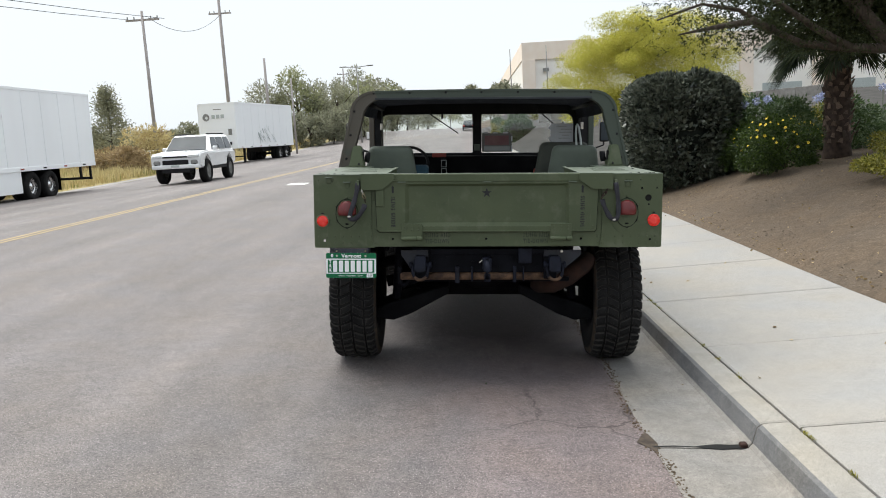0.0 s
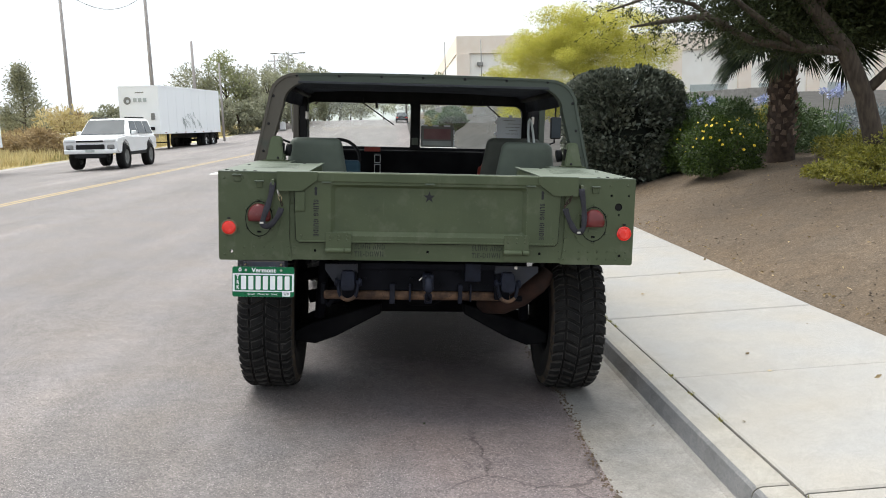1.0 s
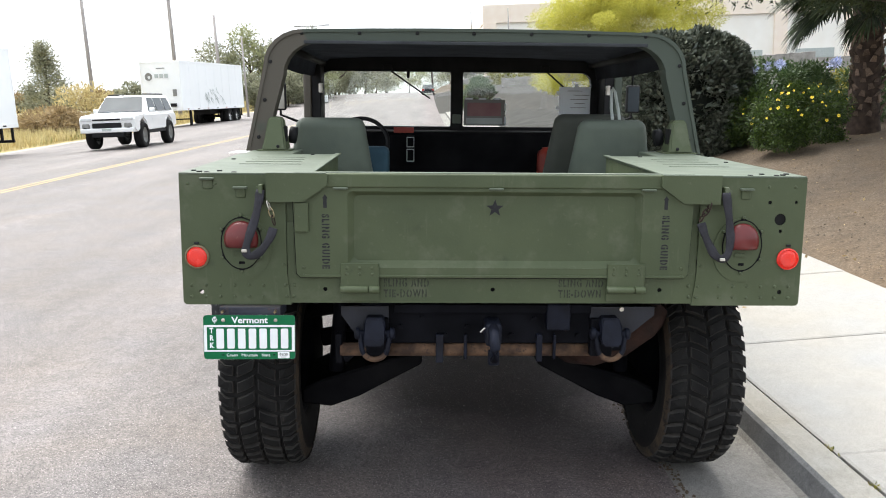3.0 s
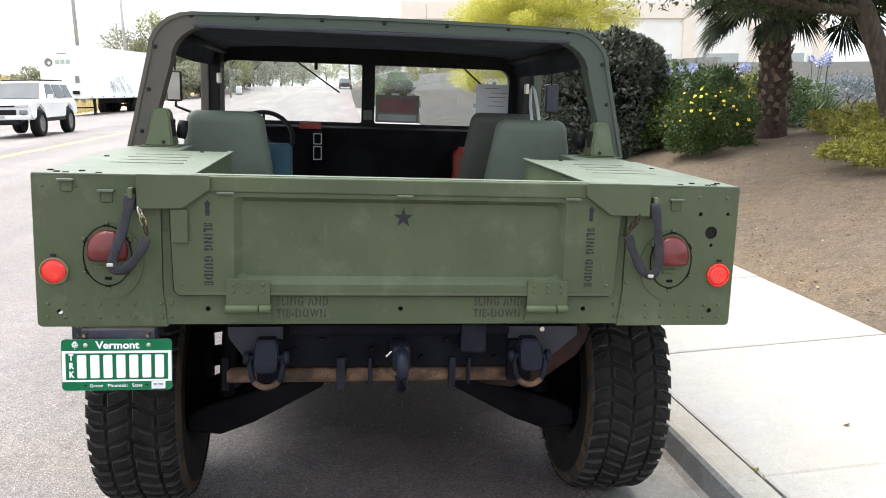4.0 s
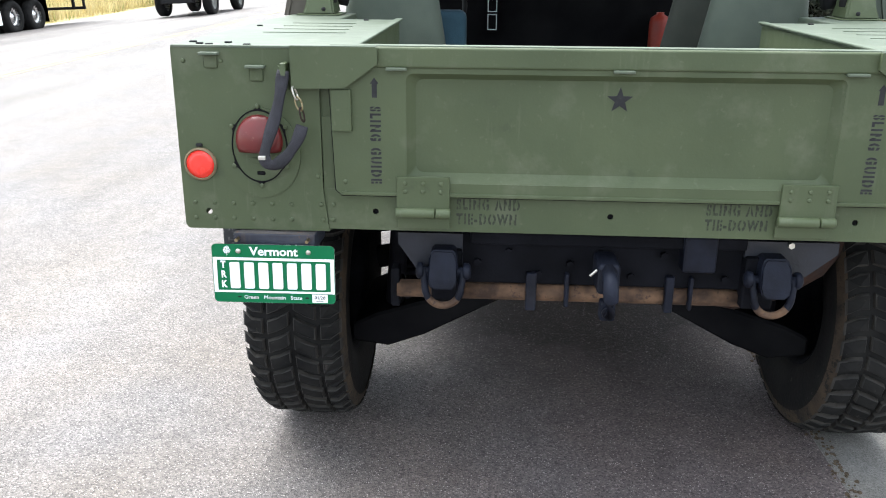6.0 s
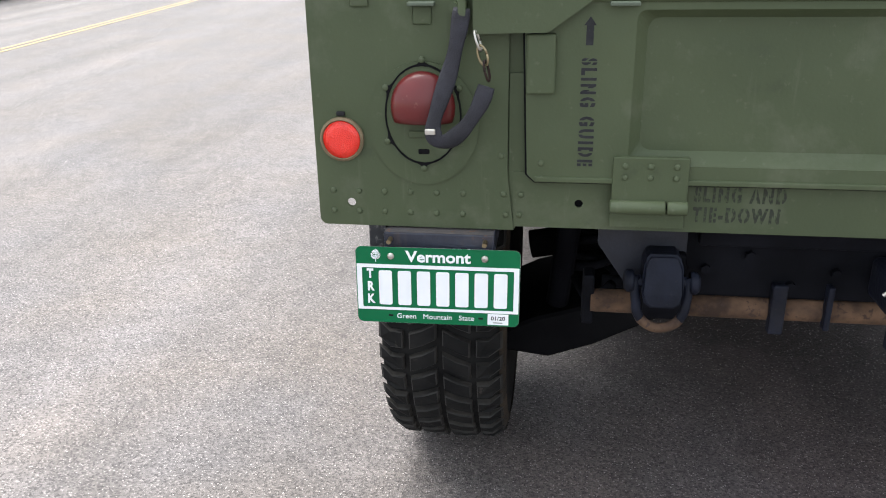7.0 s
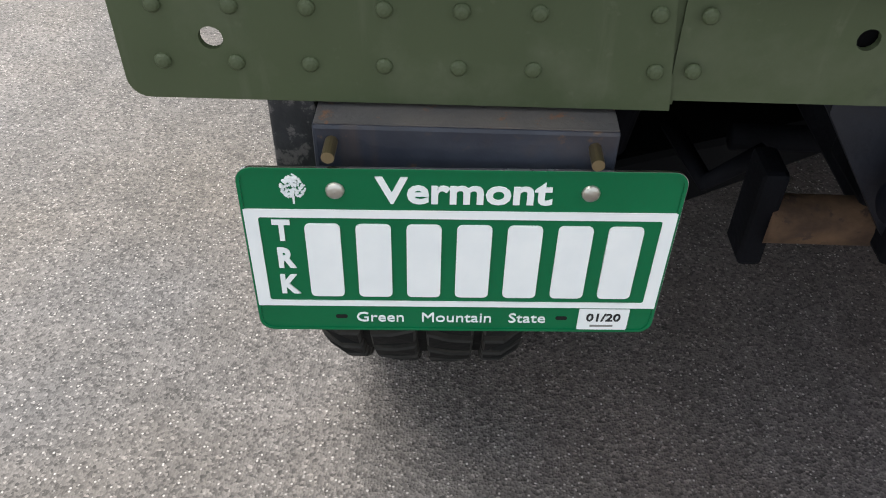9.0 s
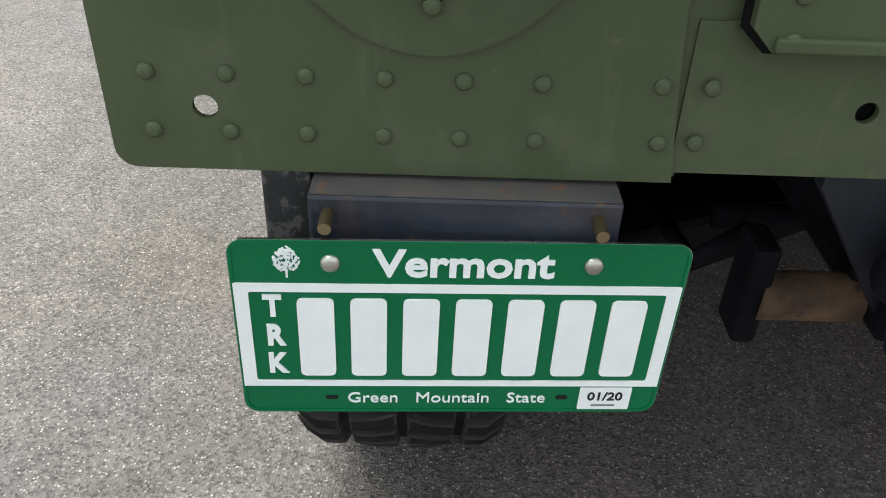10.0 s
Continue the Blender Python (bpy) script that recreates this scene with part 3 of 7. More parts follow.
def stencilled(ob, text):
    """Cuts the bridges of a stencil through the round letters of a line of writing."""
    bm = bmesh.new()
    bm.from_mesh(ob.data)
    bmesh.ops.remove_doubles(bm, verts=bm.verts, dist=1e-6)
    left, islands = set(bm.verts), []
    while left:
        stack, found = [left.pop()], []
        while stack:
            v = stack.pop()
            found.append(v)
            for e in v.link_edges:
                w = e.other_vert(v)
                if w in left:
                    left.discard(w)
                    stack.append(w)
        islands.append(found)
    islands.sort(key=lambda vs: sum(v.co.x for v in vs) / len(vs))
    letters = [c for c in text if c != " "]
    cuts = []
    if len(letters) == len(islands):
        for c, vs in zip(letters, islands):
            if c in "SGDUOANE":
                x0, x1 = min(v.co.x for v in vs), max(v.co.x for v in vs)
                cuts.append(((x0 + x1) / 2, 0.095 * (x1 - x0)))
    for at, half in cuts:
        for x in (at - half, at + half):
            bmesh.ops.bisect_plane(bm, geom=bm.verts[:] + bm.edges[:] + bm.faces[:], plane_co=(x, 0, 0), plane_no=(1, 0, 0))
        bmesh.ops.delete(bm, geom=[f for f in bm.faces if abs(f.calc_center_median().x - at) < half], context="FACES")
    bm.to_mesh(ob.data)
    bm.free()
    return ob


def quads(name, verts, faces, mat, parent=None):
    me = bpy.data.meshes.new(name)
    me.from_pydata([tuple(v) for v in verts], [], faces)
    for m in mat if isinstance(mat, (list, tuple)) else [mat]:
        me.materials.append(m)
    me.update()
    ob = new(name, me)
    ob.parent = parent
    return ob


def leaves(name, pts, out, length, width, mat, parent=None, seed=0, droop=0.0, spread=0.7):
    """Many small folded leaves at pts, pointing roughly along out; length and width vary by a third."""
    rng = np.random.default_rng(seed)
    pts, out = np.asarray(pts, float), np.asarray(out, float)
    k = len(pts)
    d = out + rng.normal(0, spread, (k, 3))
    d[:, 2] -= droop
    d /= np.linalg.norm(d, axis=1)[:, None] + 1e-9
    s = np.cross(d, rng.normal(0, 1, (k, 3)))
    s /= np.linalg.norm(s, axis=1)[:, None] + 1e-9
    u = np.cross(s, d)
    a = (length * rng.uniform(0.65, 1.35, k))[:, None]
    b = (width * rng.uniform(0.65, 1.35, k))[:, None] / 2
    v = np.empty((k, 4, 3))
    v[:, 0], v[:, 2] = pts, pts + a * d
    v[:, 1] = pts + 0.45 * a * d + b * s + 0.3 * b * u
    v[:, 3] = pts + 0.45 * a * d - b * s + 0.3 * b * u
    me = bpy.data.meshes.new(name)
    me.vertices.add(4 * k)
    me.vertices.foreach_set("co", v.reshape(-1))
    idx = np.arange(4 * k).reshape(k, 4)
    tri = np.concatenate([idx[:, [0, 1, 2]], idx[:, [0, 2, 3]]], 1).reshape(-1)
    me.loops.add(6 * k)
    me.loops.foreach_set("vertex_index", tri.astype(np.int32))
    me.polygons.add(2 * k)
    me.polygons.foreach_set("loop_start", np.arange(0, 6 * k, 3, dtype=np.int32))
    me.polygons.foreach_set("loop_total", np.full(2 * k, 3, dtype=np.int32))
    me.materials.append(mat)
    me.update(calc_edges=True)
    me.validate()
    ob = new(name, me)
    ob.parent = parent
    return ob


def clumped(rng, n, centre, radii, clumps=26, tight=0.30, shell=0.55, floor=None):
    """Points in uneven clumps spread over an ellipsoid, and the way out of it at each."""
    c, r = np.array(centre, float), np.array(radii, float)
    u = rng.normal(0, 1, (clumps, 3))
    u /= np.linalg.norm(u, axis=1)[:, None]
    base = u * (shell + (1 - shell) * rng.random((clumps, 1)) ** 0.6)
    size = tight * rng.uniform(0.6, 1.4, clumps)
    pick = rng.integers(0, clumps, n)
    w = rng.normal(0, 1, (n, 3))
    w /= np.linalg.norm(w, axis=1)[:, None]
    p = base[pick] + w * (size[pick] * rng.random(n) ** 0.4)[:, None]
    pts = c + p * r
    if floor is not None:
        keep = pts[:, 2] > floor
        pts, p, w = pts[keep], p[keep], w[keep]
    return pts, 0.5 * p + w


# ---- the lie of the land ----
RISE_X = [-400, -60, -25, -17, -15.5, -11, -7.4, -3, -1, 0.8, 1.26, 1.27, 1.468, 3.06, 5.3, 6.5, 9, 60, 400]
RISE_Z = [-0.6, -0.4, -0.15, -0.08, 0, 0.13, 0.20, 0.11, 0.028, -0.045, -0.068, 0.056, 0.064, 0.130, 0.74, 0.88, 0.96, 1.3, 2.0]


def ease(a, b, v):
    f = min(1.0, max(0.0, (v - a) / (b - a)))
    return f * f * (3 - 2 * f)


def grade(y):
    """How far the road has climbed at y: it falls a little to the truck and climbs far away."""
    if y < 35:
        return -0.014 * max(y, -8) if y < 2 else -0.028 * (1 - ease(2, 20, y))
    return 0.000275 * (y - 35) ** 2 if y < 120 else 1.987 + 0.006 * (min(y, 320) - 120)


def land(x, y):
    z = float(np.interp(x, RISE_X, RISE_Z))
    if x > 3.06:  # the bank ends at a drive
        z += ease(12.6, 17, y) * (0.130 + 0.05 * (min(x, 30) - 3.06) - z)
        z += 0.050 * (min(max(y, 27), 62) - 27) * ease(3.4, 6.0, x)
    return z + grade(y) + 0.2 * ease(-8, -13, x) * ease(30, 46, y)


def deep(y):
    """Distances along the road for what stands past the truck."""
    return 0.971 * y - 0.116


def strip(name, xs, ys, mat, lift=0.0, z=None, parent=None):
    """A sheet over the land between the given xs and ys."""
    v = [(x, y, (z or land)(x, y) + lift) for y in ys for x in xs]
    k = len(xs)
    f = [(j * k + i, j * k + i + 1, (j + 1) * k + i + 1, (j + 1) * k + i) for j in range(len(ys) - 1) for i in range(k - 1)]
    return quads(name, v, f, mat, parent)

# ---- ground, road, kerb and walk ----
YS = [-300, -100, -40, -20, -10, -8, -5, -2.5, 0, 1, 2, 3.5, 5, 7, 10, 12.5, 15, 20, 25, 30, 35, 40, 45, 50, 55, 60, 65, 70, 75, 80, 90, 100, 110, 120, 140, 200, 260, 320, 420]


def under(x, y):
    z = land(x, y)
    return z - 0.12 if -16.6 < x < 3.02 else z - 0.02 if x < 3.2 else z


GX = [-1500, -400, -200, -120, -60, -40, -25, -20, -17.2, -16.5, -11, -7.4, -3, 0.8, 2.5, 2.98, 3.04, 3.12, 3.3, 3.6, 3.9, 4.3, 4.7, 5.1, 5.6, 6.1, 6.6, 7.2, 8, 9, 12, 20, 40, 60, 200, 400, 1500]
GY = [-900, -300, -100, -40, -20, -10] + [-5 + 0.5 * i for i in range(61)] + [27, 30, 35, 40, 45, 50, 55, 60, 65, 70, 75, 80, 90, 100, 110, 120, 140, 200, 260, 320, 420, 900, 2500]


def rough_land(x, y):
    z = under(x, y)
    if 3.08 < x < 40 and -6 < y < 40:
        z += 0.05 * noise.noise((x * 0.9, y * 0.9, 0)) * min(1, (x - 3.08) * 2) + 0.02 * noise.noise((x * 3.1, y * 3.1, 4))
    if x < -17.5 and x > -130 and y < 120:
        z += 0.12 * noise.noise((x * 0.2, y * 0.2, 7))
    return z


ground = strip("ground", GX, GY, [M_FIELD, M_SOIL, M_DRIVE], z=rough_land)
for poly in ground.data.polygons:
    poly.material_index = 0 if poly.center.x < 0 else 2 if 15 < poly.center.y < 140 else 1
    poly.use_smooth = True
tagged(ground, "bare tan soil bank and dry field beside the road", "ground", kind="structure")

road = strip("road", [-16.9, -15.5, -13, -11, -9, -7.4, -5, -3, -1, 0, 0.805], YS + [], M_ASPHALT)
tagged(road, "worn grey asphalt road with pale streaks and fine cracks", "road", kind="structure")
for p in road.data.polygons:
    p.use_smooth = True
MARK_Y = [y for y in YS if -40 <= y <= 45]
for x in (-7.78, -7.58):
    mark = strip("centre_line", [x - 0.036, x + 0.036], MARK_Y, M_YELLOW, 0.005)
    tagged(mark, "worn yellow centre line painted on the asphalt", "road marking", "centre lines", "structure")
mark = strip("white_mark", [-5.9, -5.3], [20.7, 21.7], M_WHITE_ROAD, 0.006)
tagged(mark, "faded white patch of road paint on the asphalt", "road marking", kind="structure")
shoulder = strip("shoulder", [-17.6, -16.88], [-40, -20, -5, 10, 20, 30, 40, 50, 60, 70, 80, 100, 140], M_CONCRETE, -0.012)
tagged(shoulder, "pale gravelly edge strip along the asphalt", "road edge", kind="structure")

# gutter pan, kerb and walk, in cast lengths
walkway = empty("pavement")
tagged(walkway, "pale concrete pavement in square slabs with dark joints", "pavement", kind="structure")
kerb = empty("kerb")
tagged(kerb, "grey concrete kerb with a stained gutter pan", "kerb", kind="structure")
GAP = 0.009


def bent(profile, y0, y1, mat, name, parent, rnd, dark_side=None):
    """A cast length with the given x-z profile, bevelled at its ends by a small gap."""
    bm = bmesh.new()
    ends = [y0 + GAP / 2, y0 + GAP / 2 + 0.012, y1 - GAP / 2 - 0.012, y1 - GAP / 2]
    mid = (min(z for _, z in profile), max(z for _, z in profile))
    rings = []
    for k, y in enumerate(ends):
        drop = 0.006 if k in (0, 3) else 0.0
        rings.append([bm.verts.new((x, y, z - (drop if z > mid[0] + 0.02 else 0) + grade(y) + rnd)) for x, z in profile])
    k = len(profile)
    for a, b in zip(rings, rings[1:]):
        for i in range(k):
            bm.faces.new((a[i], a[(i + 1) % k], b[(i + 1) % k], b[i]))
    bm.faces.new(rings[0])
    bm.faces.new(rings[-1][::-1])
    bmesh.ops.recalc_face_normals(bm, faces=bm.faces)
    if dark_side is not None:
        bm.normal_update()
        # faces turned towards the road take the second, darker material
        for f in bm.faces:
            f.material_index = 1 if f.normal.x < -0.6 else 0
    return part(name, bm, mat, parent)


PAN = [(0.80, -0.20), (1.285, -0.20), (1.285, -0.036), (1.262, -0.061), (1.23, -0.068), (0.83, -0.047), (0.80, -0.043)]
KERB = [(1.275, -0.20), (1.4625, -0.20), (1.4625, 0.058), (1.452, 0.063), (1.345, 0.060), (1.322, 0.054), (1.306, 0.040), (1.275, -0.061)]
SLAB = [(1.4725, -0.06), (3.06, -0.06), (3.06, 0.124), (3.05, 0.130), (1.484, 0.067), (1.4725, 0.061)]
rng = random.Random(5)
y = -1.03 - 3.06 * 3
while y < 62:
    bent(PAN, y, y + 3.06, M_GUTTER, "gutter_pan", kerb, 0)
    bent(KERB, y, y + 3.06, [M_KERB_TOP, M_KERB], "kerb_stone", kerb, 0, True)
    y += 3.06
y = -1.126 - 1.53 * 5
while y < 62:
    bent(SLAB, y, y + 1.53, M_CONCRETE, "paving_slab", walkway, rng.uniform(-0.003, 0.003))
    y += 1.53

# dirt and weeds in the joint behind the kerb, ragged asphalt edge, broken gutter joint
rng = np.random.default_rng(11)
n = 520
jy = rng.uniform(-6, 14, n)
jp = np.stack([1.4675 + rng.normal(0, 0.003, n), jy, 0.050 + rng.uniform(-0.004, 0.004, n) + [grade(q) for q in jy]], 1)
weeds = leaves("joint_litter", jp, np.tile((0, 0, 0.6), (n, 1)), 0.011, 0.006, L_BROWN, seed=2, spread=0.9)
tagged(weeds, "dry dirt and tiny weeds in the joint behind the kerb", "litter", kind="stuff")
n = 34
cy = rng.uniform(-5, 12, n)
base = np.repeat(cy, 22) + rng.normal(0, 0.022, n * 22)
jp = np.stack([1.4675 + rng.normal(0, 0.006, n * 22), base, 0.059 + np.array([grade(q) for q in base])], 1)
weeds = leaves("weed_tufts", jp, np.tile((0, 0, 1.0), (n * 22, 1)), 0.018, 0.005, L_COVER, seed=3, spread=0.7)
tagged(weeds, "small dry weeds along the kerb joint", "weeds", kind="stuff")


def pebbles(name, pts, size, mat, seed, label, category):
    """Low rough stones, one little five-sided lump each."""
    r = np.random.default_rng(seed)
    v, f = [], []
    for x, y, z in pts:
        s = size * r.uniform(0.5, 1.6)
        b = len(v)
        a0 = r.uniform(0, 6)
        for k in range(5):
            q = s * r.uniform(0.7, 1.2)
            v.append((x + q * math.cos(a0 + 1.2566 * k), y + q * math.sin(a0 + 1.2566 * k), z - 0.2 * s))
        for k in range(5):
            q = 0.6 * s * r.uniform(0.7, 1.2)
            v.append((x + q * math.cos(a0 + 1.2566 * k), y + q * math.sin(a0 + 1.2566 * k), z + 0.55 * s * r.uniform(0.6, 1.1)))
        f += [(b + k, b + (k + 1) % 5, b + 5 + (k + 1) % 5, b + 5 + k) for k in range(5)] + [tuple(range(b + 5, b + 10))]
    return tagged(quads(name, v, f, mat), label, category, kind="stuff")


ey = rng.uniform(-6, 4, 1500)
ex = 0.80 + 0.018 * np.sin(ey * 3.1) + rng.normal(0, 0.014, 1500)
pebbles("gutter_grit", [(x, y, land(x, y) + 0.001) for x, y in zip(ex, ey)], 0.0055, M_SOIL, 3, "loose grit along the ragged asphalt edge", "grit")
by = rng.uniform(-4, 22, 4200)
bx = 3.10 + np.abs(rng.normal(0, 1.5, 4200))
pebbles("bank_stones", [(x, y, land(x, y) + 0.006) for x, y in zip(bx, by)], 0.0075, M_CLOD, 4, "small clods and stones on the bare bank", "stones")
n = 420
px = np.where(rng.random(n) < 0.3, 3.14 + np.abs(rng.normal(0, 0.10, n)), np.where(rng.random(n) < 0.12, rng.uniform(0.85, 3.0, n), rng.uniform(3.2, 6.4, n)))
py = rng.uniform(-4, 14, n)
lp = np.array([(x, y, max(land(x, y), -0.05) + 0.012) for x, y in zip(px, py)])
litter = leaves("fallen_leaves", lp, np.stack([rng.normal(0, 1, n), rng.normal(0, 1, n), np.zeros(n)], 1), 0.040, 0.022, L_BROWN, seed=8, spread=0.25)
tagged(litter, "scattered dry brown leaves on the walk and bank", "leaves", kind="stuff")

bm = bmesh.new()
top = [(0.80, -1.030), (0.90, -1.018), (1.00, -1.028), (1.07, -1.005), (1.12, -0.995), (1.18, -1.000), (1.245, -0.994)]
low = [(1.245, -1.052), (1.19, -1.048), (1.13, -1.062), (1.07, -1.050), (1.00, -1.040), (0.90, -1.034), (0.80, -1.045)]
bm.faces.new([bm.verts.new((x, y, land(x, -1.03) + 0.0042)) for x, y in top + low])
crack = obj("gutter_crack", bm, M_HOLE)
tagged(crack, "dark broken joint across the gutter pan", "crack", kind="structure")
bm = bmesh.new()
bm.faces.new([bm.verts.new((x, y, land(x, -1.0) + 0.0045)) for x, y in ((0.73, -0.98), (0.765, -0.90), (0.80, -0.84), (0.815, -0.90), (0.83, -1.00), (0.80, -1.14), (0.785, -1.06), (0.76, -1.02))])
tagged(obj("asphalt_chip", bm, M_BARK), "crumbled dark chip in the asphalt edge", "crack", kind="structure")
bm = box(1.225, 1.262, -1.040, -0.995, -0.056, -0.030, 0.008)
tagged(obj("brick_fragment", bm, M_RUST_DARK), "small broken red brick fragment in the gutter", "rubble")

# ---- the military truck ----
truck = empty("military_truck", LEVEL)
# the rear skin sits on a body that sags a little towards the tail
REAR = LEVEL.inverted() @ FRAME
tagged(truck, "olive green open-backed military truck parked against the kerb", "truck")


def mirror_x(loop):
    return [(-x, z) for x, z in loop][::-1]


# rear corner panels: thin plates with drilled holes
def corner_panel(side):
    out = arc(-1.036, 0.865, 0.014, a0=180, a1=270, n=7) + [(-0.6865, 0.851), (-0.6955, 0.925), (-0.699, 0.965), (-0.699, 1.296), (-1.044, 1.296), (-1.049, 1.290)]
    light = arc(-0.848, 1.062, 0.066, 0.086, n=28)
    holes = [arc(-0.988, 0.8955, 0.0080, n=18), light] if side < 0 else [arc(-0.991, 0.899, 0.0080, n=14), light, arc(-0.976, 1.151, 0.020, n=18), arc(-0.937, 1.209, 0.007, n=10), arc(-1.027, 1.210, 0.006, n=10), arc(-0.979, 1.111, 0.006, n=10)]
    if side > 0:
        out, holes = [(x - 0.010 if x < -1.03 else x, z) for x, z in out], holes
        out, holes = mirror_x(out), [mirror_x(h) for h in holes]
    return part("corner_panel", sheet(out, 0.0, 0.005, holes), M_GREEN, truck)


rivet_mesh = None
for side in (-1, 1):
    panel = corner_panel(side)
    s = -side
    lx = side * 0.848
    # raised round plate about the lamp, the gasket and the lamp itself
    part("lamp_surround", sheet(arc(lx, 1.045, 0.098, 0.110, n=40), -0.004, 0.0, [arc(lx, 1.062, 0.066, 0.086, n=28)]), M_GREEN, panel)
    gasket = []
    for i in range(72):
        a = 2 * math.pi * i / 72
        bulge = 0.012 * max(0.0, math.cos(6 * (a - math.pi / 2))) ** 12
        gasket.append((lx + (0.0680 + bulge) * math.cos(a), 1.062 + (0.0886 + bulge) * math.sin(a)))
    part("lamp_gasket", sheet(gasket, -0.008, 0.0, [arc(lx, 1.062, 0.0655, 0.0855, n=28)]), M_GASKET, panel, "dark rubber gasket")
    lamp = part("tail_lamp", sheet(arc(lx, 1.062, 0.066, 0.086, n=28), -0.006, 0.02), M_GREEN, panel, "green tail lamp housing with a hooded red lens")
    bm = bmesh.new()
    bmesh.ops.create_uvsphere(bm, u_segments=28, v_segments=14, radius=1, matrix=Matrix.Translation((lx, -0.004, 1.076)) @ Matrix.Diagonal((0.058, 0.030, 0.063, 1)))
    bmesh.ops.bisect_plane(bm, geom=list(bm.verts) + list(bm.edges) + list(bm.faces), plane_co=(lx, 0, 1.050), plane_no=(0, 0, -1), clear_outer=True)
    bmesh.ops.holes_fill(bm, edges=bm.edges)
    part("red_lens", bm, M_LENS, lamp, "dull dusty red glass lens", True)
    part("label_plate", box(lx - 0.026, lx + 0.014, -0.010, -0.005, 1.022, 1.034, 0.001), M_GREEN, lamp)
    part("marker_light", box(lx - 0.010, lx + 0.010, -0.009, -0.004, 0.992, 1.001, 0.002), M_GASKET, lamp)
    for a in range(30, 390, 60):
        twin(part("lamp_screw", dome(0.006, 0.004), M_GREEN, panel), Matrix.Translation((lx + 0.0755 * math.cos(radians(a)), -0.006, 1.062 + 0.096 * math.sin(radians(a))))).parent = panel
    # reflector
    rx = side * (0.998 if side < 0 else 1.010)
    rr = 1.0 if side < 0 else 0.92
    refl = part("reflector", lathe([(0.0405 * rr, 0), (0.0405 * rr, 0.006), (0.036 * rr, 0.009), (0.034 * rr, 0.006)], 28, pose(rx, -0.0002, 1.0155, 90)), M_TAN if side < 0 else M_REFLECTOR, panel, "rust-rimmed round red reflector" if side < 0 else "round red reflector")
    part("reflector_face", lathe([(0.0345 * rr, 0.0), (0.034 * rr, 0.0075), (0.02, 0.009), (0.0001, 0.0095)], 28, pose(rx, -0.0002, 1.0155, 90)), M_REFLECTOR, refl, "bright red reflector", True)
    part("reflector_nut", box(rx - 0.008, rx + 0.008, -0.006, 0.0, 1.058, 1.066, 0.002), M_BLACK, panel)
    # rivets
    spots = []
    for k in range(6):
        spots += [(0.779 + 0.0484 * k, 0.918), (0.780 + 0.0484 * k, 0.879)]
    spots += [(0.705, 0.919), (0.674, 0.919), (0.701, 0.880), (0.677, 0.881), (0.71, 1.262), (0.71, 0.99), (0.93, 1.262), (1.02, 1.262)]
    for x, z in spots:
        if rivet_mesh is None:
            rivet_mesh = part("rivet", dome(0.0057, 0.0038), M_GREEN, panel)
            rivet_mesh.matrix_basis = Matrix.Translation((side * x, 0, z))
        else:
            r = twin(rivet_mesh, Matrix.Translation((side * x, 0, z)), panel)
    if side > 0:
        # black plates added behind the holes stand in for the shade inside
        part("hole_backing", box(0.925, 1.040, 0.007, 0.012, 1.095, 1.225), M_HOLE, panel)
        part("hole_backing", box(0.970, 1.012, 0.007, 0.012, 0.875, 0.916), M_HOLE, panel)
    # small bent tie-down hooks
    for x, z in ((0.954, 1.279), (0.846, 1.250)) if side < 0 else ((0.852, 1.253),):
        x *= side
        hook = part("tie_hook", box(x - 0.023, x + 0.023, -0.020, 0.0, z - 0.003, z + 0.004, 0.002), M_GREEN_TOP, panel)
        part("hook_foot", box(x - 0.016, x + 0.016, -0.004, 0.0, z - 0.034, z - 0.003, 0.003), M_GREEN, hook)
    # narrow strip below the open joint, and the green return inside it
    x0, x1 = sorted((side * 0.661, side * 0.698))
    part("joint_strip", box(x0, x1, 0.0055, 0.009, 0.880, 1.135, 0.001), M_GREEN, panel)
    x0, x1 = sorted((side * 0.684, side * 0.708))
    part("lap_strip", box(x0, x1, 0.0052, 0.0085, 0.853, 0.885), M_GREEN, panel)
    x0, x1 = sorted((side * 0.640, side * 0.702))
    part("gate_return", box(x0, x1, 0.034, 0.040, 0.945, 1.292, 0.001), M_GREEN, panel)
    # folded top edge
    part("edge_flange", box(min(side * 0.665, side * 1.046), max(side * 0.665, side * (1.046 if side < 0 else 1.056)), -0.002, 0.014, 1.292, 1.2985, 0.002), M_GREEN_TOP, panel)

    # the long stowage bin over the wheel
    xo, xi = (-1.046, -0.615) if side < 0 else (1.056, 0.580)
    b = part("side_bin", box(min(xo, xi), max(xo, xi), 0.040, 0.945, 1.02, 1.290, 0.004), M_GREEN, truck)
    part("bin_lid", box(min(xo, xi) - 0.006, max(xo, xi) + 0.006, 0.040, 0.955, 1.2905, 1.2965, 0.003), M_GREEN_TOP, b, "pale flat green lid")
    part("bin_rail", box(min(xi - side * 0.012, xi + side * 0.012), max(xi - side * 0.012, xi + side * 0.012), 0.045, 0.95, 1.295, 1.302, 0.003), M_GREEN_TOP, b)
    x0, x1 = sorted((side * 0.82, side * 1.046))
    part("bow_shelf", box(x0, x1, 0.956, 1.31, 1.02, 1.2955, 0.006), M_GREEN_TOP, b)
    for k in range(4):
        yy = 0.40 + 0.115 * k
        x0, x1 = sorted((side * (0.70 + 0.01 * k), side * 0.93))
        part("lid_rib", box(x0, x1, yy, yy + 0.010, 1.294, 1.2985, 0.001), M_GREEN_TOP, b)
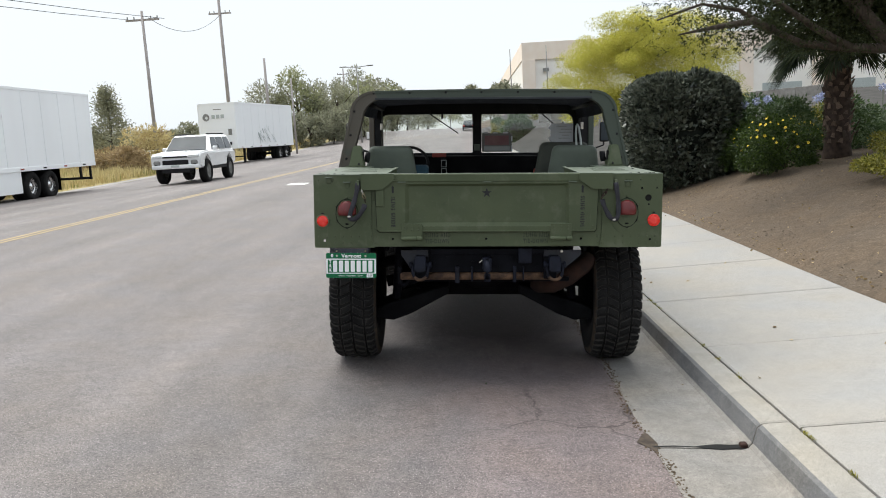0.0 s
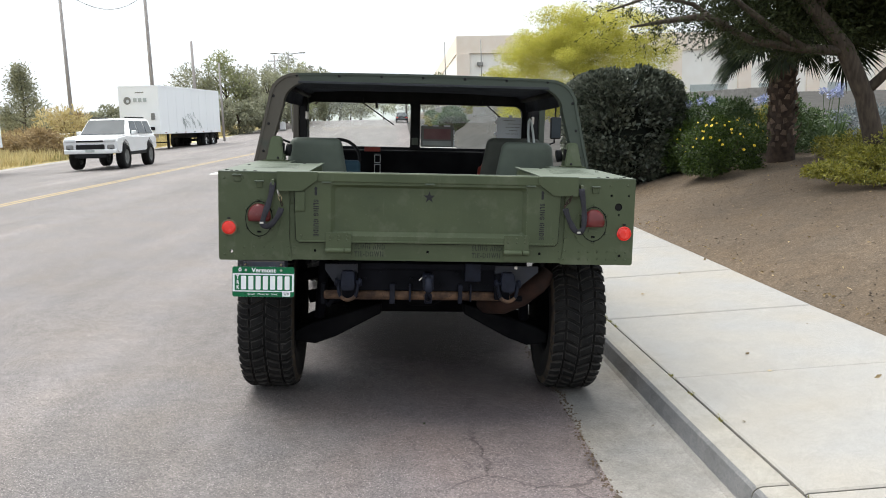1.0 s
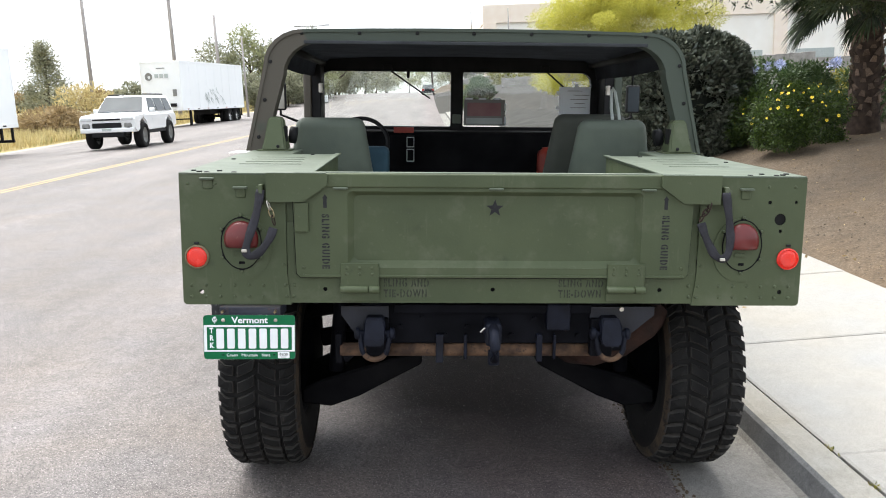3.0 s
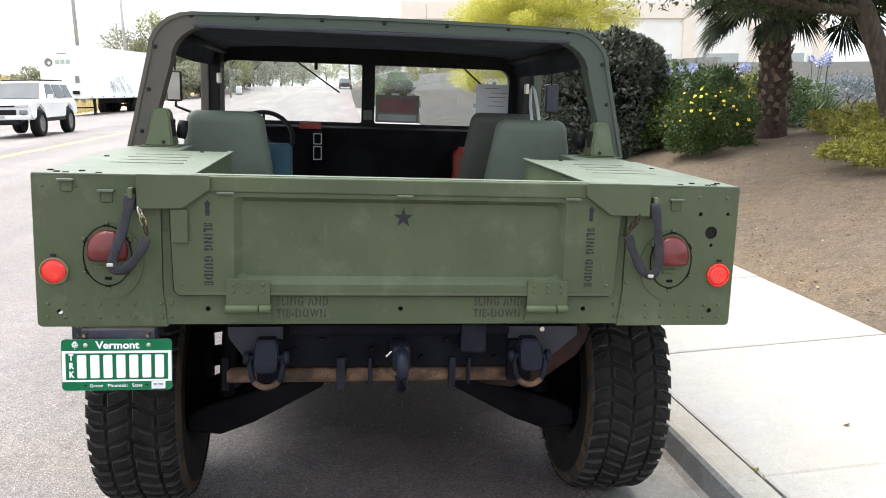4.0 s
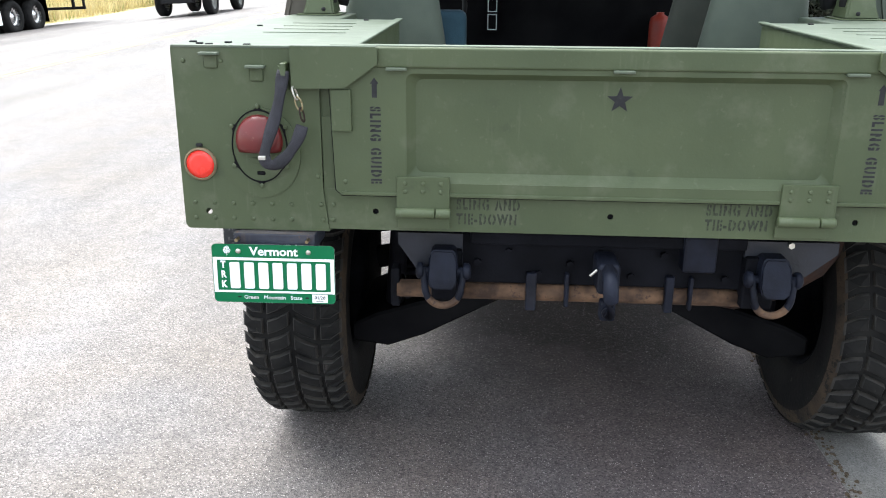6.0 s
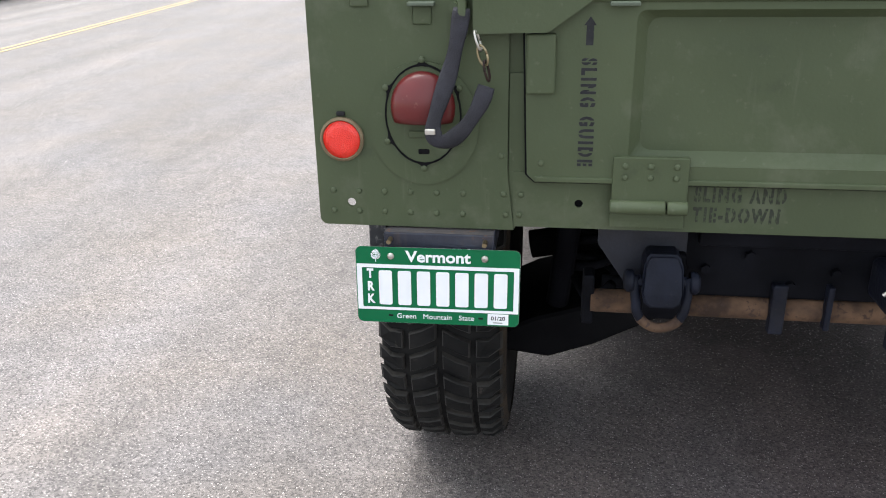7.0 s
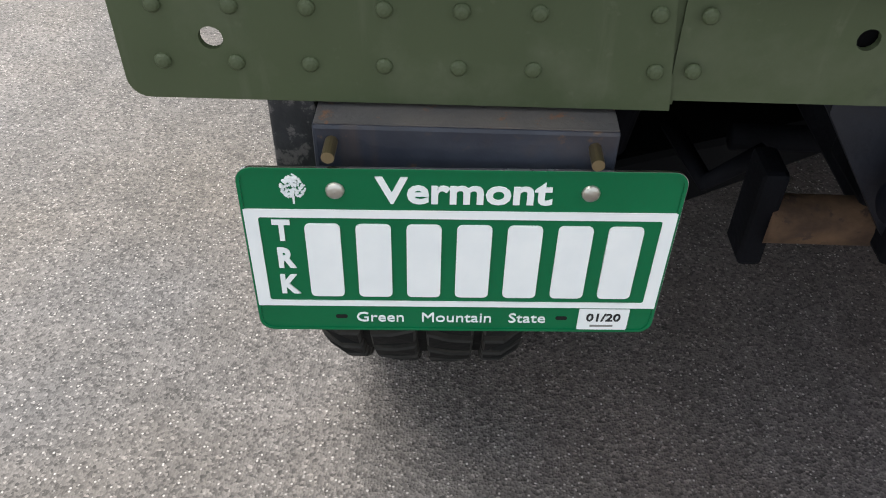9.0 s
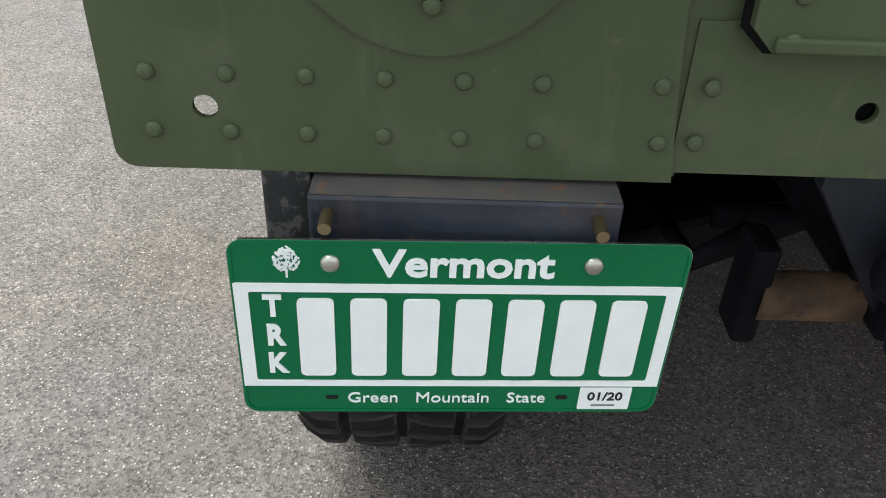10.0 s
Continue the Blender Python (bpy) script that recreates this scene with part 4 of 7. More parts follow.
    for x, yy in ((0.99, 0.07), (0.96, 0.05), (0.93, 0.10), (0.87, 0.05), (1.02, 0.11), (1.0, 0.62), (0.72, 0.90)):
        part("lid_fastener", box(side * x - 0.008, side * x + 0.008, yy - 0.006, yy + 0.006, 1.295, 1.3005, 0.0018), M_BLACK, b)
    # side skin and arch over the wheel
    arch = [(0.040, 0.8485), (0.040, 1.289), (1.60, 1.292), (1.60, 0.62), (1.36, 0.62), (1.30, 0.82), (1.16, 0.97), (0.90, 1.03), (0.62, 1.02), (0.42, 0.95), (0.33, 0.87), (0.30, 0.8485)]
    part("side_skin", sheet(arch, -0.003, 0.003, m=Matrix.Translation((side * (1.047 if side < 0 else 1.057), 0, 0)) @ Matrix(((0, 1, 0, 0), (1, 0, 0, 0), (0, 0, 1, 0), (0, 0, 0, 1)))), M_GREEN, truck)
    part("wheel_house", box(min(side * 0.62, side * 0.64), max(side * 0.62, side * 0.64), 0.22, 1.40, 0.80, 1.03), M_DARK, truck)

# centre sill below the tailgate
sill = part("rear_sill", sheet([(-0.6885, 0.857), (0.6885, 0.857), (0.6895, 0.960), (-0.6895, 0.960)], 0.0035, 0.0085, [arc(-0.571, 0.904, 0.0075, n=14), arc(0.0, 0.904, 0.0075, n=14), arc(0.575, 0.904, 0.0075, n=14)]), M_GREEN, truck)
part("sill_lip", box(-0.689, 0.689, 0.0090, 0.06, 0.8575, 0.862, 0.001), M_GREEN, sill)
# added black sheet makes the sill holes look dark inside
part("sill_backing", box(-0.72, 0.72, 0.0125, 0.0145, 0.872, 0.955), M_GASKET, sill)
for word, z in (("SLING AND", 0.926), ("TIE-DOWN", 0.889)):
    for x0 in (-0.372, 0.226):
        stencilled(writing("stencil_text", word, 0.036, M_FAINT, sill, pose(x0, 0.0028, z, 90, 0, 0), 0.66, 0.0004, 0.0016, "LEFT", space=1.32), word)

# tailgate: pressed plate with a sunk middle
gate = part("tailgate", sheet([(-0.664, 0.962), (-0.650, 0.948), (0.650, 0.948), (0.664, 0.962), (0.672, 1.20), (0.672, 1.252), (-0.672, 1.252), (-0.672, 1.20)], -0.014, -0.006, [rounded(-0.492, 0.500, 0.982, 1.240, 0.016)]), M_GREEN, truck)
bm = bmesh.new()
a = [bm.verts.new((x, -0.0135, z)) for x, z in rounded(-0.493, 0.501, 0.981, 1.241, 0.016)]
b = [bm.verts.new((x, 0.0085, z)) for x, z in rounded(-0.472, 0.480, 1.004, 1.226, 0.020)]
c = [bm.verts.new((x, 0.0090, z)) for x, z in rounded(-0.440, 0.448, 1.030, 1.200, 0.01)]
for p, q in ((a, b), (b, c)):
    for i in range(len(p)):
        bm.faces.new((p[i], p[(i + 1) % len(p)], q[(i + 1) % len(p)], q[i]))
bm.faces.new(c)
bmesh.ops.recalc_face_normals(bm, faces=bm.faces)
part("pressed_panel", bm, M_GREEN, gate)
part("gate_seal", sheet([(-0.6675, 0.959), (-0.652, 0.9445), (0.652, 0.9445), (0.6675, 0.959), (0.6755, 1.20), (0.6755, 1.250), (-0.6755, 1.250), (-0.6755, 1.20)], -0.0058, -0.0010, [rounded(-0.56, 0.56, 0.966, 1.246, 0.004)]), M_GASKET, gate, "dark rubber seal round the tailgate")
part("gate_back", box(-0.66, 0.66, 0.026, 0.032, 0.95, 1.29), M_GREEN, gate)
rail = part("top_rail", box(-0.668, 0.672, -0.020, 0.030, 1.252, 1.300, 0.006, 3), M_GREEN, gate)
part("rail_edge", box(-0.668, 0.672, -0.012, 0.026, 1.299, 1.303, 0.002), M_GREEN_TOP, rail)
part("gate_bend", box(-0.65, 0.65, -0.018, -0.012, 0.9485, 0.958, 0.002), M_GREEN, gate)
for s in (-1, 1):
    loop = [(-0.757, 1.204), (-0.634, 1.206), (-0.556, 1.262), (-0.556, 1.299), (-0.757, 1.299)]
    g = part("corner_gusset", sheet(loop if s < 0 else mirror_x(loop), -0.032, -0.022), M_GREEN, gate)
    x0, x1 = sorted((s * 0.757, s * 0.56))
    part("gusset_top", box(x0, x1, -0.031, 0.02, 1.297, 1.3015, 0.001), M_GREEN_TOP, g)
    if s < 0:
        part("side_tab", box(-0.668, -0.620, -0.024, -0.010, 1.104, 1.203, 0.003), M_GREEN, gate)
    hx = s * 0.452
    h = part("hinge", box(hx - 0.064, hx + 0.064, -0.021, -0.010, 0.916, 0.998, 0.002), M_GREEN, gate)
    for b0, b1 in ((-0.066, 0.028), (0.031, 0.066)):
        bm = lathe([(0.0001, b0), (0.011, b0), (0.0125, b0 + 0.002), (0.0125, b1 - 0.002), (0.011, b1), (0.0001, b1)], 16, pose(hx, -0.022, 0.909, 0, 90, 0))
        part("hinge_barrel", bm, M_HINGE, h, "round hinge barrel with worn paint", True)
    part("hinge_leaf", box(hx - 0.064, hx + 0.064, -0.007, 0.0, 0.866, 0.902, 0.001), M_GREEN, h)
    for k in range(3):
        for z in (0.982, 0.962):
            twin(rivet_mesh, Matrix.Translation((hx - 0.043 + 0.043 * k, -0.021, z)), h)
    for z in (0.982, 0.955):
        twin(rivet_mesh, Matrix.Translation((s * 0.64, -0.014, z)), gate)
    # stencilled guide marks
    tx = s * 0.566 - (0.0 if s < 0 else -0.012)
    stencilled(writing("stencil_text", "SLING GUIDE", 0.0330, M_STENCIL, gate, pose(tx, -0.0146, 1.071, 90, 90, 0), 0.70, 0.0004, 0.0017, space=1.40), "SLING GUIDE")
    arrow = [(tx - 0.006, 1.184), (tx + 0.006, 1.184), (tx + 0.006, 1.216), (tx + 0.010, 1.216), (tx, 1.230), (tx - 0.010, 1.216), (tx - 0.006, 1.216)]
    part("stencil_arrow", sheet(arrow, -0.0148, -0.0138), M_STENCIL, gate, "black stencilled arrow")
for x in (-0.513, 0.004, 0.516):
    hook = part("tie_hook", box(x - 0.024, x + 0.024, -0.030, -0.012, 1.247, 1.254, 0.002), M_GREEN_TOP, gate)
for x in [-0.36 + 0.06 * k for k in range(13)]:
    if abs(x) > 0.03:
        twin(rivet_mesh, Matrix.Translation((x, -0.011, 0.964)) @ Matrix.Diagonal((0.5, 0.5, 0.5, 1)), gate)
star = []
for k in range(10):
    r = 0.031 if k % 2 == 0 else 0.0125
    star.append((0.003 + r * math.sin(radians(36 * k)), 1.183 + r * math.cos(radians(36 * k))))
part("stencil_star", sheet(star, 0.0074, 0.0084), M_STENCIL, gate, "black stencilled five-pointed star")

# gate chains in black sleeves, one on each side
for s in (-1, 1):
    if s < 0:
        line = [(-0.775, -0.030, 1.245), (-0.780, -0.036, 1.205), (-0.792, -0.040, 1.150), (-0.815, -0.050, 1.085), (-0.826, -0.056, 1.045), (-0.815, -0.058, 1.028), (-0.795, -0.056, 1.028), (-0.768, -0.052, 1.050), (-0.742, -0.046, 1.090), (-0.730, -0.040, 1.130)]
        link = [(-0.730, -0.040, 1.132), (-0.736, -0.038, 1.158), (-0.744, -0.036, 1.182), (-0.752, -0.034, 1.205)]
    else:
        line = [(0.772, -0.032, 1.245), (0.780, -0.038, 1.190), (0.790, -0.044, 1.120), (0.790, -0.050, 1.060), (0.780, -0.054, 1.030), (0.760, -0.056, 1.022), (0.738, -0.054, 1.035), (0.716, -0.048, 1.075), (0.698, -0.042, 1.120), (0.690, -0.036, 1.150)]
        link = [(0.690, -0.036, 1.152), (0.700, -0.034, 1.170), (0.715, -0.032, 1.186), (0.722, -0.03, 1.203)]
    pts = []
    for i in range(len(line) - 1):
        for k in range(4):
            pts.append(Vector(line[i]).lerp(Vector(line[i + 1]), k / 4))
    for _ in range(3):
        pts = [pts[0]] + [(pts[i - 1] + 2 * pts[i] + pts[i + 1]) / 4 for i in range(1, len(pts) - 1)] + [pts[-1]]
    strap = part("gate_strap", pipe(pts, [0.0138 + 0.0016 * math.sin(0.8 * i) for i in range(len(pts))], 10, flat=0.30, up=(0, 1, 0)), M_STRAP, gate, "black sleeved chain that holds the tailgate", True)
    for i in range(3):
        p, q = Vector(link[i]), Vector(link[i + 1])
        m = Matrix.Translation((p + q) / 2) @ (q - p).to_track_quat("Z", "Y").to_matrix().to_4x4() @ pose(0, 0, 0, 0, 0, 90 * i) @ Matrix.Diagonal((0.008, 0.008, 0.017, 1))
        ring = [m @ Vector((math.cos(2 * math.pi * k / 14), 0, math.sin(2 * math.pi * k / 14))) for k in range(15)]
        part("chain_link", pipe(ring, 0.0024, 6, up=(0.3, 1, 0.2)), (M_RUST_DARK, M_BRASS, M_STEEL)[i] if s < 0 else M_RUST_DARK, strap, "", True)
    part("strap_anchor", box(s * 0.775 - 0.007, s * 0.775 + 0.007, -0.036, 0.0, 1.196, 1.262, 0.003), M_HINGE, strap)
    part("anchor_bolt", rod((s * 0.79, -0.02, 1.245), (s * 0.79, 0.0, 1.245), 0.009, n=6), M_HINGE, strap)
    c = line[4] if s < 0 else line[5]
    part("sleeve_clip", box(c[0] - 0.009, c[0] + 0.009, c[1] - 0.015, c[1] - 0.008, c[2] - 0.003, c[2] + 0.007, 0.002), M_STEEL, strap)

# load bed
part("bed_floor", box(-0.63, 0.63, 0.06, 1.56, 0.90, 0.93), M_GREEN, truck)

# arch behind the cab
def bow(x0, x1, zt, r, crown):
    left = [(-x0, 1.292), (-x1, zt - r)]
    corner = [(-x1 + r * 1.1 * (1 - math.cos(radians(a))), zt - r + r * math.sin(radians(a))) for a in range(15, 91, 15)]
    top = [(x, zt + crown * (1 - (x / 0.8) ** 2)) for x in (-0.5, -0.25, 0, 0.25, 0.5)]
    half = left + corner
    return half + top + [(-x, z) for x, z in half][::-1]
outer = bow(1.078, 0.985, 1.848, 0.165, 0.010)
inner = bow(1.000, 0.898, 1.797, 0.150, 0.008)
bow_ob = part("rear_bow", sheet(outer + inner[::-1], 1.205, 1.300), M_BROWN_CAMO, truck, "camouflaged green and brown steel arch", False)
part("bow_flange", sheet(bow(1.082, 0.989, 1.852, 0.167, 0.010) + bow(1.066, 0.973, 1.838, 0.160, 0.010)[::-1], 1.198, 1.206), M_BROWN_CAMO, bow_ob)
for x in (-0.81, -0.543, -0.276, -0.013, 0.255, 0.524, 0.79):
    part("bow_bolt", dome(0.0092, 0.006, 10), M_BLACK, bow_ob).matrix_basis = Matrix.Translation((x, 1.204, 1.832 + 0.008 * (1 - x * x)))
for s in (-1, 1):
    for x, z in ((0.957, 1.704), (0.988, 1.530), (1.022, 1.357)):
        part("bow_bolt", dome(0.0092, 0.006, 10), M_BLACK, bow_ob).matrix_basis = Matrix.Translation((s * x, 1.204, z))
    # housing at the foot of the arch
    fx = -0.932 if s < 0 else 0.981
    side = [(-0.058, 0.0), (0.062, 0.0), (0.050, 0.035)] + arc(0.010, 0.132, 0.024, a0=15, a1=90, n=5) + arc(-0.012, 0.130, 0.026, a0=90, a1=170, n=5) + [(-0.052, 0.030)]
    bm = sheet([(s * x + fx, z + 1.297) for x, z in side], 1.145, 1.285)
    for v in bm.verts:  # front and back lean towards each other
        v.co.y += (0.28 if v.co.y < 1.2 else -0.20) * (v.co.z - 1.297)
    bmesh.ops.recalc_face_normals(bm, faces=bm.faces)
    bmesh.ops.bevel(bm, geom=[e for e in bm.edges if e.calc_face_angle(0) > 0.9], offset=0.008, segments=3, affect="EDGES")
    hs = part("bow_foot", bm, M_GREEN, truck, "green tapered steel foot of the arch")
    part("foot_flange", box(fx - 0.078, fx + 0.078, 1.135, 1.285, 1.2965, 1.3005, 0.0015), M_GREEN, hs)
    part("foot_hole", box(fx - s * 0.046 - 0.006, fx - s * 0.046 + 0.006, 1.180, 1.240, 1.335, 1.410, 0.005), M_HOLE, hs)
    part("foot_bolt", dome(0.008, 0.006, 10), M_BLACK, hs).matrix_basis = Matrix.Translation((fx - s * 0.02, 1.138, 1.318))
    bm = rod((fx - s * 0.050, 1.31, 1.365), (fx - s * 0.082, 1.31, 1.36), 0.040, n=20)
    part("belt_reel", bm, M_BLACK, hs, "belt reel beside the seat", True)

# cloth roof with side flaps, lifted on the windscreen frame
bm = bmesh.new()
cols = [(-0.955, 1.715), (-0.938, 1.79), (-0.87, 1.838), (-0.5, 1.858), (0, 1.862), (0.5, 1.858), (0.87, 1.838), (0.938, 1.79), (0.955, 1.715)]
rows = [(1.22, 0.0), (1.6, -0.028), (2.1, -0.040), (2.6, -0.040), (3.0, -0.045)]
grid = [[bm.verts.new((x * (1 - 0.005 * j), y, z + d - (0.012 if 0 < j < 4 and abs(x) < 0.8 else 0))) for x, z in cols] for j, (y, d) in enumerate(rows)]
for p, q in zip(grid, grid[1:]):
    for i in range(len(cols) - 1):
        bm.faces.new((p[i], p[i + 1], q[i + 1], q[i]))
bmesh.ops.solidify(bm, geom=bm.faces[:], thickness=0.012)
part("cab_roof", bm, M_CANVAS, truck, "dark canvas cab roof", True)
part("roof_hem", box(-0.80, 0.80, 1.19, 1.206, 1.786, 1.802, 0.004), M_CANVAS, bow_ob)
for s in (-1, 1):
    part("roof_rail", rod((s * 0.89, 1.31, 1.775), (s * 0.90, 2.92, 1.765), 0.020, n=12), M_BLACK, truck, "", True)

# windscreen frame with two panes
ws = part("windscreen_frame", sheet([(-1.04, 1.20), (1.00, 1.20), (0.985, 1.66), (0.965, 1.80), (0.90, 1.86), (-0.95, 1.86), (-1.015, 1.80), (-1.035, 1.66)], 2.92, 2.985, [rounded(-0.949, -0.074, 1.368, 1.732, (0.012, 0.07, 0.02, 0.012)), rounded(0.008, 0.878, 1.368, 1.732, (0.07, 0.012, 0.012, 0.02))]), M_BLACK, truck)
for x0, x1 in ((-0.955, -0.068), (0.002, 0.884)):
    pane = part("pane", box(x0, x1, 2.948, 2.956, 1.362, 1.738), M_GLASS, ws, "clear windscreen pane")
    pane.visible_shadow = False
for p, q in (((-0.50, 2.935, 1.750), (-0.215, 2.935, 1.555)), ((0.56, 2.935, 1.750), (0.690, 2.935, 1.640))):
    wp = part("wiper", pipe([p, q], 0.006, 6), M_BLACK, ws)
    part("wiper_motor", box(p[0] - 0.03, p[0] + 0.03, 2.90, 2.94, 1.735, 1.775, 0.006), M_BLACK, wp)
part("mirror_stub", box(-0.372, -0.352, 2.90, 2.93, 1.69, 1.745, 0.004, m=pose(0, 0, 0)), M_BLACK, ws)
part("latch_plate", box(-0.062, -0.006, 2.90, 2.92, 1.39, 1.45, 0.004), M_SEAT, ws, "grey latch plate")
for s in (-1, 1):
    a_post = part("door_post", box(min(s * 0.985, s * 1.035), max(s * 0.985, s * 1.035), 2.70, 2.78, 1.15, 1.80, 0.008), M_BROWN_CAMO, truck)
    part("post_trim", box(min(s * 0.925, s * 0.99), max(s * 0.925, s * 0.99), 2.72, 2.93, 1.20, 1.80, 0.006), M_BLACK, a_post)
    mir = part("wing_mirror", box(min(s * 1.17, s * 1.265), max(s * 1.17, s * 1.265), 2.98, 3.02, 1.45, 1.64, 0.014), M_BLACK, truck, "tall side mirror on a tubular bracket")
    part("mirror_glass", box(min(s * 1.180, s * 1.255), max(s * 1.180, s * 1.255), 2.973, 2.979, 1.462, 1.628), M_MIRROR if s < 0 else M_WINDOW, mir)
    part("mirror_bracket", pipe([(s * 1.04, 2.95, 1.78), (s * 1.21, 2.99, 1.74), (s * 1.21, 3.0, 1.42), (s * 1.04, 2.95, 1.36)], 0.010, 8), M_BLACK, mir, "", True)
    part("clip", box(s * 0.90 - 0.012, s * 0.90 + 0.012, 2.50, 2.53, 1.585, 1.645, 0.005), M_STEEL, a_post)

# signs taped behind the windscreen
sg = part("sign_board", box(0.014, 0.296, 2.936, 2.940, 1.376, 1.552), M_SIGN_GREY, truck, "grey board with a faded red field taped inside the windscreen")
part("red_field", box(0.040, 0.270, 2.9335, 2.9362, 1.440, 1.530), M_SIGN_RED, sg)
part("pale_band", box(0.032, 0.278, 2.9335, 2.9362, 1.388, 1.428), M_SIGN_PALE, sg)
for x, z, w, h in ((0.05, 1.556, 0.05, 0.012), (0.14, 1.556, 0.05, 0.012), (0.24, 1.556, 0.05, 0.012), (0.298, 1.50, 0.012, 0.05), (0.298, 1.41, 0.012, 0.06)):
    part("tape", box(x - w / 2, x + w / 2, 2.930, 2.9333, z - h / 2, z + h / 2), M_PAPER, sg)
pp = part("paper_sheet", box(0.664, 0.884, 2.934, 2.937, 1.455, 1.640), M_PAPER, truck, "white sheet of paper taped inside the windscreen")
for k, (x, w) in enumerate(((0.72, 0.10), (0.76, 0.11), (0.74, 0.12), (0.77, 0.07), (0.74, 0.11))):
    part("text_bar", box(x, x + w, 2.9318, 2.9335, 1.612 - 0.028 * k, 1.616 - 0.028 * k), M_SIGN_GREY, pp)
for x, z in ((0.658, 1.60), (0.658, 1.50), (0.78, 1.646)):
    part("tape", box(x - 0.012, x + 0.012, 2.930, 2.9333, z - 0.012, z + 0.012), M_PAPER, pp)

# cab inside
part("dashboard", box(-0.98, 0.96, 2.60, 2.92, 1.02, 1.330, 0.03, 3), M_DARK, truck)
part("bulkhead", box(-0.98, 0.96, 2.84, 2.90, 0.70, 1.10), M_DARK, truck)
part("drive_tunnel", box(-0.36, 0.36, 1.56, 2.86, 0.70, 0.98, 0.04, 3), M_DARK, truck, "wide black cover over the drive line")
part("cab_floor", box(-0.98, 0.98, 1.56, 2.9, 0.68, 0.72), M_DARK, truck)
sw = part("steering_wheel", lathe([(0.165 + 0.013 * math.cos(radians(a)), 0.013 * math.sin(radians(a))) for a in range(0, 361, 40)], 36, pose(-0.615, 2.34, 1.27, 62, 0, 0)), M_BLACK, truck, "", True)
part("steering_column", rod((-0.61, 2.36, 1.27), (-0.61, 2.66, 1.12), 0.03), M_BLACK, sw)
for a in (90, 210, 330):
    part("spoke", pipe([Vector((-0.615, 2.34, 1.27)), pose(-0.615, 2.34, 1.27, 62) @ Vector((0.16 * math.cos(radians(a)), 0.16 * math.sin(radians(a)), 0))], 0.008, 6), M_BLACK, sw)
sb = part("switch_box", box(-0.341, -0.286, 2.50, 2.58, 1.13, 1.31, 0.008), M_DARK, truck)
for z0, z1 in ((1.145, 1.225), (1.235, 1.30)):
    part("switch_frame", sheet(rounded(-0.338, -0.289, z0, z1, 0.004), 2.494, 2.499, [rounded(-0.333, -0.294, z0 + 0.005, z1 - 0.005, 0.003)]), M_SIGN_PALE, sb)
part("red_label", box(-0.419, -0.292, 2.50, 2.515, 1.325, 1.361, 0.002), M_RED, truck, "small red label on the dashboard")
ext = part("fire_extinguisher", lathe([(0.0001, 0), (0.050, 0.005), (0.052, 0.03), (0.052, 0.29), (0.045, 0.315), (0.02, 0.33), (0.02, 0.34), (0.0001, 0.34)], 20, pose(0.548, 2.52, 0.90)), M_RED, truck, "red fire extinguisher beside the seat", True)


def seat(x, y, w, mat, name, tall=0.0):
    bm = box(-w / 2, w / 2, -0.055, 0.055, 0.0, 0.52 + tall, 0.052, 5)
    for v in bm.verts:
        f = max(0.0, v.co.z)
        v.co.x *= 1.0 + 0.43 * max(0, 1 - f / 0.40)
        v.co.y += -0.13 * f
    bmesh.ops.recalc_face_normals(bm, faces=bm.faces)
    s = part(name, bm, mat, truck, "padded vinyl seat back", True)
    s.matrix_basis = pose(x, y, 0.924, 0, 0, 0)
    bm = box(-w / 2, w / 2, 0.05, 0.50, -0.08, 0.06, 0.04, 3)
    part("seat_cushion", bm, mat, s, "", True)
    return s


seat(-0.7025, 1.53, 0.350, M_SEAT, "driver_seat")
seat(0.722, 1.53, 0.350, M_SEAT, "passenger_seat")
seat(0.685, 1.90, 0.40, M_SEAT_DARK, "middle_seat", 0.02)
part("blue_cushion", box(-0.585, -0.416, 1.60, 1.74, 0.95, 1.289, 0.03, 3), M_BLUE, truck, "blue cloth cushion behind the seat", True)
part("belt", pipe([(0.762, 1.60, 1.40), (0.760, 1.66, 1.50), (0.766, 1.70, 1.585), (0.775, 1.71, 1.605), (0.785, 1.70, 1.585), (0.795, 1.66, 1.50), (0.800, 1.60, 1.40)], 0.0085, 8, flat=0.3, up=(0, 1, 0)), M_SIGN_PALE, truck, "pale looped seat belt", True)

# front end
bm = box(-0.93, 0.93, 3.00, 4.55, 0.80, 1.27, 0.05, 3)
for v in bm.verts:
    if v.co.z > 1.0:
        v.co.z -= 0.12 * (v.co.y - 3.0) / 1.55
part("bonnet", bm, M_GREEN, truck)
for s in (-1, 1):
    part("front_wing", box(min(s * 0.90, s * 1.06), max(s * 0.90, s * 1.06), 3.0, 4.5, 1.0, 1.10, 0.03), M_GREEN, truck)
    part("cab_side", box(min(s * 1.02, s * 1.05), max(s * 1.02, s * 1.05), 1.60, 3.0, 0.62, 1.12, 0.01), M_GREEN, truck)

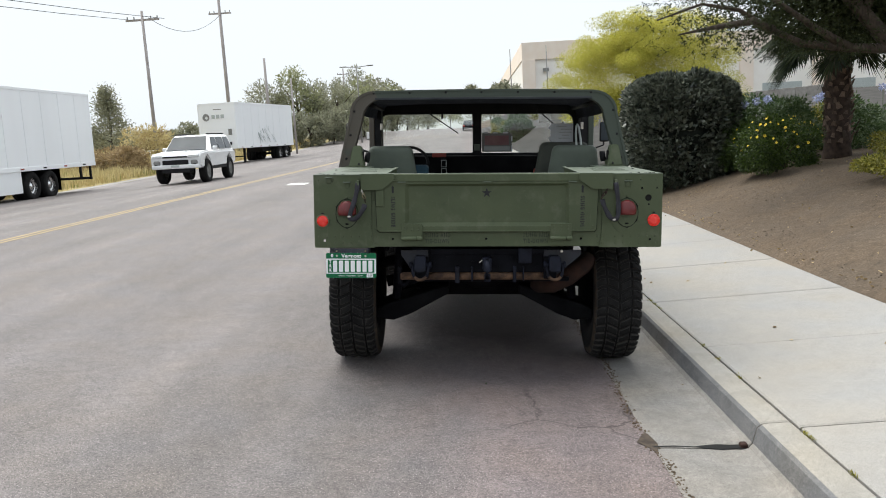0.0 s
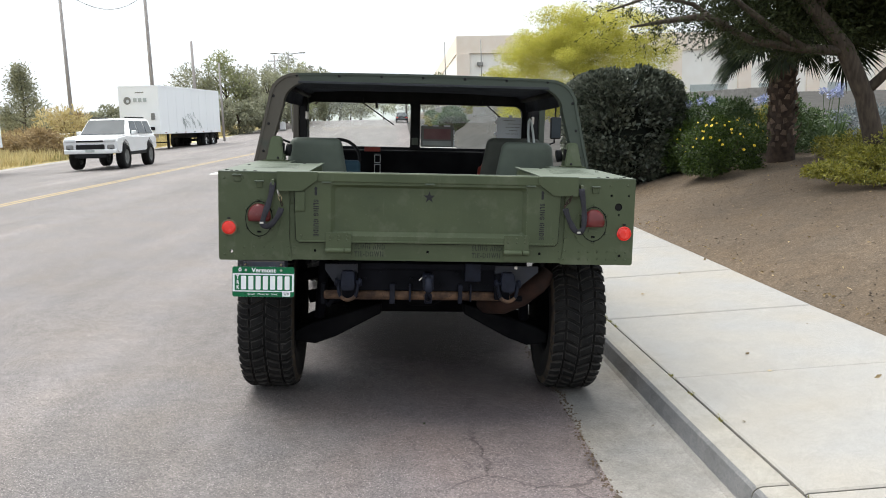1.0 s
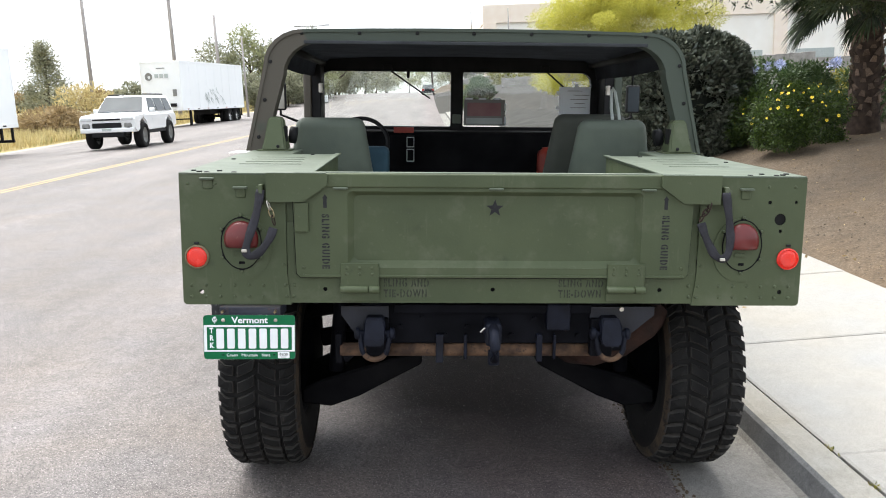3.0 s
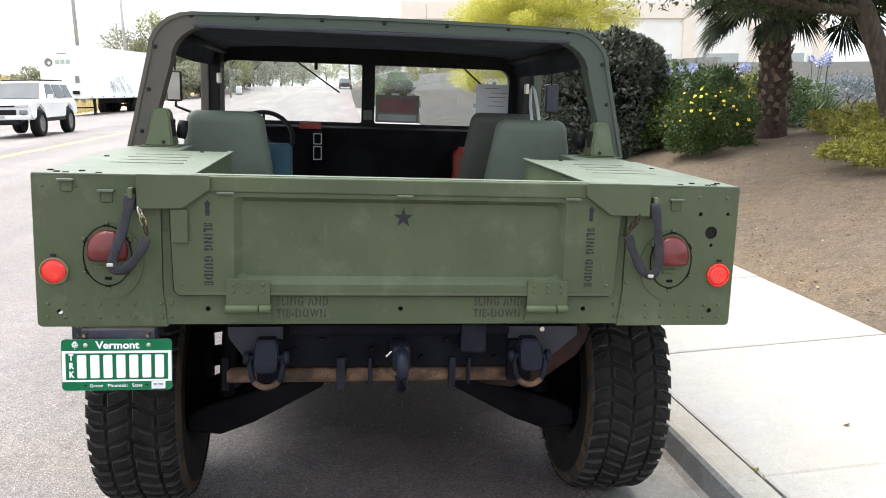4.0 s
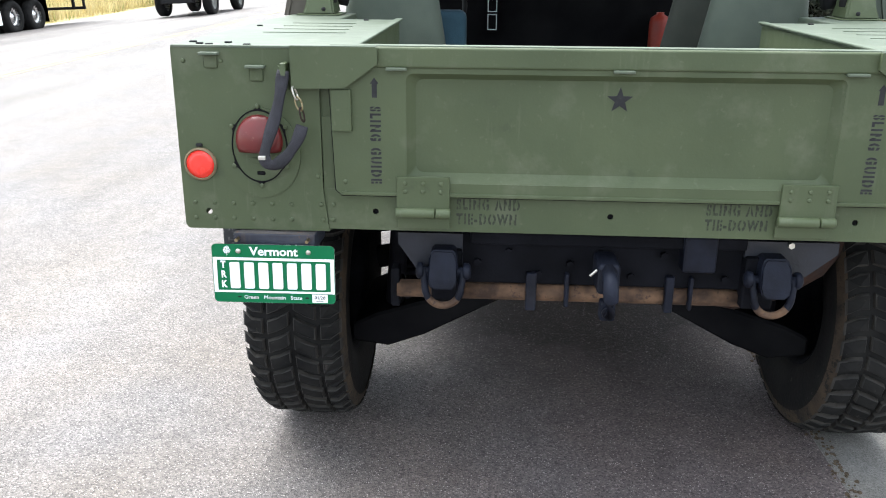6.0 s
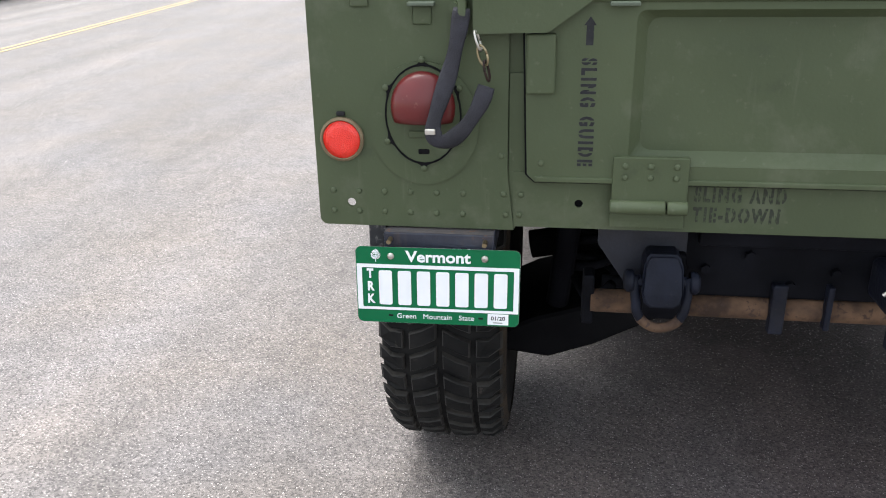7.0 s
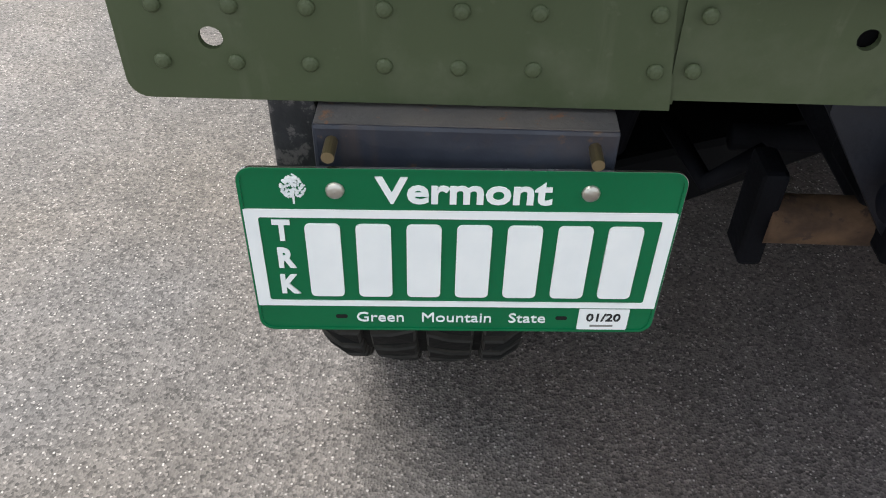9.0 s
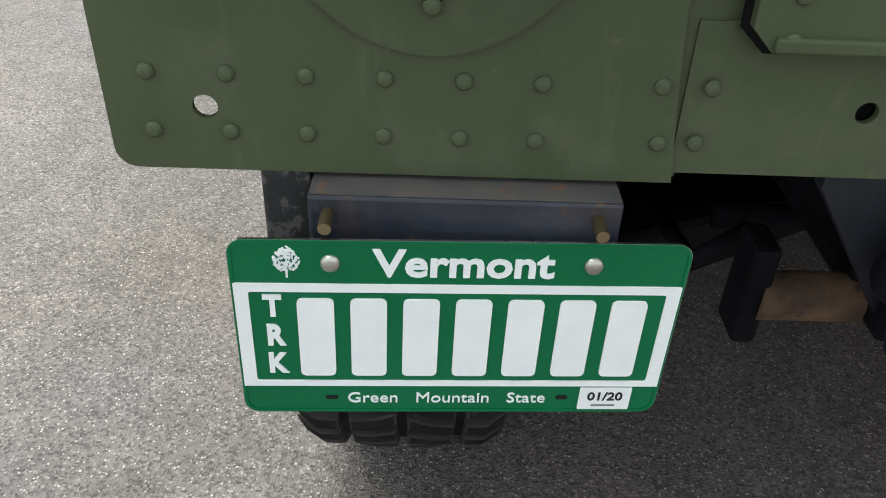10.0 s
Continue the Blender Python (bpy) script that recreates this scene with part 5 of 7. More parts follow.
# ---- chassis, axles and wheels ----
for s in (-1, 1):
    part("frame_rail", box(s * 0.40 - 0.04, s * 0.40 + 0.04, 0.10, 4.40, 0.64, 0.78, 0.006), M_FRAME, truck)
    xo = 0.528 if s < 0 else 0.590
    part("bumper_gusset", sheet([(s * xo, 0.822), (s * 0.36, 0.822), (s * 0.36, 0.665), (s * 0.44, 0.665), (s * xo, 0.792)], 0.10, 0.115), M_GUSSET, truck)
beam = part("rear_crossmember", box(-0.46, 0.46, 0.118, 0.21, 0.681, 0.835, 0.008), M_FRAME, truck, "blue-black rear chassis beam")
for x, w in ((-0.178, 0.014), (-0.085, 0.006), (0.180, 0.011), (0.235, 0.005)):
    part("beam_rib", box(x - w, x + w, 0.095, 0.12, 0.615 + 1.5 * (0.014 - w), 0.72, 0.004), M_LUG, beam)
part("beam_step", box(0.20, 0.284, 0.07, 0.12, 0.742, 0.838, 0.006), M_LUG, beam)
part("beam_nut", rod((0.47, 0.09, 0.815), (0.47, 0.11, 0.815), 0.0085, n=6), M_STEEL, beam)
part("beam_angle", box(-0.34, 0.36, 0.085, 0.115, 0.800, 0.832, 0.004), M_FRAME, beam)
for x in [-0.32 + 0.08 * k for k in range(9)]:
    part("beam_bolt", rod((x, 0.100, 0.775 - 0.03 * (int(x * 100) % 3)), (x, 0.112, 0.775 - 0.03 * (int(x * 100) % 3)), 0.010, n=6), M_FRAME, beam)
part("tank_skid", box(-0.34, 0.36, 0.30, 0.95, 0.58, 0.80, 0.05, 3), M_DARK, truck)
for s in (-1, 1):
    cx = -0.407 if s < 0 else 0.424
    front = [(cx - 0.031, 0.786), (cx - 0.036, 0.770), (cx - 0.038, 0.722), (cx - 0.034, 0.704), (cx - 0.022, 0.694), (cx + 0.022, 0.694), (cx + 0.034, 0.704), (cx + 0.038, 0.722), (cx + 0.036, 0.770), (cx + 0.031, 0.786), (cx + 0.024, 0.792), (cx - 0.024, 0.792)]
    bm = sheet(front, 0.022, 0.115)
    for v in bm.verts:  # the upper half leans back
        if v.co.y < 0.05 and v.co.z > 0.74:
            v.co.y += 0.55 * (v.co.z - 0.74)
    bmesh.ops.bevel(bm, geom=[e for e in bm.edges if e.calc_face_angle(0) > 0.9], offset=0.005, segments=2, affect="EDGES")
    t = part("tow_lug", bm, M_LUG, truck, "heavy blue-black towing lug with a hanging shackle")
    part("lug_pin", rod((cx - 0.064, 0.060, 0.734), (cx + 0.064, 0.060, 0.734), 0.012), M_LUG, t)
    for e in (-1, 1):
        part("pin_head", lathe([(0.0001, 0.0), (0.020, 0.0), (0.022, 0.004), (0.022, 0.012), (0.016, 0.018), (0.0001, 0.020)], 14, pose(cx + e * 0.052, 0.060, 0.734, 0, 90 * e, 0)), M_LUG, t, "", True)
    ring = [(cx - 0.050, 0.058, 0.745), (cx - 0.049, 0.052, 0.716)] + [(cx - 0.046 * math.cos(radians(a)), 0.045, 0.692 - 0.048 * math.sin(radians(a))) for a in range(0, 181, 12)] + [(cx + 0.049, 0.052, 0.716), (cx + 0.050, 0.058, 0.745)]
    part("shackle", pipe(ring, 0.0095, 10, up=(0, 1, 0)), M_LUG, t, "", True)
    low = [(cx - 0.0460 * math.cos(radians(a)), 0.0445, 0.692 - 0.0482 * math.sin(radians(a))) for a in range(36, 145, 12)]
    part("shackle_wear", pipe(low, 0.0099, 10, up=(0, 1, 0)), M_TUBE, t, "rust-worn bow of the shackle", True)
pt = part("pintle_hook", box(-0.022, 0.034, -0.01, 0.11, 0.705, 0.785, 0.012, 3), M_LUG, truck, "black pintle hook for towing")
part("pintle_jaw", pipe([(0.005, 0.0, 0.77), (0.005, -0.05, 0.755), (0.005, -0.075, 0.715), (0.005, -0.055, 0.675), (0.005, -0.01, 0.66)], [0.018, 0.020, 0.018, 0.016, 0.013], 10), M_LUG, pt, "", True)
part("pintle_pin", rod((-0.042, -0.02, 0.760), (-0.026, -0.02, 0.776), 0.0035), M_STEEL, pt)
part("pintle_tail", box(-0.012, 0.026, -0.02, 0.02, 0.640, 0.69, 0.006), M_LUG, pt)
bt = part("bumper_tube", rod((-0.535, 0.135, 0.655), (0.445, 0.135, 0.655), 0.024, n=18), M_TUBE, truck, "rust-brown steel tube beneath the rear beam", True)
part("tube_end", box(-0.552, -0.528, 0.12, 0.17, 0.605, 0.715, 0.006), M_FRAME, bt)
part("cross_tube", rod((-0.50, 0.36, 0.600), (0.55, 0.36, 0.600), 0.016, n=12), M_FRAME, truck, "", True)
part("axle_case", lathe([(0.0001, -0.18), (0.10, -0.16), (0.15, -0.06), (0.15, 0.06), (0.10, 0.16), (0.0001, 0.18)], 20, pose(0, 0.80, 0.60, 0, 90, 0)), M_DARK, truck, "", True)
for s in (-1, 1):
    part("half_shaft", rod((s * 0.16, 0.80, 0.60), (s * 0.68, 0.80, 0.50), 0.04), M_DARK, truck, "", True)
    arm = sheet([(s * 0.24, 0.53), (s * 0.66, 0.40), (s * 0.74, 0.36), (s * 0.74, 0.30), (s * 0.62, 0.285), (s * 0.50, 0.33), (s * 0.24, 0.47)], 0.55, 0.98)
    bmesh.ops.bevel(arm, geom=[e for e in arm.edges if e.calc_face_angle(0) > 0.5], offset=0.008, segments=1, affect="EDGES")
    part("lower_arm", arm, M_DARK, truck)
    part("upper_arm", pipe([(s * 0.36, 0.62, 0.74), (s * 0.56, 0.66, 0.70), (s * 0.72, 0.72, 0.66)], 0.035, 8), M_DARK, truck, "", True)
    coil = [(s * 0.52 + 0.075 * math.cos(radians(a)), 0.70 + 0.075 * math.sin(radians(a)), 0.46 + 0.00021 * a) for a in range(0, 1800, 24)]
    part("coil_spring", pipe(coil, 0.013, 6), M_FRAME, truck, "", True)
    part("shock", rod((s * 0.60, 0.58, 0.44), (s * 0.56, 0.50, 0.84), 0.03), M_FRAME, truck, "", True)
part("exhaust", pipe([(0.36, 0.60, 0.52), (0.46, 0.48, 0.545), (0.55, 0.42, 0.60), (0.64, 0.40, 0.675), (0.70, 0.44, 0.73)], 0.058, 14), M_RUST_DARK, truck, "dark rust-brown exhaust pipe", True)
part("brake_hose", pipe([(-0.48, 0.3, 0.62), (-0.53, 0.32, 0.56), (-0.56, 0.42, 0.58)], 0.012, 8), M_FRAME, truck, "", True)

# tyres with chunky wave-shaped tread blocks
TR, TW = 0.4505, 0.300


def tyre_body():
    h = TW / 2
    prof = [(0.225, -h * 0.82), (0.26, -h * 0.95), (0.33, -h * 1.02), (0.39, -h * 1.0), (0.420, -h * 0.93), (0.430, -h * 0.80), (0.4355, 0), (0.430, h * 0.80), (0.420, h * 0.93), (0.39, h), (0.33, h * 1.02), (0.26, h * 0.95), (0.225, h * 0.82), (0.225, -h * 0.82)]
    return lathe(prof, 56, pose(0, 0, 0, 0, 90, 0))


def tread():
    """Four rows of chunky blocks; the cross grooves run in a wave, and the shoulder lugs hang over the sidewall."""
    verts, faces = [], []
    pitches = 44
    rows = [(-0.147, -0.086, 0.20, -0.16), (-0.074, -0.006, -0.22, 0.30), (0.006, 0.074, 0.30, -0.22), (0.086, 0.147, -0.16, 0.20)]
    step = 2 * math.pi / pitches
    for j, (u0, u1, e0, e1) in enumerate(rows):
        um = (u0 + u1) / 2
        edge = j in (0, 3)
        for k in range(pitches):
            a0 = step * (k + (0.22 if j > 1 else 0.0))
            dip = 0.12 if edge else 0.0
            g = (0.36 if k % 2 else 0.31) if edge else 0.335
            outline = [(u0, -g + e0), (um, -g - dip), (u1, -g + e1), (u1, g + e1), (um, g - dip), (u0, g + e0)]
            base = len(verts)
            for level, (sh, sa) in enumerate(((1.04, 1.06), (0.95, 0.95), (0.86, 0.84))):
                for u, f in outline:
                    crown = TR - (0.020 if abs(u) > 0.14 else 0.004 if abs(u) > 0.07 else 0.0)
                    r = (0.425, crown - 0.0035, crown)[level]
                    a = a0 + step * (f - (e0 + e1) / 2) * sa + step * (e0 + e1) / 2
                    verts.append((um + (u - um) * sh, r * math.cos(a), r * math.sin(a)))
            faces.append(tuple(range(base + 17, base + 11, -1)))
            for lv in (0, 6):
                for i in range(6):
                    faces.append((base + lv + i, base + lv + (i + 1) % 6, base + lv + 6 + (i + 1) % 6, base + lv + 6 + i))
    return verts, faces


def rim():
    prof = [(0.0001, -0.02), (0.06, -0.02), (0.07, 0.01), (0.17, 0.035), (0.20, 0.02), (0.215, -0.10), (0.24, -0.125), (0.232, -0.13), (0.205, -0.10), (0.20, 0.10), (0.232, 0.13), (0.24, 0.125), (0.215, 0.09)]
    return lathe(prof, 40, pose(0, 0, 0, 0, 90, 0))


body_mesh = tread_mesh = None
for sx, yy in ((-1, 0.715), (1, 0.715), (-1, 4.0), (1, 4.0)):
    at = pose(sx * 0.872, yy, 0.450 if yy < 1 else 0.425, 7 * sx, 0, 0 if sx > 0 else 180)
    if body_mesh is None:
        w = part("wheel", tyre_body(), M_TYRE, truck, "large black off-road tyre with worn chunky tread", True)
        w.matrix_basis = at
        tr = quads("tread", *tread(), [M_TYRE, M_TYRE_LIT, M_TYRE_EDGE], w)
        for i, poly in enumerate(tr.data.polygons):  # paler flanks paint the light on the blocks; edges paint light and wear
            poly.material_index = 0 if i % 13 == 0 else 2 if i % 13 > 6 else 1
        tr["kind"] = "stuff"
        part("rim", rim(), M_FRAME, w, "dark dusty steel rim", True)
        part("muddy_sidewall", lathe([(0.385, -0.1545), (0.400, -0.1515), (0.418, -0.1455), (0.425, -0.1405)], 48, pose(0, 0, 0, 0, 90, 0)), M_MUD, w, "mud-stained inner sidewall", True)
        body_mesh = w
    else:
        copy_thing(body_mesh, at).parent = truck

# number plate on its bracket
br = part("plate_bracket", box(-0.925, -0.720, -0.022, 0.10, 0.806, 0.8465, 0.003), M_BRACKET, truck, "blue-black folded steel bracket with light rust")
# top face: rust, plus the light falling on it put into the colour
part("bracket_top", box(-0.9235, -0.7215, -0.0205, 0.098, 0.8464, 0.8474, 0.0), M_BRACKET_TOP, br, "rusty upper face, painted paler for the light on it")
part("bracket_post", box(-0.959, -0.926, 0.004, 0.08, 0.70, 0.856, 0.002), M_BRACKET_POST, br)
PM = Matrix.Translation((-0.8238, -0.0355, 0.7465)) @ pose(0, 0, 0, -1.0, 0.5, 2.3)
plate = part("number_plate", sheet(rounded(-0.1524, 0.1524, -0.0762, 0.0762, 0.011), -0.0008, 0.0008), M_PLATE, truck, "green metal number plate with white border and raised characters")
plate.matrix_basis = PM
part("plate_rim", sheet(rounded(-0.1524, 0.1524, -0.0762, 0.0762, 0.011), -0.0016, -0.0002, [rounded(-0.1500, 0.1500, -0.0738, 0.0738, 0.009)]), M_PLATE, plate)
part("plate_edge", sheet(rounded(-0.1527, 0.1527, -0.0765, 0.0765, 0.0112), -0.0012, 0.0010, [rounded(-0.1521, 0.1521, -0.0759, 0.0759, 0.0107)]), M_CHROME, plate, "bright bare metal edge")
part("white_border", sheet([(-0.1510, -0.0500), (0.1510, -0.0500), (0.1510, 0.0418), (-0.1510, 0.0418)], -0.0018, -0.0006, [rounded(-0.1415, 0.1415, -0.0448, 0.0350, 0.002)]), M_PLATE_WHITE, plate, "white painted border")
for k in range(7):
    x = -0.0975 + 0.0358 * k
    part("character_bar", sheet(rounded(x - 0.0124, x + 0.0124, -0.0392, 0.0296, 0.004), -0.0026, -0.0006), M_PLATE_WHITE, plate, "plain raised white bar")
for k, ch in enumerate("TRK"):
    writing("plate_letter", ch, 0.0245, M_PLATE_WHITE, plate, pose(-0.1262, -0.0012, 0.0222 - 0.0256 * k, 90), 0.78, 0.0006, 0.0011)
writing("plate_text", "Vermont", 0.0300, M_PLATE_WHITE, plate, pose(0.0015, -0.0012, 0.0578, 90), 1.09, 0.0006, 0.0008)
writing("plate_text", "Green   Mountain   State", 0.0140, M_PLATE_WHITE, plate, pose(-0.0045, -0.0012, -0.0625, 90), 1.04, 0.0005, 0.0)
st = part("date_sticker", sheet(rounded(0.094, 0.133, -0.0735, -0.0515, 0.001), -0.0016, -0.0007), M_PLATE_WHITE, plate, "white date sticker")
writing("sticker_text", "01/20", 0.0112, M_STENCIL, st, pose(0.1135, -0.0019, -0.0605, 90), 1.05, 0.0003, 0.0002)
part("sticker_bar", box(0.104, 0.122, -0.0020, -0.0016, -0.0700, -0.0682), M_SIGN_GREY, st)
for x in (-0.0865, 0.0875):
    part("plate_rivet", lathe([(0.0066, 0), (0.006, 0.0022), (0.0035, 0.0034), (0.0001, 0.0036)], 20, pose(x, -0.0008, 0.0583, 90)), M_STEEL, plate, "silver rivet head", True)
for x in (-0.089, 0.081):
    part("plate_slot", sheet(rounded(x - 0.0045, x + 0.0045, -0.0635, -0.0600, 0.0016), -0.0014, -0.0007), M_HOLE, plate)
blob = random.Random(3)
for k in range(150):
    a, r = blob.uniform(0, 6.28), blob.uniform(0, 1) ** 0.5
    x, z = -0.1150 + 0.0092 * r * math.cos(a) * (1.0 if math.sin(a) < 0.3 else 0.8), 0.0615 + 0.0096 * r * math.sin(a)
    s0 = blob.uniform(0.0005, 0.0010)
    part("tree_print", sheet(arc(x, z, s0, s0, n=6), -0.0012 - 0.00001 * k, -0.0007), M_PLATE_WHITE, plate)
part("tree_print", box(-0.1158, -0.1144, -0.0012, -0.0007, 0.0465, 0.058), M_PLATE_WHITE, plate)
for x in (-0.912, -0.736):
    part("bracket_bolt", rod((x, -0.042, 0.834), (x, -0.020, 0.834), 0.0044, n=14), M_BRASS, br, "brass bolt")

# driveline and engine bulk beneath the cab
part("belly_pan", box(-0.62, 0.62, 1.05, 4.3, 0.34, 0.70, 0.06, 3), M_DARK, truck)
part("engine_sump", box(-0.34, 0.34, 3.2, 4.4, 0.40, 0.80, 0.08, 3), M_DARK, truck)
for s in (-1, 1):
    part("rocker_panel", box(min(s * 0.5, s * 0.66), max(s * 0.5, s * 0.66), 1.30, 3.4, 0.46, 0.70, 0.03), M_DARK, truck)
    part("front_arm", box(min(s * 0.3, s * 0.75), max(s * 0.3, s * 0.75), 3.7, 4.3, 0.36, 0.50, 0.03), M_DARK, truck)

# set the rear skin, the gear below it and the rear wheels on the sagging tail; seat the screen in its frame
TAIL = ("corner_panel", "rear_sill", "tailgate", "plate_bracket", "number_plate", "rear_crossmember", "tow_lug", "pintle_hook", "bumper_tube", "cross_tube", "bumper_gusset", "exhaust", "lower_arm", "upper_arm", "shock", "brake_hose")
SCREEN = ("windscreen_frame", "sign_board", "paper_sheet", "door_post")
for ob in truck.children:
    kind = ob.name.split(".")[0]
    if kind in TAIL or kind == "wheel" and ob.matrix_basis.translation.y < 1:
        ob.matrix_basis = REAR @ ob.matrix_basis
    elif kind in SCREEN:
        ob.matrix_basis = Matrix.Translation((0.028, -0.02, -0.016)) @ ob.matrix_basis
    elif kind == "rear_bow":
        ob.matrix_basis = Matrix.Translation((0.010, 0, 0)) @ ob.matrix_basis

# ---- garden on the bank ----


def on_land(x, y, sink=0.0):
    return Vector((x, deep(y), land(x, deep(y)) - sink))


def bush(name, x, y, radii, n, length, width, mat, label, seed, clumps=40, tight=0.30, lift=0.55, category="bush", core=True, spread=0.7):
    """A shrub: a few stems and a crown of many small leaves in uneven clumps."""
    b = empty(name, Matrix.Translation(on_land(x, y)))
    tagged(b, label, category)
    rng = np.random.default_rng(seed)
    h = radii[2]
    pts, out = clumped(rng, n, (0, 0, h * lift * 1.6), radii, clumps, tight, 0.60, 0.02)
    leaves("crown", pts, out, length, width, mat, b, seed, spread=spread)
    bm = bmesh.new()
    for k in range(7):
        a = k * 0.9 + seed
        tip = Vector((radii[0] * 0.6 * math.cos(a), radii[1] * 0.6 * math.sin(a), h * 1.1))
        pipe([(0.06 * math.cos(a), 0.06 * math.sin(a), -0.05), tip * 0.5 + Vector((0, 0, 0.05)), tip], [0.022, 0.014, 0.006], 6, bm)
    part("stems", bm, M_BARK, b)
    return b


# clipped hedge: a rounded block of dense leaves
hedge = empty("hedge_shrub", Matrix.Translation((4.02, deep(11.5), 0.24)))
tagged(hedge, "large clipped dark green shrub with small glossy leaves", "shrub")
rng = np.random.default_rng(21)
k = 52000
th, ph = rng.uniform(0, 2 * math.pi, k), np.arccos(rng.uniform(-0.75, 1, k))
e = 0.55
sx = np.sign(np.cos(th)) * np.abs(np.cos(th)) ** e * np.abs(np.sin(ph)) ** e
sy = np.sign(np.sin(th)) * np.abs(np.sin(th)) ** e * np.abs(np.sin(ph)) ** e
sz = np.sign(np.cos(ph)) * np.abs(np.cos(ph)) ** e
wob = np.array([1 + 0.10 * noise.noise((3.2 * a, 3.2 * b, 3.2 * c)) for a, b, c in zip(sx, sy, sz)])
depth = 1 - 0.16 * rng.random(k) ** 2
p = np.stack([0.99 * sx, 1.05 * sy, 1.08 + 1.08 * sz], 1)
p[:, :2] *= (0.86 + 0.14 * np.clip(p[:, 2] / 0.9, 0, 1))[:, None]
p[:, :2] *= (wob * depth)[:, None]
p[:, 2] = 1.08 + (p[:, 2] - 1.08) * wob * depth
leaves("crown", p, np.stack([sx, sy, sz * 0.6 + 0.3], 1), 0.100, 0.058, L_HEDGE, hedge, 21, spread=0.75)
# near-black sphere stands in for the shade deep among the leaves
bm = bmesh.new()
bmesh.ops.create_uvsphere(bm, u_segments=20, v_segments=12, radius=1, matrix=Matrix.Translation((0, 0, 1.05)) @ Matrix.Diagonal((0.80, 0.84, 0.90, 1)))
part("inner_wood", bm, M_SHADE, hedge, "near-black core for the shade between the leaves")

# daisy bush with yellow flowers
daisy = bush("daisy_bush", 5.0, 9.0, (0.62, 0.60, 0.49), 19000, 0.048, 0.017, L_DAISY, "low green bush dotted with yellow daisies", 5, 46, 0.30, 0.56)
daisy2 = bush("daisy_bush", 4.95, 10.5, (0.40, 0.42, 0.46), 6000, 0.060, 0.020, L_DAISY, "low green bush dotted with yellow daisies", 6, 40, 0.34, 0.50)
bm = bmesh.new()
for k in range(9):
    a = 2 * math.pi * k / 9
    d, s = Vector((math.cos(a), math.sin(a), 0.12)), Vector((-math.sin(a), math.cos(a), 0))
    bm.faces.new([bm.verts.new(q) for q in (0.004 * d, 0.020 * d + 0.0065 * s, 0.029 * d, 0.020 * d - 0.0065 * s)])
petals = None
rng = random.Random(9)
for home, count, rx, ry, rz in ((daisy, 44, 0.66, 0.64, 0.51), (daisy2, 9, 0.36, 0.4, 0.42)):
    for k in range(count):
        a, e2 = rng.uniform(3.3, 6.1) if rng.random() < 0.75 else rng.uniform(0, 6.28), rng.uniform(0.0, 1.35)
        pos = Vector((rx * 1.06 * math.cos(a) * math.cos(e2), ry * 1.06 * math.sin(a) * math.cos(e2), rz * 0.80 + rz * 1.08 * math.sin(e2) * 0.95))
        m = Matrix.Translation(pos) @ Vector((math.cos(a), math.sin(a), 0.7)).to_track_quat("Z", "Y").to_matrix().to_4x4() @ pose(0, 0, 0, rng.uniform(-25, 25), rng.uniform(-25, 25), 0) @ Matrix.Scale(rng.uniform(0.55, 1.0), 4)
        if petals is None:
            petals = part("flower", bm, M_PETAL, home, "yellow daisy")
            petals.matrix_basis = m
        else:
            twin(petals, m, home)


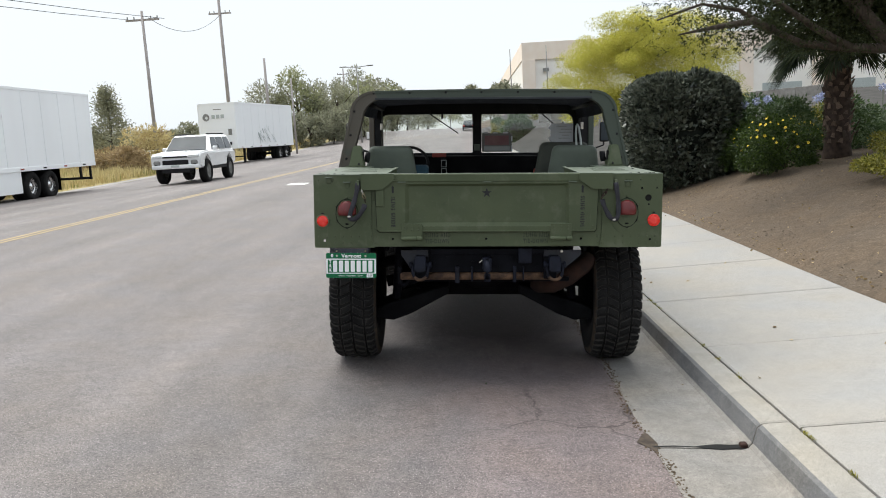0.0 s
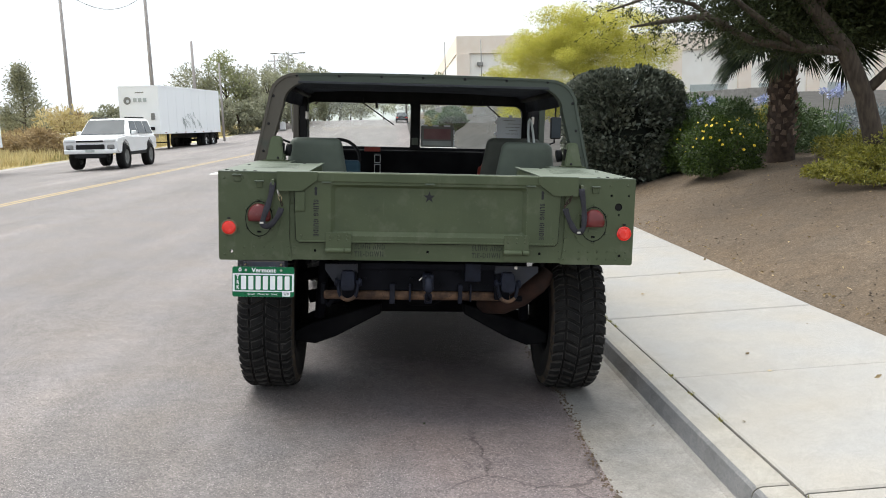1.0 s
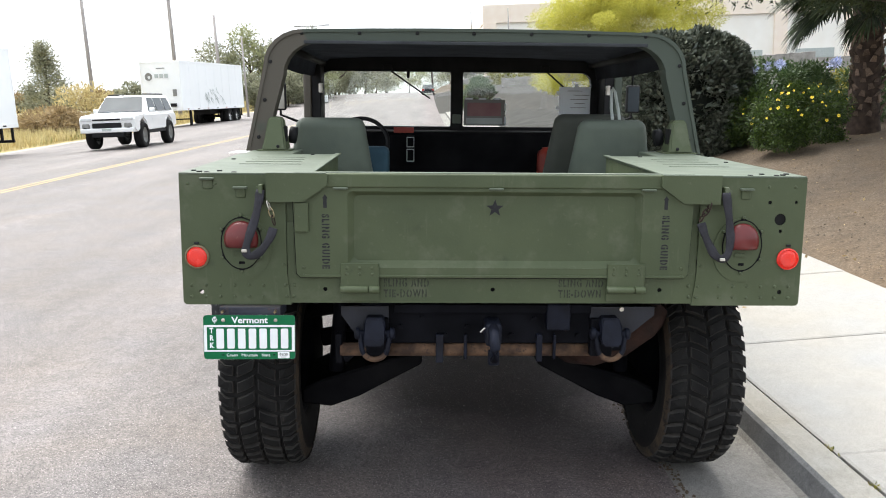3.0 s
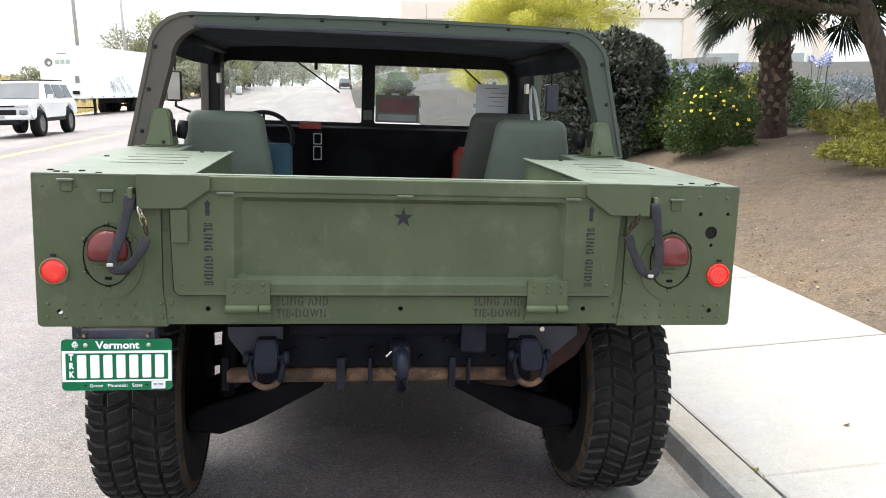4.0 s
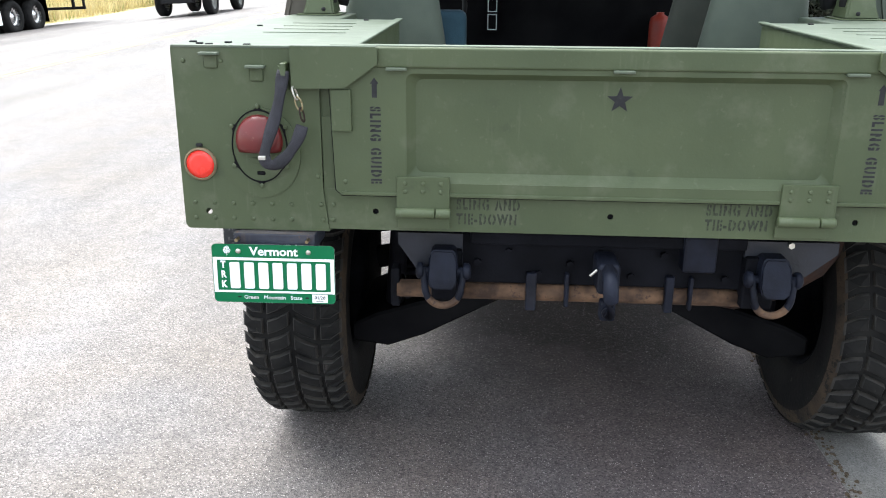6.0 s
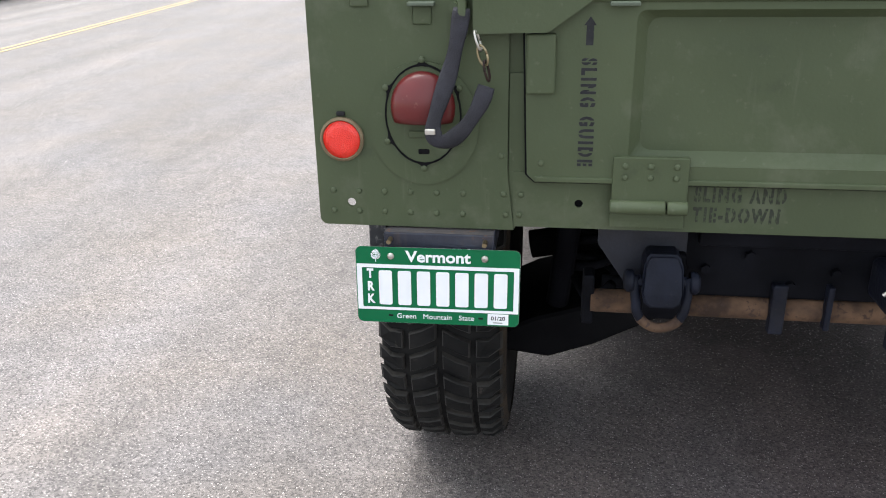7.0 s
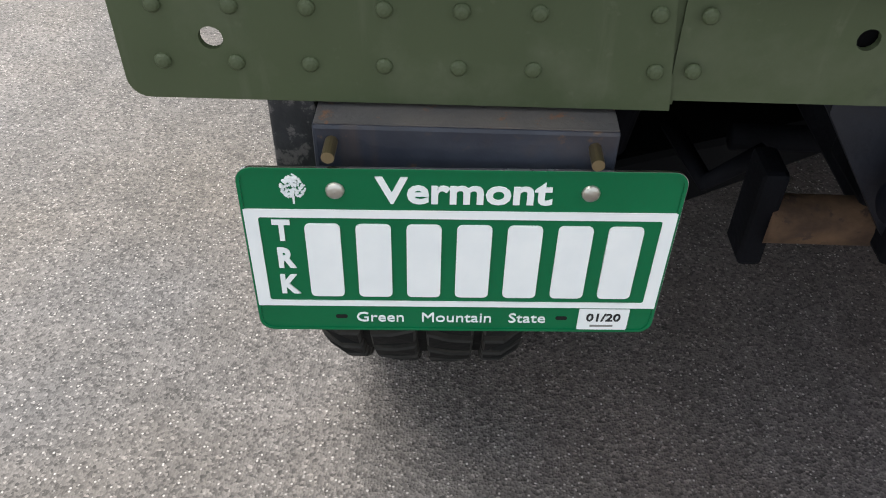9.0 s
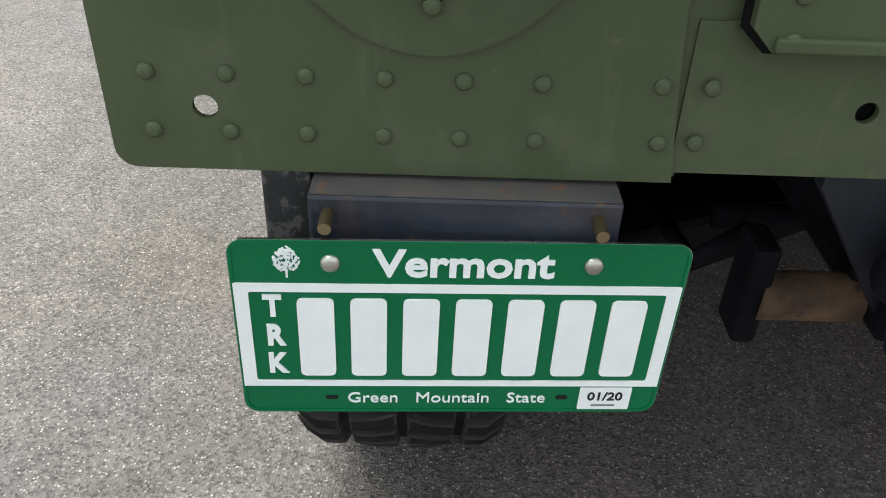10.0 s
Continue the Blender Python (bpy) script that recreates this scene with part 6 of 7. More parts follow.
# fan palm
def fan_palm(x, y, trunk_h, r0, r1):
    palm = empty("fan_palm", Matrix.Translation(on_land(x, y, 0.05)))
    tagged(palm, "fan palm with a shaggy brown trunk and dark green fronds", "palm tree")
    ring = [(r0 * 1.15, 0), (r0, 0.25), (r0 * 0.94, 0.6), (r1, trunk_h), (r1 * 0.5, trunk_h + 0.15), (0.001, trunk_h + 0.2)]
    part("trunk", lathe(ring, 18), M_PALM_BARK, palm, "", True)
    bm = box(-0.5, 0.5, -0.5, 0.5, 0, 1)
    for v in bm.verts:
        if v.co.z > 0.5:
            v.co.x *= 0.55
            v.co.y = v.co.y * 0.5 - 0.9
    stub = None
    rng = random.Random(4)
    for row in range(int(trunk_h / 0.095)):
        z = 0.28 + 0.095 * row
        r = np.interp(z, [0.25, trunk_h], [r0, r1])
        for k in range(7):
            a = 2 * math.pi * (k + 0.5 * (row % 2)) / 7 + rng.uniform(-0.12, 0.12)
            m = Matrix.Translation((r * math.cos(a), r * math.sin(a), z)) @ pose(0, 0, 0, rng.uniform(-26, 20), rng.uniform(-24, 24), math.degrees(a) + 90 + rng.uniform(-20, 20)) @ Matrix.Diagonal((0.080 * rng.uniform(0.6, 1.25), 0.035, 0.085 * rng.uniform(0.6, 1.35), 1))
            if stub is None:
                stub = part("leaf_stub", bm, M_PALM_STUB, palm, "cut leaf base")
                stub.matrix_basis = m
            else:
                twin(stub, m, palm)
    # fronds
    for k in range(66):
        a = k * 2.39996 + 0.3
        lift = rng.uniform(0, 75) if k < 38 else rng.uniform(-36, 2)
        stem = rng.uniform(0.70, 1.05)
        size = rng.uniform(0.52, 0.68)
        d = Vector((math.cos(a) * math.cos(radians(lift)), math.sin(a) * math.cos(radians(lift)), math.sin(radians(lift))))
        base = Vector((0, 0, trunk_h + 0.05 + 0.2 * (lift + 40) / 110))
        hub = base + d * stem - Vector((0, 0, 0.08))
        side = d.cross(Vector((0, 0, 1))).normalized()
        nrm = side.cross(d).normalized()
        bm = bmesh.new()
        hang, roll = radians(rng.uniform(4, 30)), radians(rng.uniform(-60, 60))
        d, nrm = d * math.cos(hang) - nrm * math.sin(hang), nrm * math.cos(hang) + d * math.sin(hang)
        side, nrm = side * math.cos(roll) + nrm * math.sin(roll), nrm * math.cos(roll) - side * math.sin(roll)
        pipe([base, base.lerp(hub, 0.55) + Vector((0, 0, 0.04)), hub], [0.018, 0.012, 0.008], 5, bm)
        for q in range(30):
            f = radians(-96 + 192 * q / 29 + rng.uniform(-2, 2))
            ray_d = (d * math.cos(f) + side * math.sin(f)).normalized()
            ln = size * (0.72 + 0.28 * math.cos(f)) * rng.uniform(0.9, 1.05)
            w = 0.036 * ln
            cross = (side * math.cos(f) - d * math.sin(f))
            sag = Vector((0, 0, -0.08 * ln))
            v = [hub, hub + ray_d * ln * 0.60 + cross * w, hub + ray_d * ln * 0.60 + nrm * 0.006, hub + ray_d * ln * 0.60 - cross * w, hub + ray_d * ln + sag * rng.uniform(0.5, 1.3)]
            v = [bm.verts.new(t) for t in v]
            for tri in ((0, 1, 2), (0, 2, 3), (1, 4, 2), (2, 4, 3)):
                bm.faces.new([v[t] for t in tri])
        part("frond", bm, L_PALM, palm)
    return palm


fan_palm(6.2, 9.55, 2.25, 0.21, 0.19)

# tree with a leaning dark trunk and drooping fine twigs
tree = empty("shade_tree", Matrix.Translation((-0.28, -4.5, 1.55)) @ Matrix.Scale(0.93, 4) @ Matrix.Translation((0, 4.167, -1.55)))
tagged(tree, "leaning dark-barked tree with long branches and fine leaves", "tree")
g = land(6.95, 7.5)
part("trunk", pipe([(7.02, 7.45, g - 0.5), (6.90, 7.5, 1.1), (6.70, 7.5, 1.8), (6.38, 7.5, 2.45), (5.95, 7.5, 2.95), (5.5, 7.5, 3.45), (5.2, 7.4, 3.9)], [0.17, 0.14, 0.125, 0.12, 0.10, 0.08, 0.05], 12), M_BARK, tree, "", True)
limbs = [
    [(6.40, 7.5, 2.42), (5.75, 7.45, 2.46), (5.05, 7.4, 2.56), (4.62, 7.35, 2.76), (4.15, 7.3, 3.05), (3.6, 7.2, 3.15), (2.95, 7.1, 2.95)],
    [(5.75, 7.45, 2.46), (5.2, 7.3, 2.75), (4.6, 7.2, 3.15), (4.0, 7.1, 3.5)],
    [(6.7, 7.5, 1.85), (7.3, 7.3, 2.5), (7.8, 7.2, 3.2), (8.1, 7.0, 3.9)],
    [(5.95, 7.5, 2.95), (6.3, 7.6, 3.5), (6.5, 7.7, 4.2)],
    [(4.62, 7.35, 2.76), (4.3, 7.2, 2.88), (3.7, 7.0, 2.80), (3.2, 6.9, 2.72)],
    [(5.5, 7.5, 3.45), (4.9, 7.6, 3.7), (4.2, 7.5, 3.75), (3.4, 7.5, 3.6)],
]
for limb in limbs:
    part("limb", pipe(limb, [0.075 - 0.065 * i / (len(limb) - 1) for i in range(len(limb))], 8), M_BARK, tree, "", True)
rng = np.random.default_rng(31)
pts, out = [], []
for limb in limbs:
    for i in range(1, len(limb)):
        a, b = np.array(limb[i - 1]), np.array(limb[i])
        for _ in range(40):
            c = a + (b - a) * rng.random() + rng.normal(0, 0.16, 3)
            d = rng.normal(0, 1, 3)
            d[2] = -abs(d[2]) * 0.5 if rng.random() < 0.6 else d[2]
            d /= np.linalg.norm(d)
            ln = rng.uniform(0.2, 0.55)
            for q in range(16):
                pts.append(c + d * ln * q / 16 + rng.normal(0, 0.015, 3))
                out.append(d)
pts, out = np.array(pts), np.array(out)
keep = pts[:, 2] > 2.35
leaves("crown", pts[keep], out[keep], 0.055, 0.014, L_TREE, tree, 32, droop=0.25, spread=0.6)
p2, o2 = clumped(rng, 60000, (6.9, 8.2, 3.62), (2.5, 1.6, 1.10), 90, 0.28, 0.25)
p3, o3 = clumped(rng, 42000, (6.5, 7.9, 3.52), (1.7, 0.9, 0.46), 70, 0.26, 0.2)
p4, o4 = clumped(rng, 26000, (7.9, 8.5, 3.02), (1.4, 0.8, 0.40), 50, 0.26, 0.2)
leaves("upper_crown", np.concatenate([p2, p3, p4]), np.concatenate([o2, o3, o4]), 0.075, 0.028, L_TREE, tree, 33)

# yellow-green feathery tree behind the hedge
palo = empty("feathery_tree", Matrix.Translation(on_land(6.5, 24.0, 0.05)))
tagged(palo, "feathery tree with yellow-green foliage behind the clipped shrub", "tree")
part("trunk", pipe([(0, 0, 0), (0.1, 0, 0.9), (-0.1, 0.1, 1.8), (-0.3, 0.1, 2.8)], [0.16, 0.13, 0.10, 0.05], 10), M_BARK, palo, "", True)
for a in (0.4, 1.7, 2.9, 4.1, 5.4):
    part("limb", pipe([(0, 0, 1.0), (0.8 * math.cos(a), 0.8 * math.sin(a), 1.8), (1.9 * math.cos(a), 1.6 * math.sin(a), 2.8)], [0.08, 0.05, 0.015], 7), M_BARK, palo, "", True)
rng = np.random.default_rng(41)
p1, o1 = clumped(rng, 130000, (-0.42, 0, 2.75), (3.15, 2.3, 1.85), 180, 0.18, 0.25, 0.5)
p2, o2 = clumped(rng, 44000, (-0.1, 0, 4.15), (2.3, 1.4, 1.0), 90, 0.20, 0.2)
leaves("crown", np.concatenate([p1, p2]), np.concatenate([o1, o2]), 0.085, 0.017, L_PALO, palo, 42, droop=0.45)

# ground cover and garden shrubs
for i, (x, y, rx, ry, rz) in enumerate(((5.55, 5.7, 0.70, 0.55, 0.18), (6.35, 6.2, 0.8, 0.7, 0.26), (6.95, 7.6, 0.9, 0.7, 0.22), (7.6, 8.9, 1.0, 0.8, 0.26), (5.95, 4.6, 0.6, 0.5, 0.13), (8.3, 7.0, 0.9, 0.8, 0.22))):
    bush("ground_cover", x, y, (rx, ry, rz), 11000, 0.045, 0.020, L_COVER, "sprawling yellow-green ground cover on the bare bank", 50 + i, 46, 0.30, 0.42, "ground cover")
for i, (x, y, rx, ry, rz, mat) in enumerate(((5.7, 11.6, 0.75, 0.6, 0.62, L_SHADE_GREEN), (6.5, 11.4, 0.55, 0.5, 0.48, L_COVER), (5.1, 11.7, 0.6, 0.5, 0.55, L_SHADE_GREEN), (4.95, 10.9, 0.55, 0.45, 0.62, L_SHADE_GREEN), (5.75, 10.5, 0.5, 0.45, 0.55, L_SHADE_GREEN), (6.95, 10.9, 0.6, 0.5, 0.5, L_SHADE_GREEN), (7.9, 12.2, 0.8, 0.6, 0.36, L_SHADE_GREEN))):
    bush("garden_shrub", x, y, (rx, ry, rz), 5200, 0.075, 0.028, mat, "leafy green garden shrub behind the palm", 70 + i, 40, 0.30, 0.55, "shrub")


bush("lavender_bush", 9.6, 13.2, (0.75, 0.6, 0.42), 6000, 0.07, 0.02, L_GREY, "rounded blue-grey shrub before the pale building", 88, 40, 0.30, 0.55, "shrub")


def lily(x, y, h, seed):
    """A clump of strap leaves with round blue flower heads."""
    b = empty("blue_lily", Matrix.Translation(on_land(x, y)))
    tagged(b, "strap-leaved plant with pale blue flower heads", "flower plant", "blue lilies")
    r = np.random.default_rng(seed)
    k = 60
    leaves("leaf_clump", np.stack([r.normal(0, 0.08, k), r.normal(0, 0.08, k), np.zeros(k)], 1), np.stack([r.normal(0, 0.6, k), r.normal(0, 0.6, k), np.full(k, 1.2)], 1), 0.55, 0.035, L_SHADE_GREEN, b, seed, spread=0.2)
    for j in range(3):
        dx, dy = r.normal(0, 0.14, 2)
        top = Vector((dx, dy, h * r.uniform(0.88, 1.08)))
        st = part("flower_stalk", pipe([(0, 0, 0), top * 0.6, top], 0.006, 5), L_SHADE_GREEN, b)
        d = r.normal(0, 1, (70, 3))
        d /= np.linalg.norm(d, axis=1)[:, None]
        leaves("flower_head", np.array(top) + 0.025 * d, d, 0.065, 0.02, M_BLUE_PETAL, st, seed + j, spread=0.15)


for i, (x, y, h) in enumerate(((5.15, 11.0, 1.15), (5.55, 11.0, 1.08), (7.75, 11.2, 1.1), (8.2, 11.6, 1.15), (6.9, 11.9, 1.0))):
    lily(x, y, h, 90 + i)

# ---- vehicles across the road ----


def road_wheel(r, w, parent, m, rim_mat, name="wheel", hub=0.55):
    wv = part(name, lathe([(r * hub, -w / 2), (r * 0.92, -w / 2), (r, -w * 0.36), (r, w * 0.36), (r * 0.92, w / 2), (r * hub, w / 2), (r * hub, -w / 2)], 28, pose(0, 0, 0, 0, 90, 0)), M_TYRE, parent, "", True)
    wv.matrix_basis = m
    part("rim", lathe([(0.001, w * 0.30), (r * 0.18, w * 0.30), (r * 0.22, w * 0.15), (r * 0.45, w * 0.12), (r * hub, w * 0.42), (r * hub, -w * 0.4)], 24, pose(0, 0, 0, 0, 90, 0)), rim_mat, wv, "", True)
    return wv


def box_trailer(x, y, length, turn, logo):
    """A white box semi-trailer, nose towards -y; its origin on the ground at the nose."""
    t = empty("box_trailer", Matrix.Translation((x, deep(y), land(x, deep(y)))) @ pose(0, 0, 0, 0, 0, turn))
    tagged(t, "long white box trailer parked on the far road edge" if not logo else "white box trailer with faded markings parked on its landing legs", "trailer")
    back = 0.0 if logo else 2.2  # how far the axles are slid forward
    W, Z0, Z1 = 2.6, 1.10, 4.06 if logo else 3.90
    body = part("box_body", box(-W / 2, W / 2, 0, length, Z0, Z1, 0.04, 2), M_TRAILER, t, "white panelled box body")
    part("roof_rail", box(-W / 2 - 0.015, W / 2 + 0.015, -0.01, length + 0.01, Z1 - 0.09, Z1 + 0.012, 0.01), M_TRAILER, body)
    part("floor_rail", box(-W / 2 - 0.02, W / 2 + 0.02, -0.01, length + 0.01, Z0 - 0.05, Z0 + 0.10, 0.01), M_TRAILER, body)
    k = int(length / 1.22)
    for i in range(k + 1):
        yy = min(length - 0.03, 0.03 + i * length / k)
        for s in (-1, 1):
            part("panel_seam", box(s * W / 2 - 0.012, s * W / 2 + 0.012, yy - 0.025, yy + 0.025, Z0 + 0.10, Z1 - 0.09), M_TRAILER, body)
    for s in (-1, 1):
        part("nose_post", box(s * (W / 2 - 0.03) - 0.05, s * (W / 2 - 0.03) + 0.05, -0.025, 0.06, Z0, Z1, 0.015), M_TRAILER, body)
    for i in range(int(length / 1.5)):
        part("marker_patch", box(W / 2 + 0.016, W / 2 + 0.026, 0.6 + 1.5 * i, 0.82 + 1.5 * i, Z0 + 0.0, Z0 + 0.05), M_BLACK if i % 2 else M_RED, body)
    for s in (-1, 1):
        leg = part("landing_leg", box(s * 0.85 - 0.07, s * 0.85 + 0.07, 1.9, 2.04, 0.10, Z0 - 0.04, 0.01), M_BLACK, t)
        part("leg_foot", box(s * 0.85 - 0.14, s * 0.85 + 0.14, 1.84, 2.10, 0.0, 0.10, 0.01), M_BLACK, leg)
    part("leg_brace", box(-0.85, 0.85, 1.94, 2.0, 0.45, 0.53, 0.005), M_BLACK, t)
    part("slider_frame", box(-0.6, 0.6, length - 4.4 - back, length - 0.4 - back, 0.70, Z0 - 0.04, 0.01), M_BLACK, t)
    for yy in (length - 1.35 - back, length - 2.60 - back):
        part("axle", rod((-1.1, yy, 0.51), (1.1, yy, 0.51), 0.06), M_BLACK, t)
        for s in (-1, 1):
            road_wheel(0.51, 0.30, t, pose(s * 1.12, yy, 0.51, 0, 0, 0 if s > 0 else 180), M_CHROME)
            road_wheel(0.51, 0.26, t, pose(s * 0.80, yy, 0.51, 0, 0, 0 if s > 0 else 180), M_BLACK, "inner_wheel")
            part("mud_flap", box(s * 1.0 - 0.28, s * 1.0 + 0.28, length - 0.72 - back, length - 0.70 - back, 0.25, Z0 - 0.05), M_BLACK, t)
    if not logo:
        part("side_skirt", box(W / 2 - 0.03, W / 2 - 0.01, 3.2, length - 3.35 - back, 0.32, Z0 - 0.05, 0.005), M_TRAILER, t, "white side skirt")
    guard = part("underride_guard", box(-1.15, 1.15, length - 0.12, length - 0.02, 0.50, 0.60, 0.01), M_BLACK, t)
    for s in (-1, 1):
        part("guard_post", box(s * 0.7 - 0.04, s * 0.7 + 0.04, length - 0.12, length - 0.03, 0.58, Z0 - 0.03), M_BLACK, guard)
        part("guard_end", box(s * 1.10 - 0.04, s * 1.10 + 0.04, length - 0.11, length - 0.04, 0.58, Z0 - 0.03), M_BLACK, guard)
    if logo:
        part("nose_logo", sheet(arc(-0.75, 3.15, 0.24, n=24), -0.032, -0.026, [arc(-0.72, 3.12, 0.10, n=16)]), M_SIGN_GREY, body, "plain dark round emblem")
        for i in range(3):
            part("nose_bar", box(-0.35 + 0.32 * i, -0.12 + 0.32 * i, -0.032, -0.026, 3.06, 3.30), M_SIGN_PALE, body, "pale lettering bar")
        part("nose_bar", box(-0.2, 0.35, -0.032, -0.026, 3.62, 3.67), M_SIGN_GREY, body)
        part("nose_panel", box(0.75, 1.0, -0.05, -0.02, 1.95, 2.35, 0.01), M_SIGN_GREY, body)
        part("nose_socket", box(0.55, 0.95, -0.10, -0.02, 1.30, 1.50, 0.02), M_BLACK, body)
        rr = random.Random(7)
        for i in range(15):
            a = rr.uniform(3.4, 6.4)
            z = 1.75 + rr.uniform(-0.25, 0.55)
            pts = [(W / 2 + 0.028, a + 0.22 * math.cos(2.2 * q + i), z + 0.22 * math.sin(1.7 * q + i)) for q in range(5)]
            part("scrawl", pipe(pts, 0.010, 4), M_SIGN_PALE, body, "faded grey scrawl")
    return t


box_trailer(-16.6, 13.2, 15.2, 0.0, False)
box_trailer(-16.45, 50.0, 10.0, -9.0, True)


def suv(x, y):
    """A white sport utility vehicle facing -y."""
    c = empty("suv", Matrix.Translation((x, deep(y), land(x, deep(y)) + 0.10)))
    tagged(c, "white sport utility vehicle with dark glass and black tyres", "car")
    L, W = 4.8, 1.90
    side = [(0.05, 0.62), (0.02, 0.95), (0.12, 1.08), (1.25, 1.16), (1.30, 1.10), (4.70, 1.10), (4.78, 0.95), (4.78, 0.60), (4.40, 0.50), (4.28, 0.50), (4.16, 0.80), (3.86, 0.95), (3.56, 0.80), (3.44, 0.50), (1.38, 0.48), (1.26, 0.80), (0.96, 0.95), (0.66, 0.80), (0.54, 0.50), (0.20, 0.50)]
    turn = Matrix(((0, 1, 0, 0), (1, 0, 0, 0), (0, 0, 1, 0), (0, 0, 0, 1)))
    bm = sheet(side, -W / 2, W / 2, m=turn)
    bmesh.ops.bevel(bm, geom=[e for e in bm.edges if e.calc_face_angle(0) > 0.6 and abs(e.verts[0].co.x - e.verts[1].co.x) < 0.01], offset=0.05, segments=3, affect="EDGES")
    body = part("body", bm, M_WHITE, c, "", True)
    for p in body.data.polygons:
        p.use_smooth = False
    bm = bmesh.new()
    lo = [(-0.90, 1.28, 1.10), (0.90, 1.28, 1.10), (0.90, 4.70, 1.10), (-0.90, 4.70, 1.10)]
    hi = [(-0.70, 2.00, 1.76), (0.70, 2.00, 1.76), (0.72, 4.45, 1.76), (-0.72, 4.45, 1.76)]
    v = [bm.verts.new(q) for q in lo + hi]
    for i in range(4):
        bm.faces.new((v[i], v[(i + 1) % 4], v[4 + (i + 1) % 4], v[4 + i]))
    bm.faces.new(v[4:])
    bmesh.ops.recalc_face_normals(bm, faces=bm.faces)
    bmesh.ops.bevel(bm, geom=bm.edges[:], offset=0.05, segments=3, affect="EDGES")
    part("cabin", bm, M_WHITE, c, "", True)

    def glazed(corners, name):
        n = (Vector(corners[1]) - Vector(corners[0])).cross(Vector(corners[2]) - Vector(corners[0])).normalized() * 0.012
        bm = bmesh.new()
        a = [bm.verts.new(Vector(q) + n) for q in corners]
        b = [bm.verts.new(Vector(q) - n) for q in corners]
        bm.faces.new(a)
        bm.faces.new(b[::-1])
        for i in range(4):
            bm.faces.new((a[i], b[i], b[(i + 1) % 4], a[(i + 1) % 4]))
        bmesh.ops.recalc_face_normals(bm, faces=bm.faces)
        part(name, bm, M_WINDOW, c, "dark tinted glass")

    glazed([(-0.80, 1.34, 1.18), (0.80, 1.34, 1.18), (0.66, 1.90, 1.70), (-0.66, 1.90, 1.70)], "windscreen")
    for s in (-1, 1):
        for y0, y1, yt0, yt1 in ((1.75, 2.62, 2.08, 2.62), (2.72, 3.60, 2.72, 3.55), (3.70, 4.48, 3.66, 4.30)):
            glazed([(s * 0.895, y0, 1.18), (s * 0.895, y1, 1.18), (s * 0.745, yt1, 1.66), (s * 0.745, yt0, 1.66)], "side_window")
        part("wing_mirror", box(s * 1.02 - 0.09, s * 1.02 + 0.09, 1.72, 1.84, 1.16, 1.30, 0.03), M_WHITE, c)
        part("headlight", box(s * 0.70 - 0.20, s * 0.70 + 0.20, 0.0, 0.14, 0.90, 1.02, 0.03), M_LAMP, c, "clear headlight")
        part("fog_lamp", rod((s * 0.74, -0.01, 0.62), (s * 0.74, 0.08, 0.62), 0.07), M_BLACK, c)
        part("roof_bar", rod((s * 0.62, 2.1, 1.80), (s * 0.62, 4.3, 1.80), 0.025), M_BLACK, c)
        part("rocker", box(s * 0.88 - 0.06, s * 0.88 + 0.06, 1.35, 3.45, 0.40, 0.52, 0.02), M_BLACK, c)
        for yy in (0.96, 3.86):
            road_wheel(0.455, 0.29, c, pose(s * 0.84, yy, 0.355, 0, 0, 0 if s > 0 else 180), M_SIGN_GREY, "wheel", 0.62)
    part("grille", box(-0.48, 0.48, -0.01, 0.08, 0.915, 0.975, 0.015), M_BLACK, c)
    part("bonnet_scoop", box(-0.30, 0.30, 0.55, 1.05, 1.08, 1.165, 0.03), M_WHITE, c)
    for s in (-1, 1):
        part("fog_pocket", box(s * 0.72 - 0.13, s * 0.72 + 0.13, -0.012, 0.08, 0.64, 0.82, 0.05), M_SIGN_GREY, c)
        part("mirror_glass", box(s * 1.02 - 0.07, s * 1.02 + 0.07, 1.838, 1.846, 1.18, 1.28), M_BLACK, c)
    part("lower_grille", box(-0.50, 0.50, -0.015, 0.08, 0.655, 0.83, 0.03), M_BLACK, c, "black lower grille")
    part("bumper", box(-0.92, 0.92, -0.03, 0.20, 0.50, 0.66, 0.04), M_WHITE, c)
    part("skid_plate", box(-0.55, 0.55, 0.0, 0.3, 0.34, 0.50, 0.03), M_BLACK, c)
    part("number_bar", box(-0.16, 0.16, -0.045, -0.03, 0.56, 0.64), M_SIGN_PALE, c)
    return c


suv(-11.2, 26.6)


def small_car(x, y, mat, label):
    c = empty("parked_car", Matrix.Translation((x, deep(y), land(x, deep(y)))))
    tagged(c, label, "car")
    part("body", box(-0.88, 0.88, 0, 4.4, 0.35, 0.95, 0.14, 3), mat, c, "", True)
    bm = box(-0.80, 0.80, 1.0, 3.9, 0.92, 1.45, 0.05, 2)
    for v in bm.verts:
        if v.co.z > 1.2:
            v.co.x *= 0.82
            v.co.y = 2.45 + (v.co.y - 2.45) * 0.72
    part("cabin", bm, M_WINDOW, c, "dark glass cabin")
    part("roof", box(-0.62, 0.62, 1.5, 3.4, 1.44, 1.49, 0.02), mat, c)
    for s in (-1, 1):
        part("tail_light", box(s * 0.68 - 0.14, s * 0.68 + 0.14, -0.02, 0.06, 0.68, 0.80, 0.02), M_REFLECTOR, c)
        for yy in (0.85, 3.5):
            road_wheel(0.33, 0.22, c, pose(s * 0.80, yy, 0.33, 0, 0, 0 if s > 0 else 180), M_CHROME)


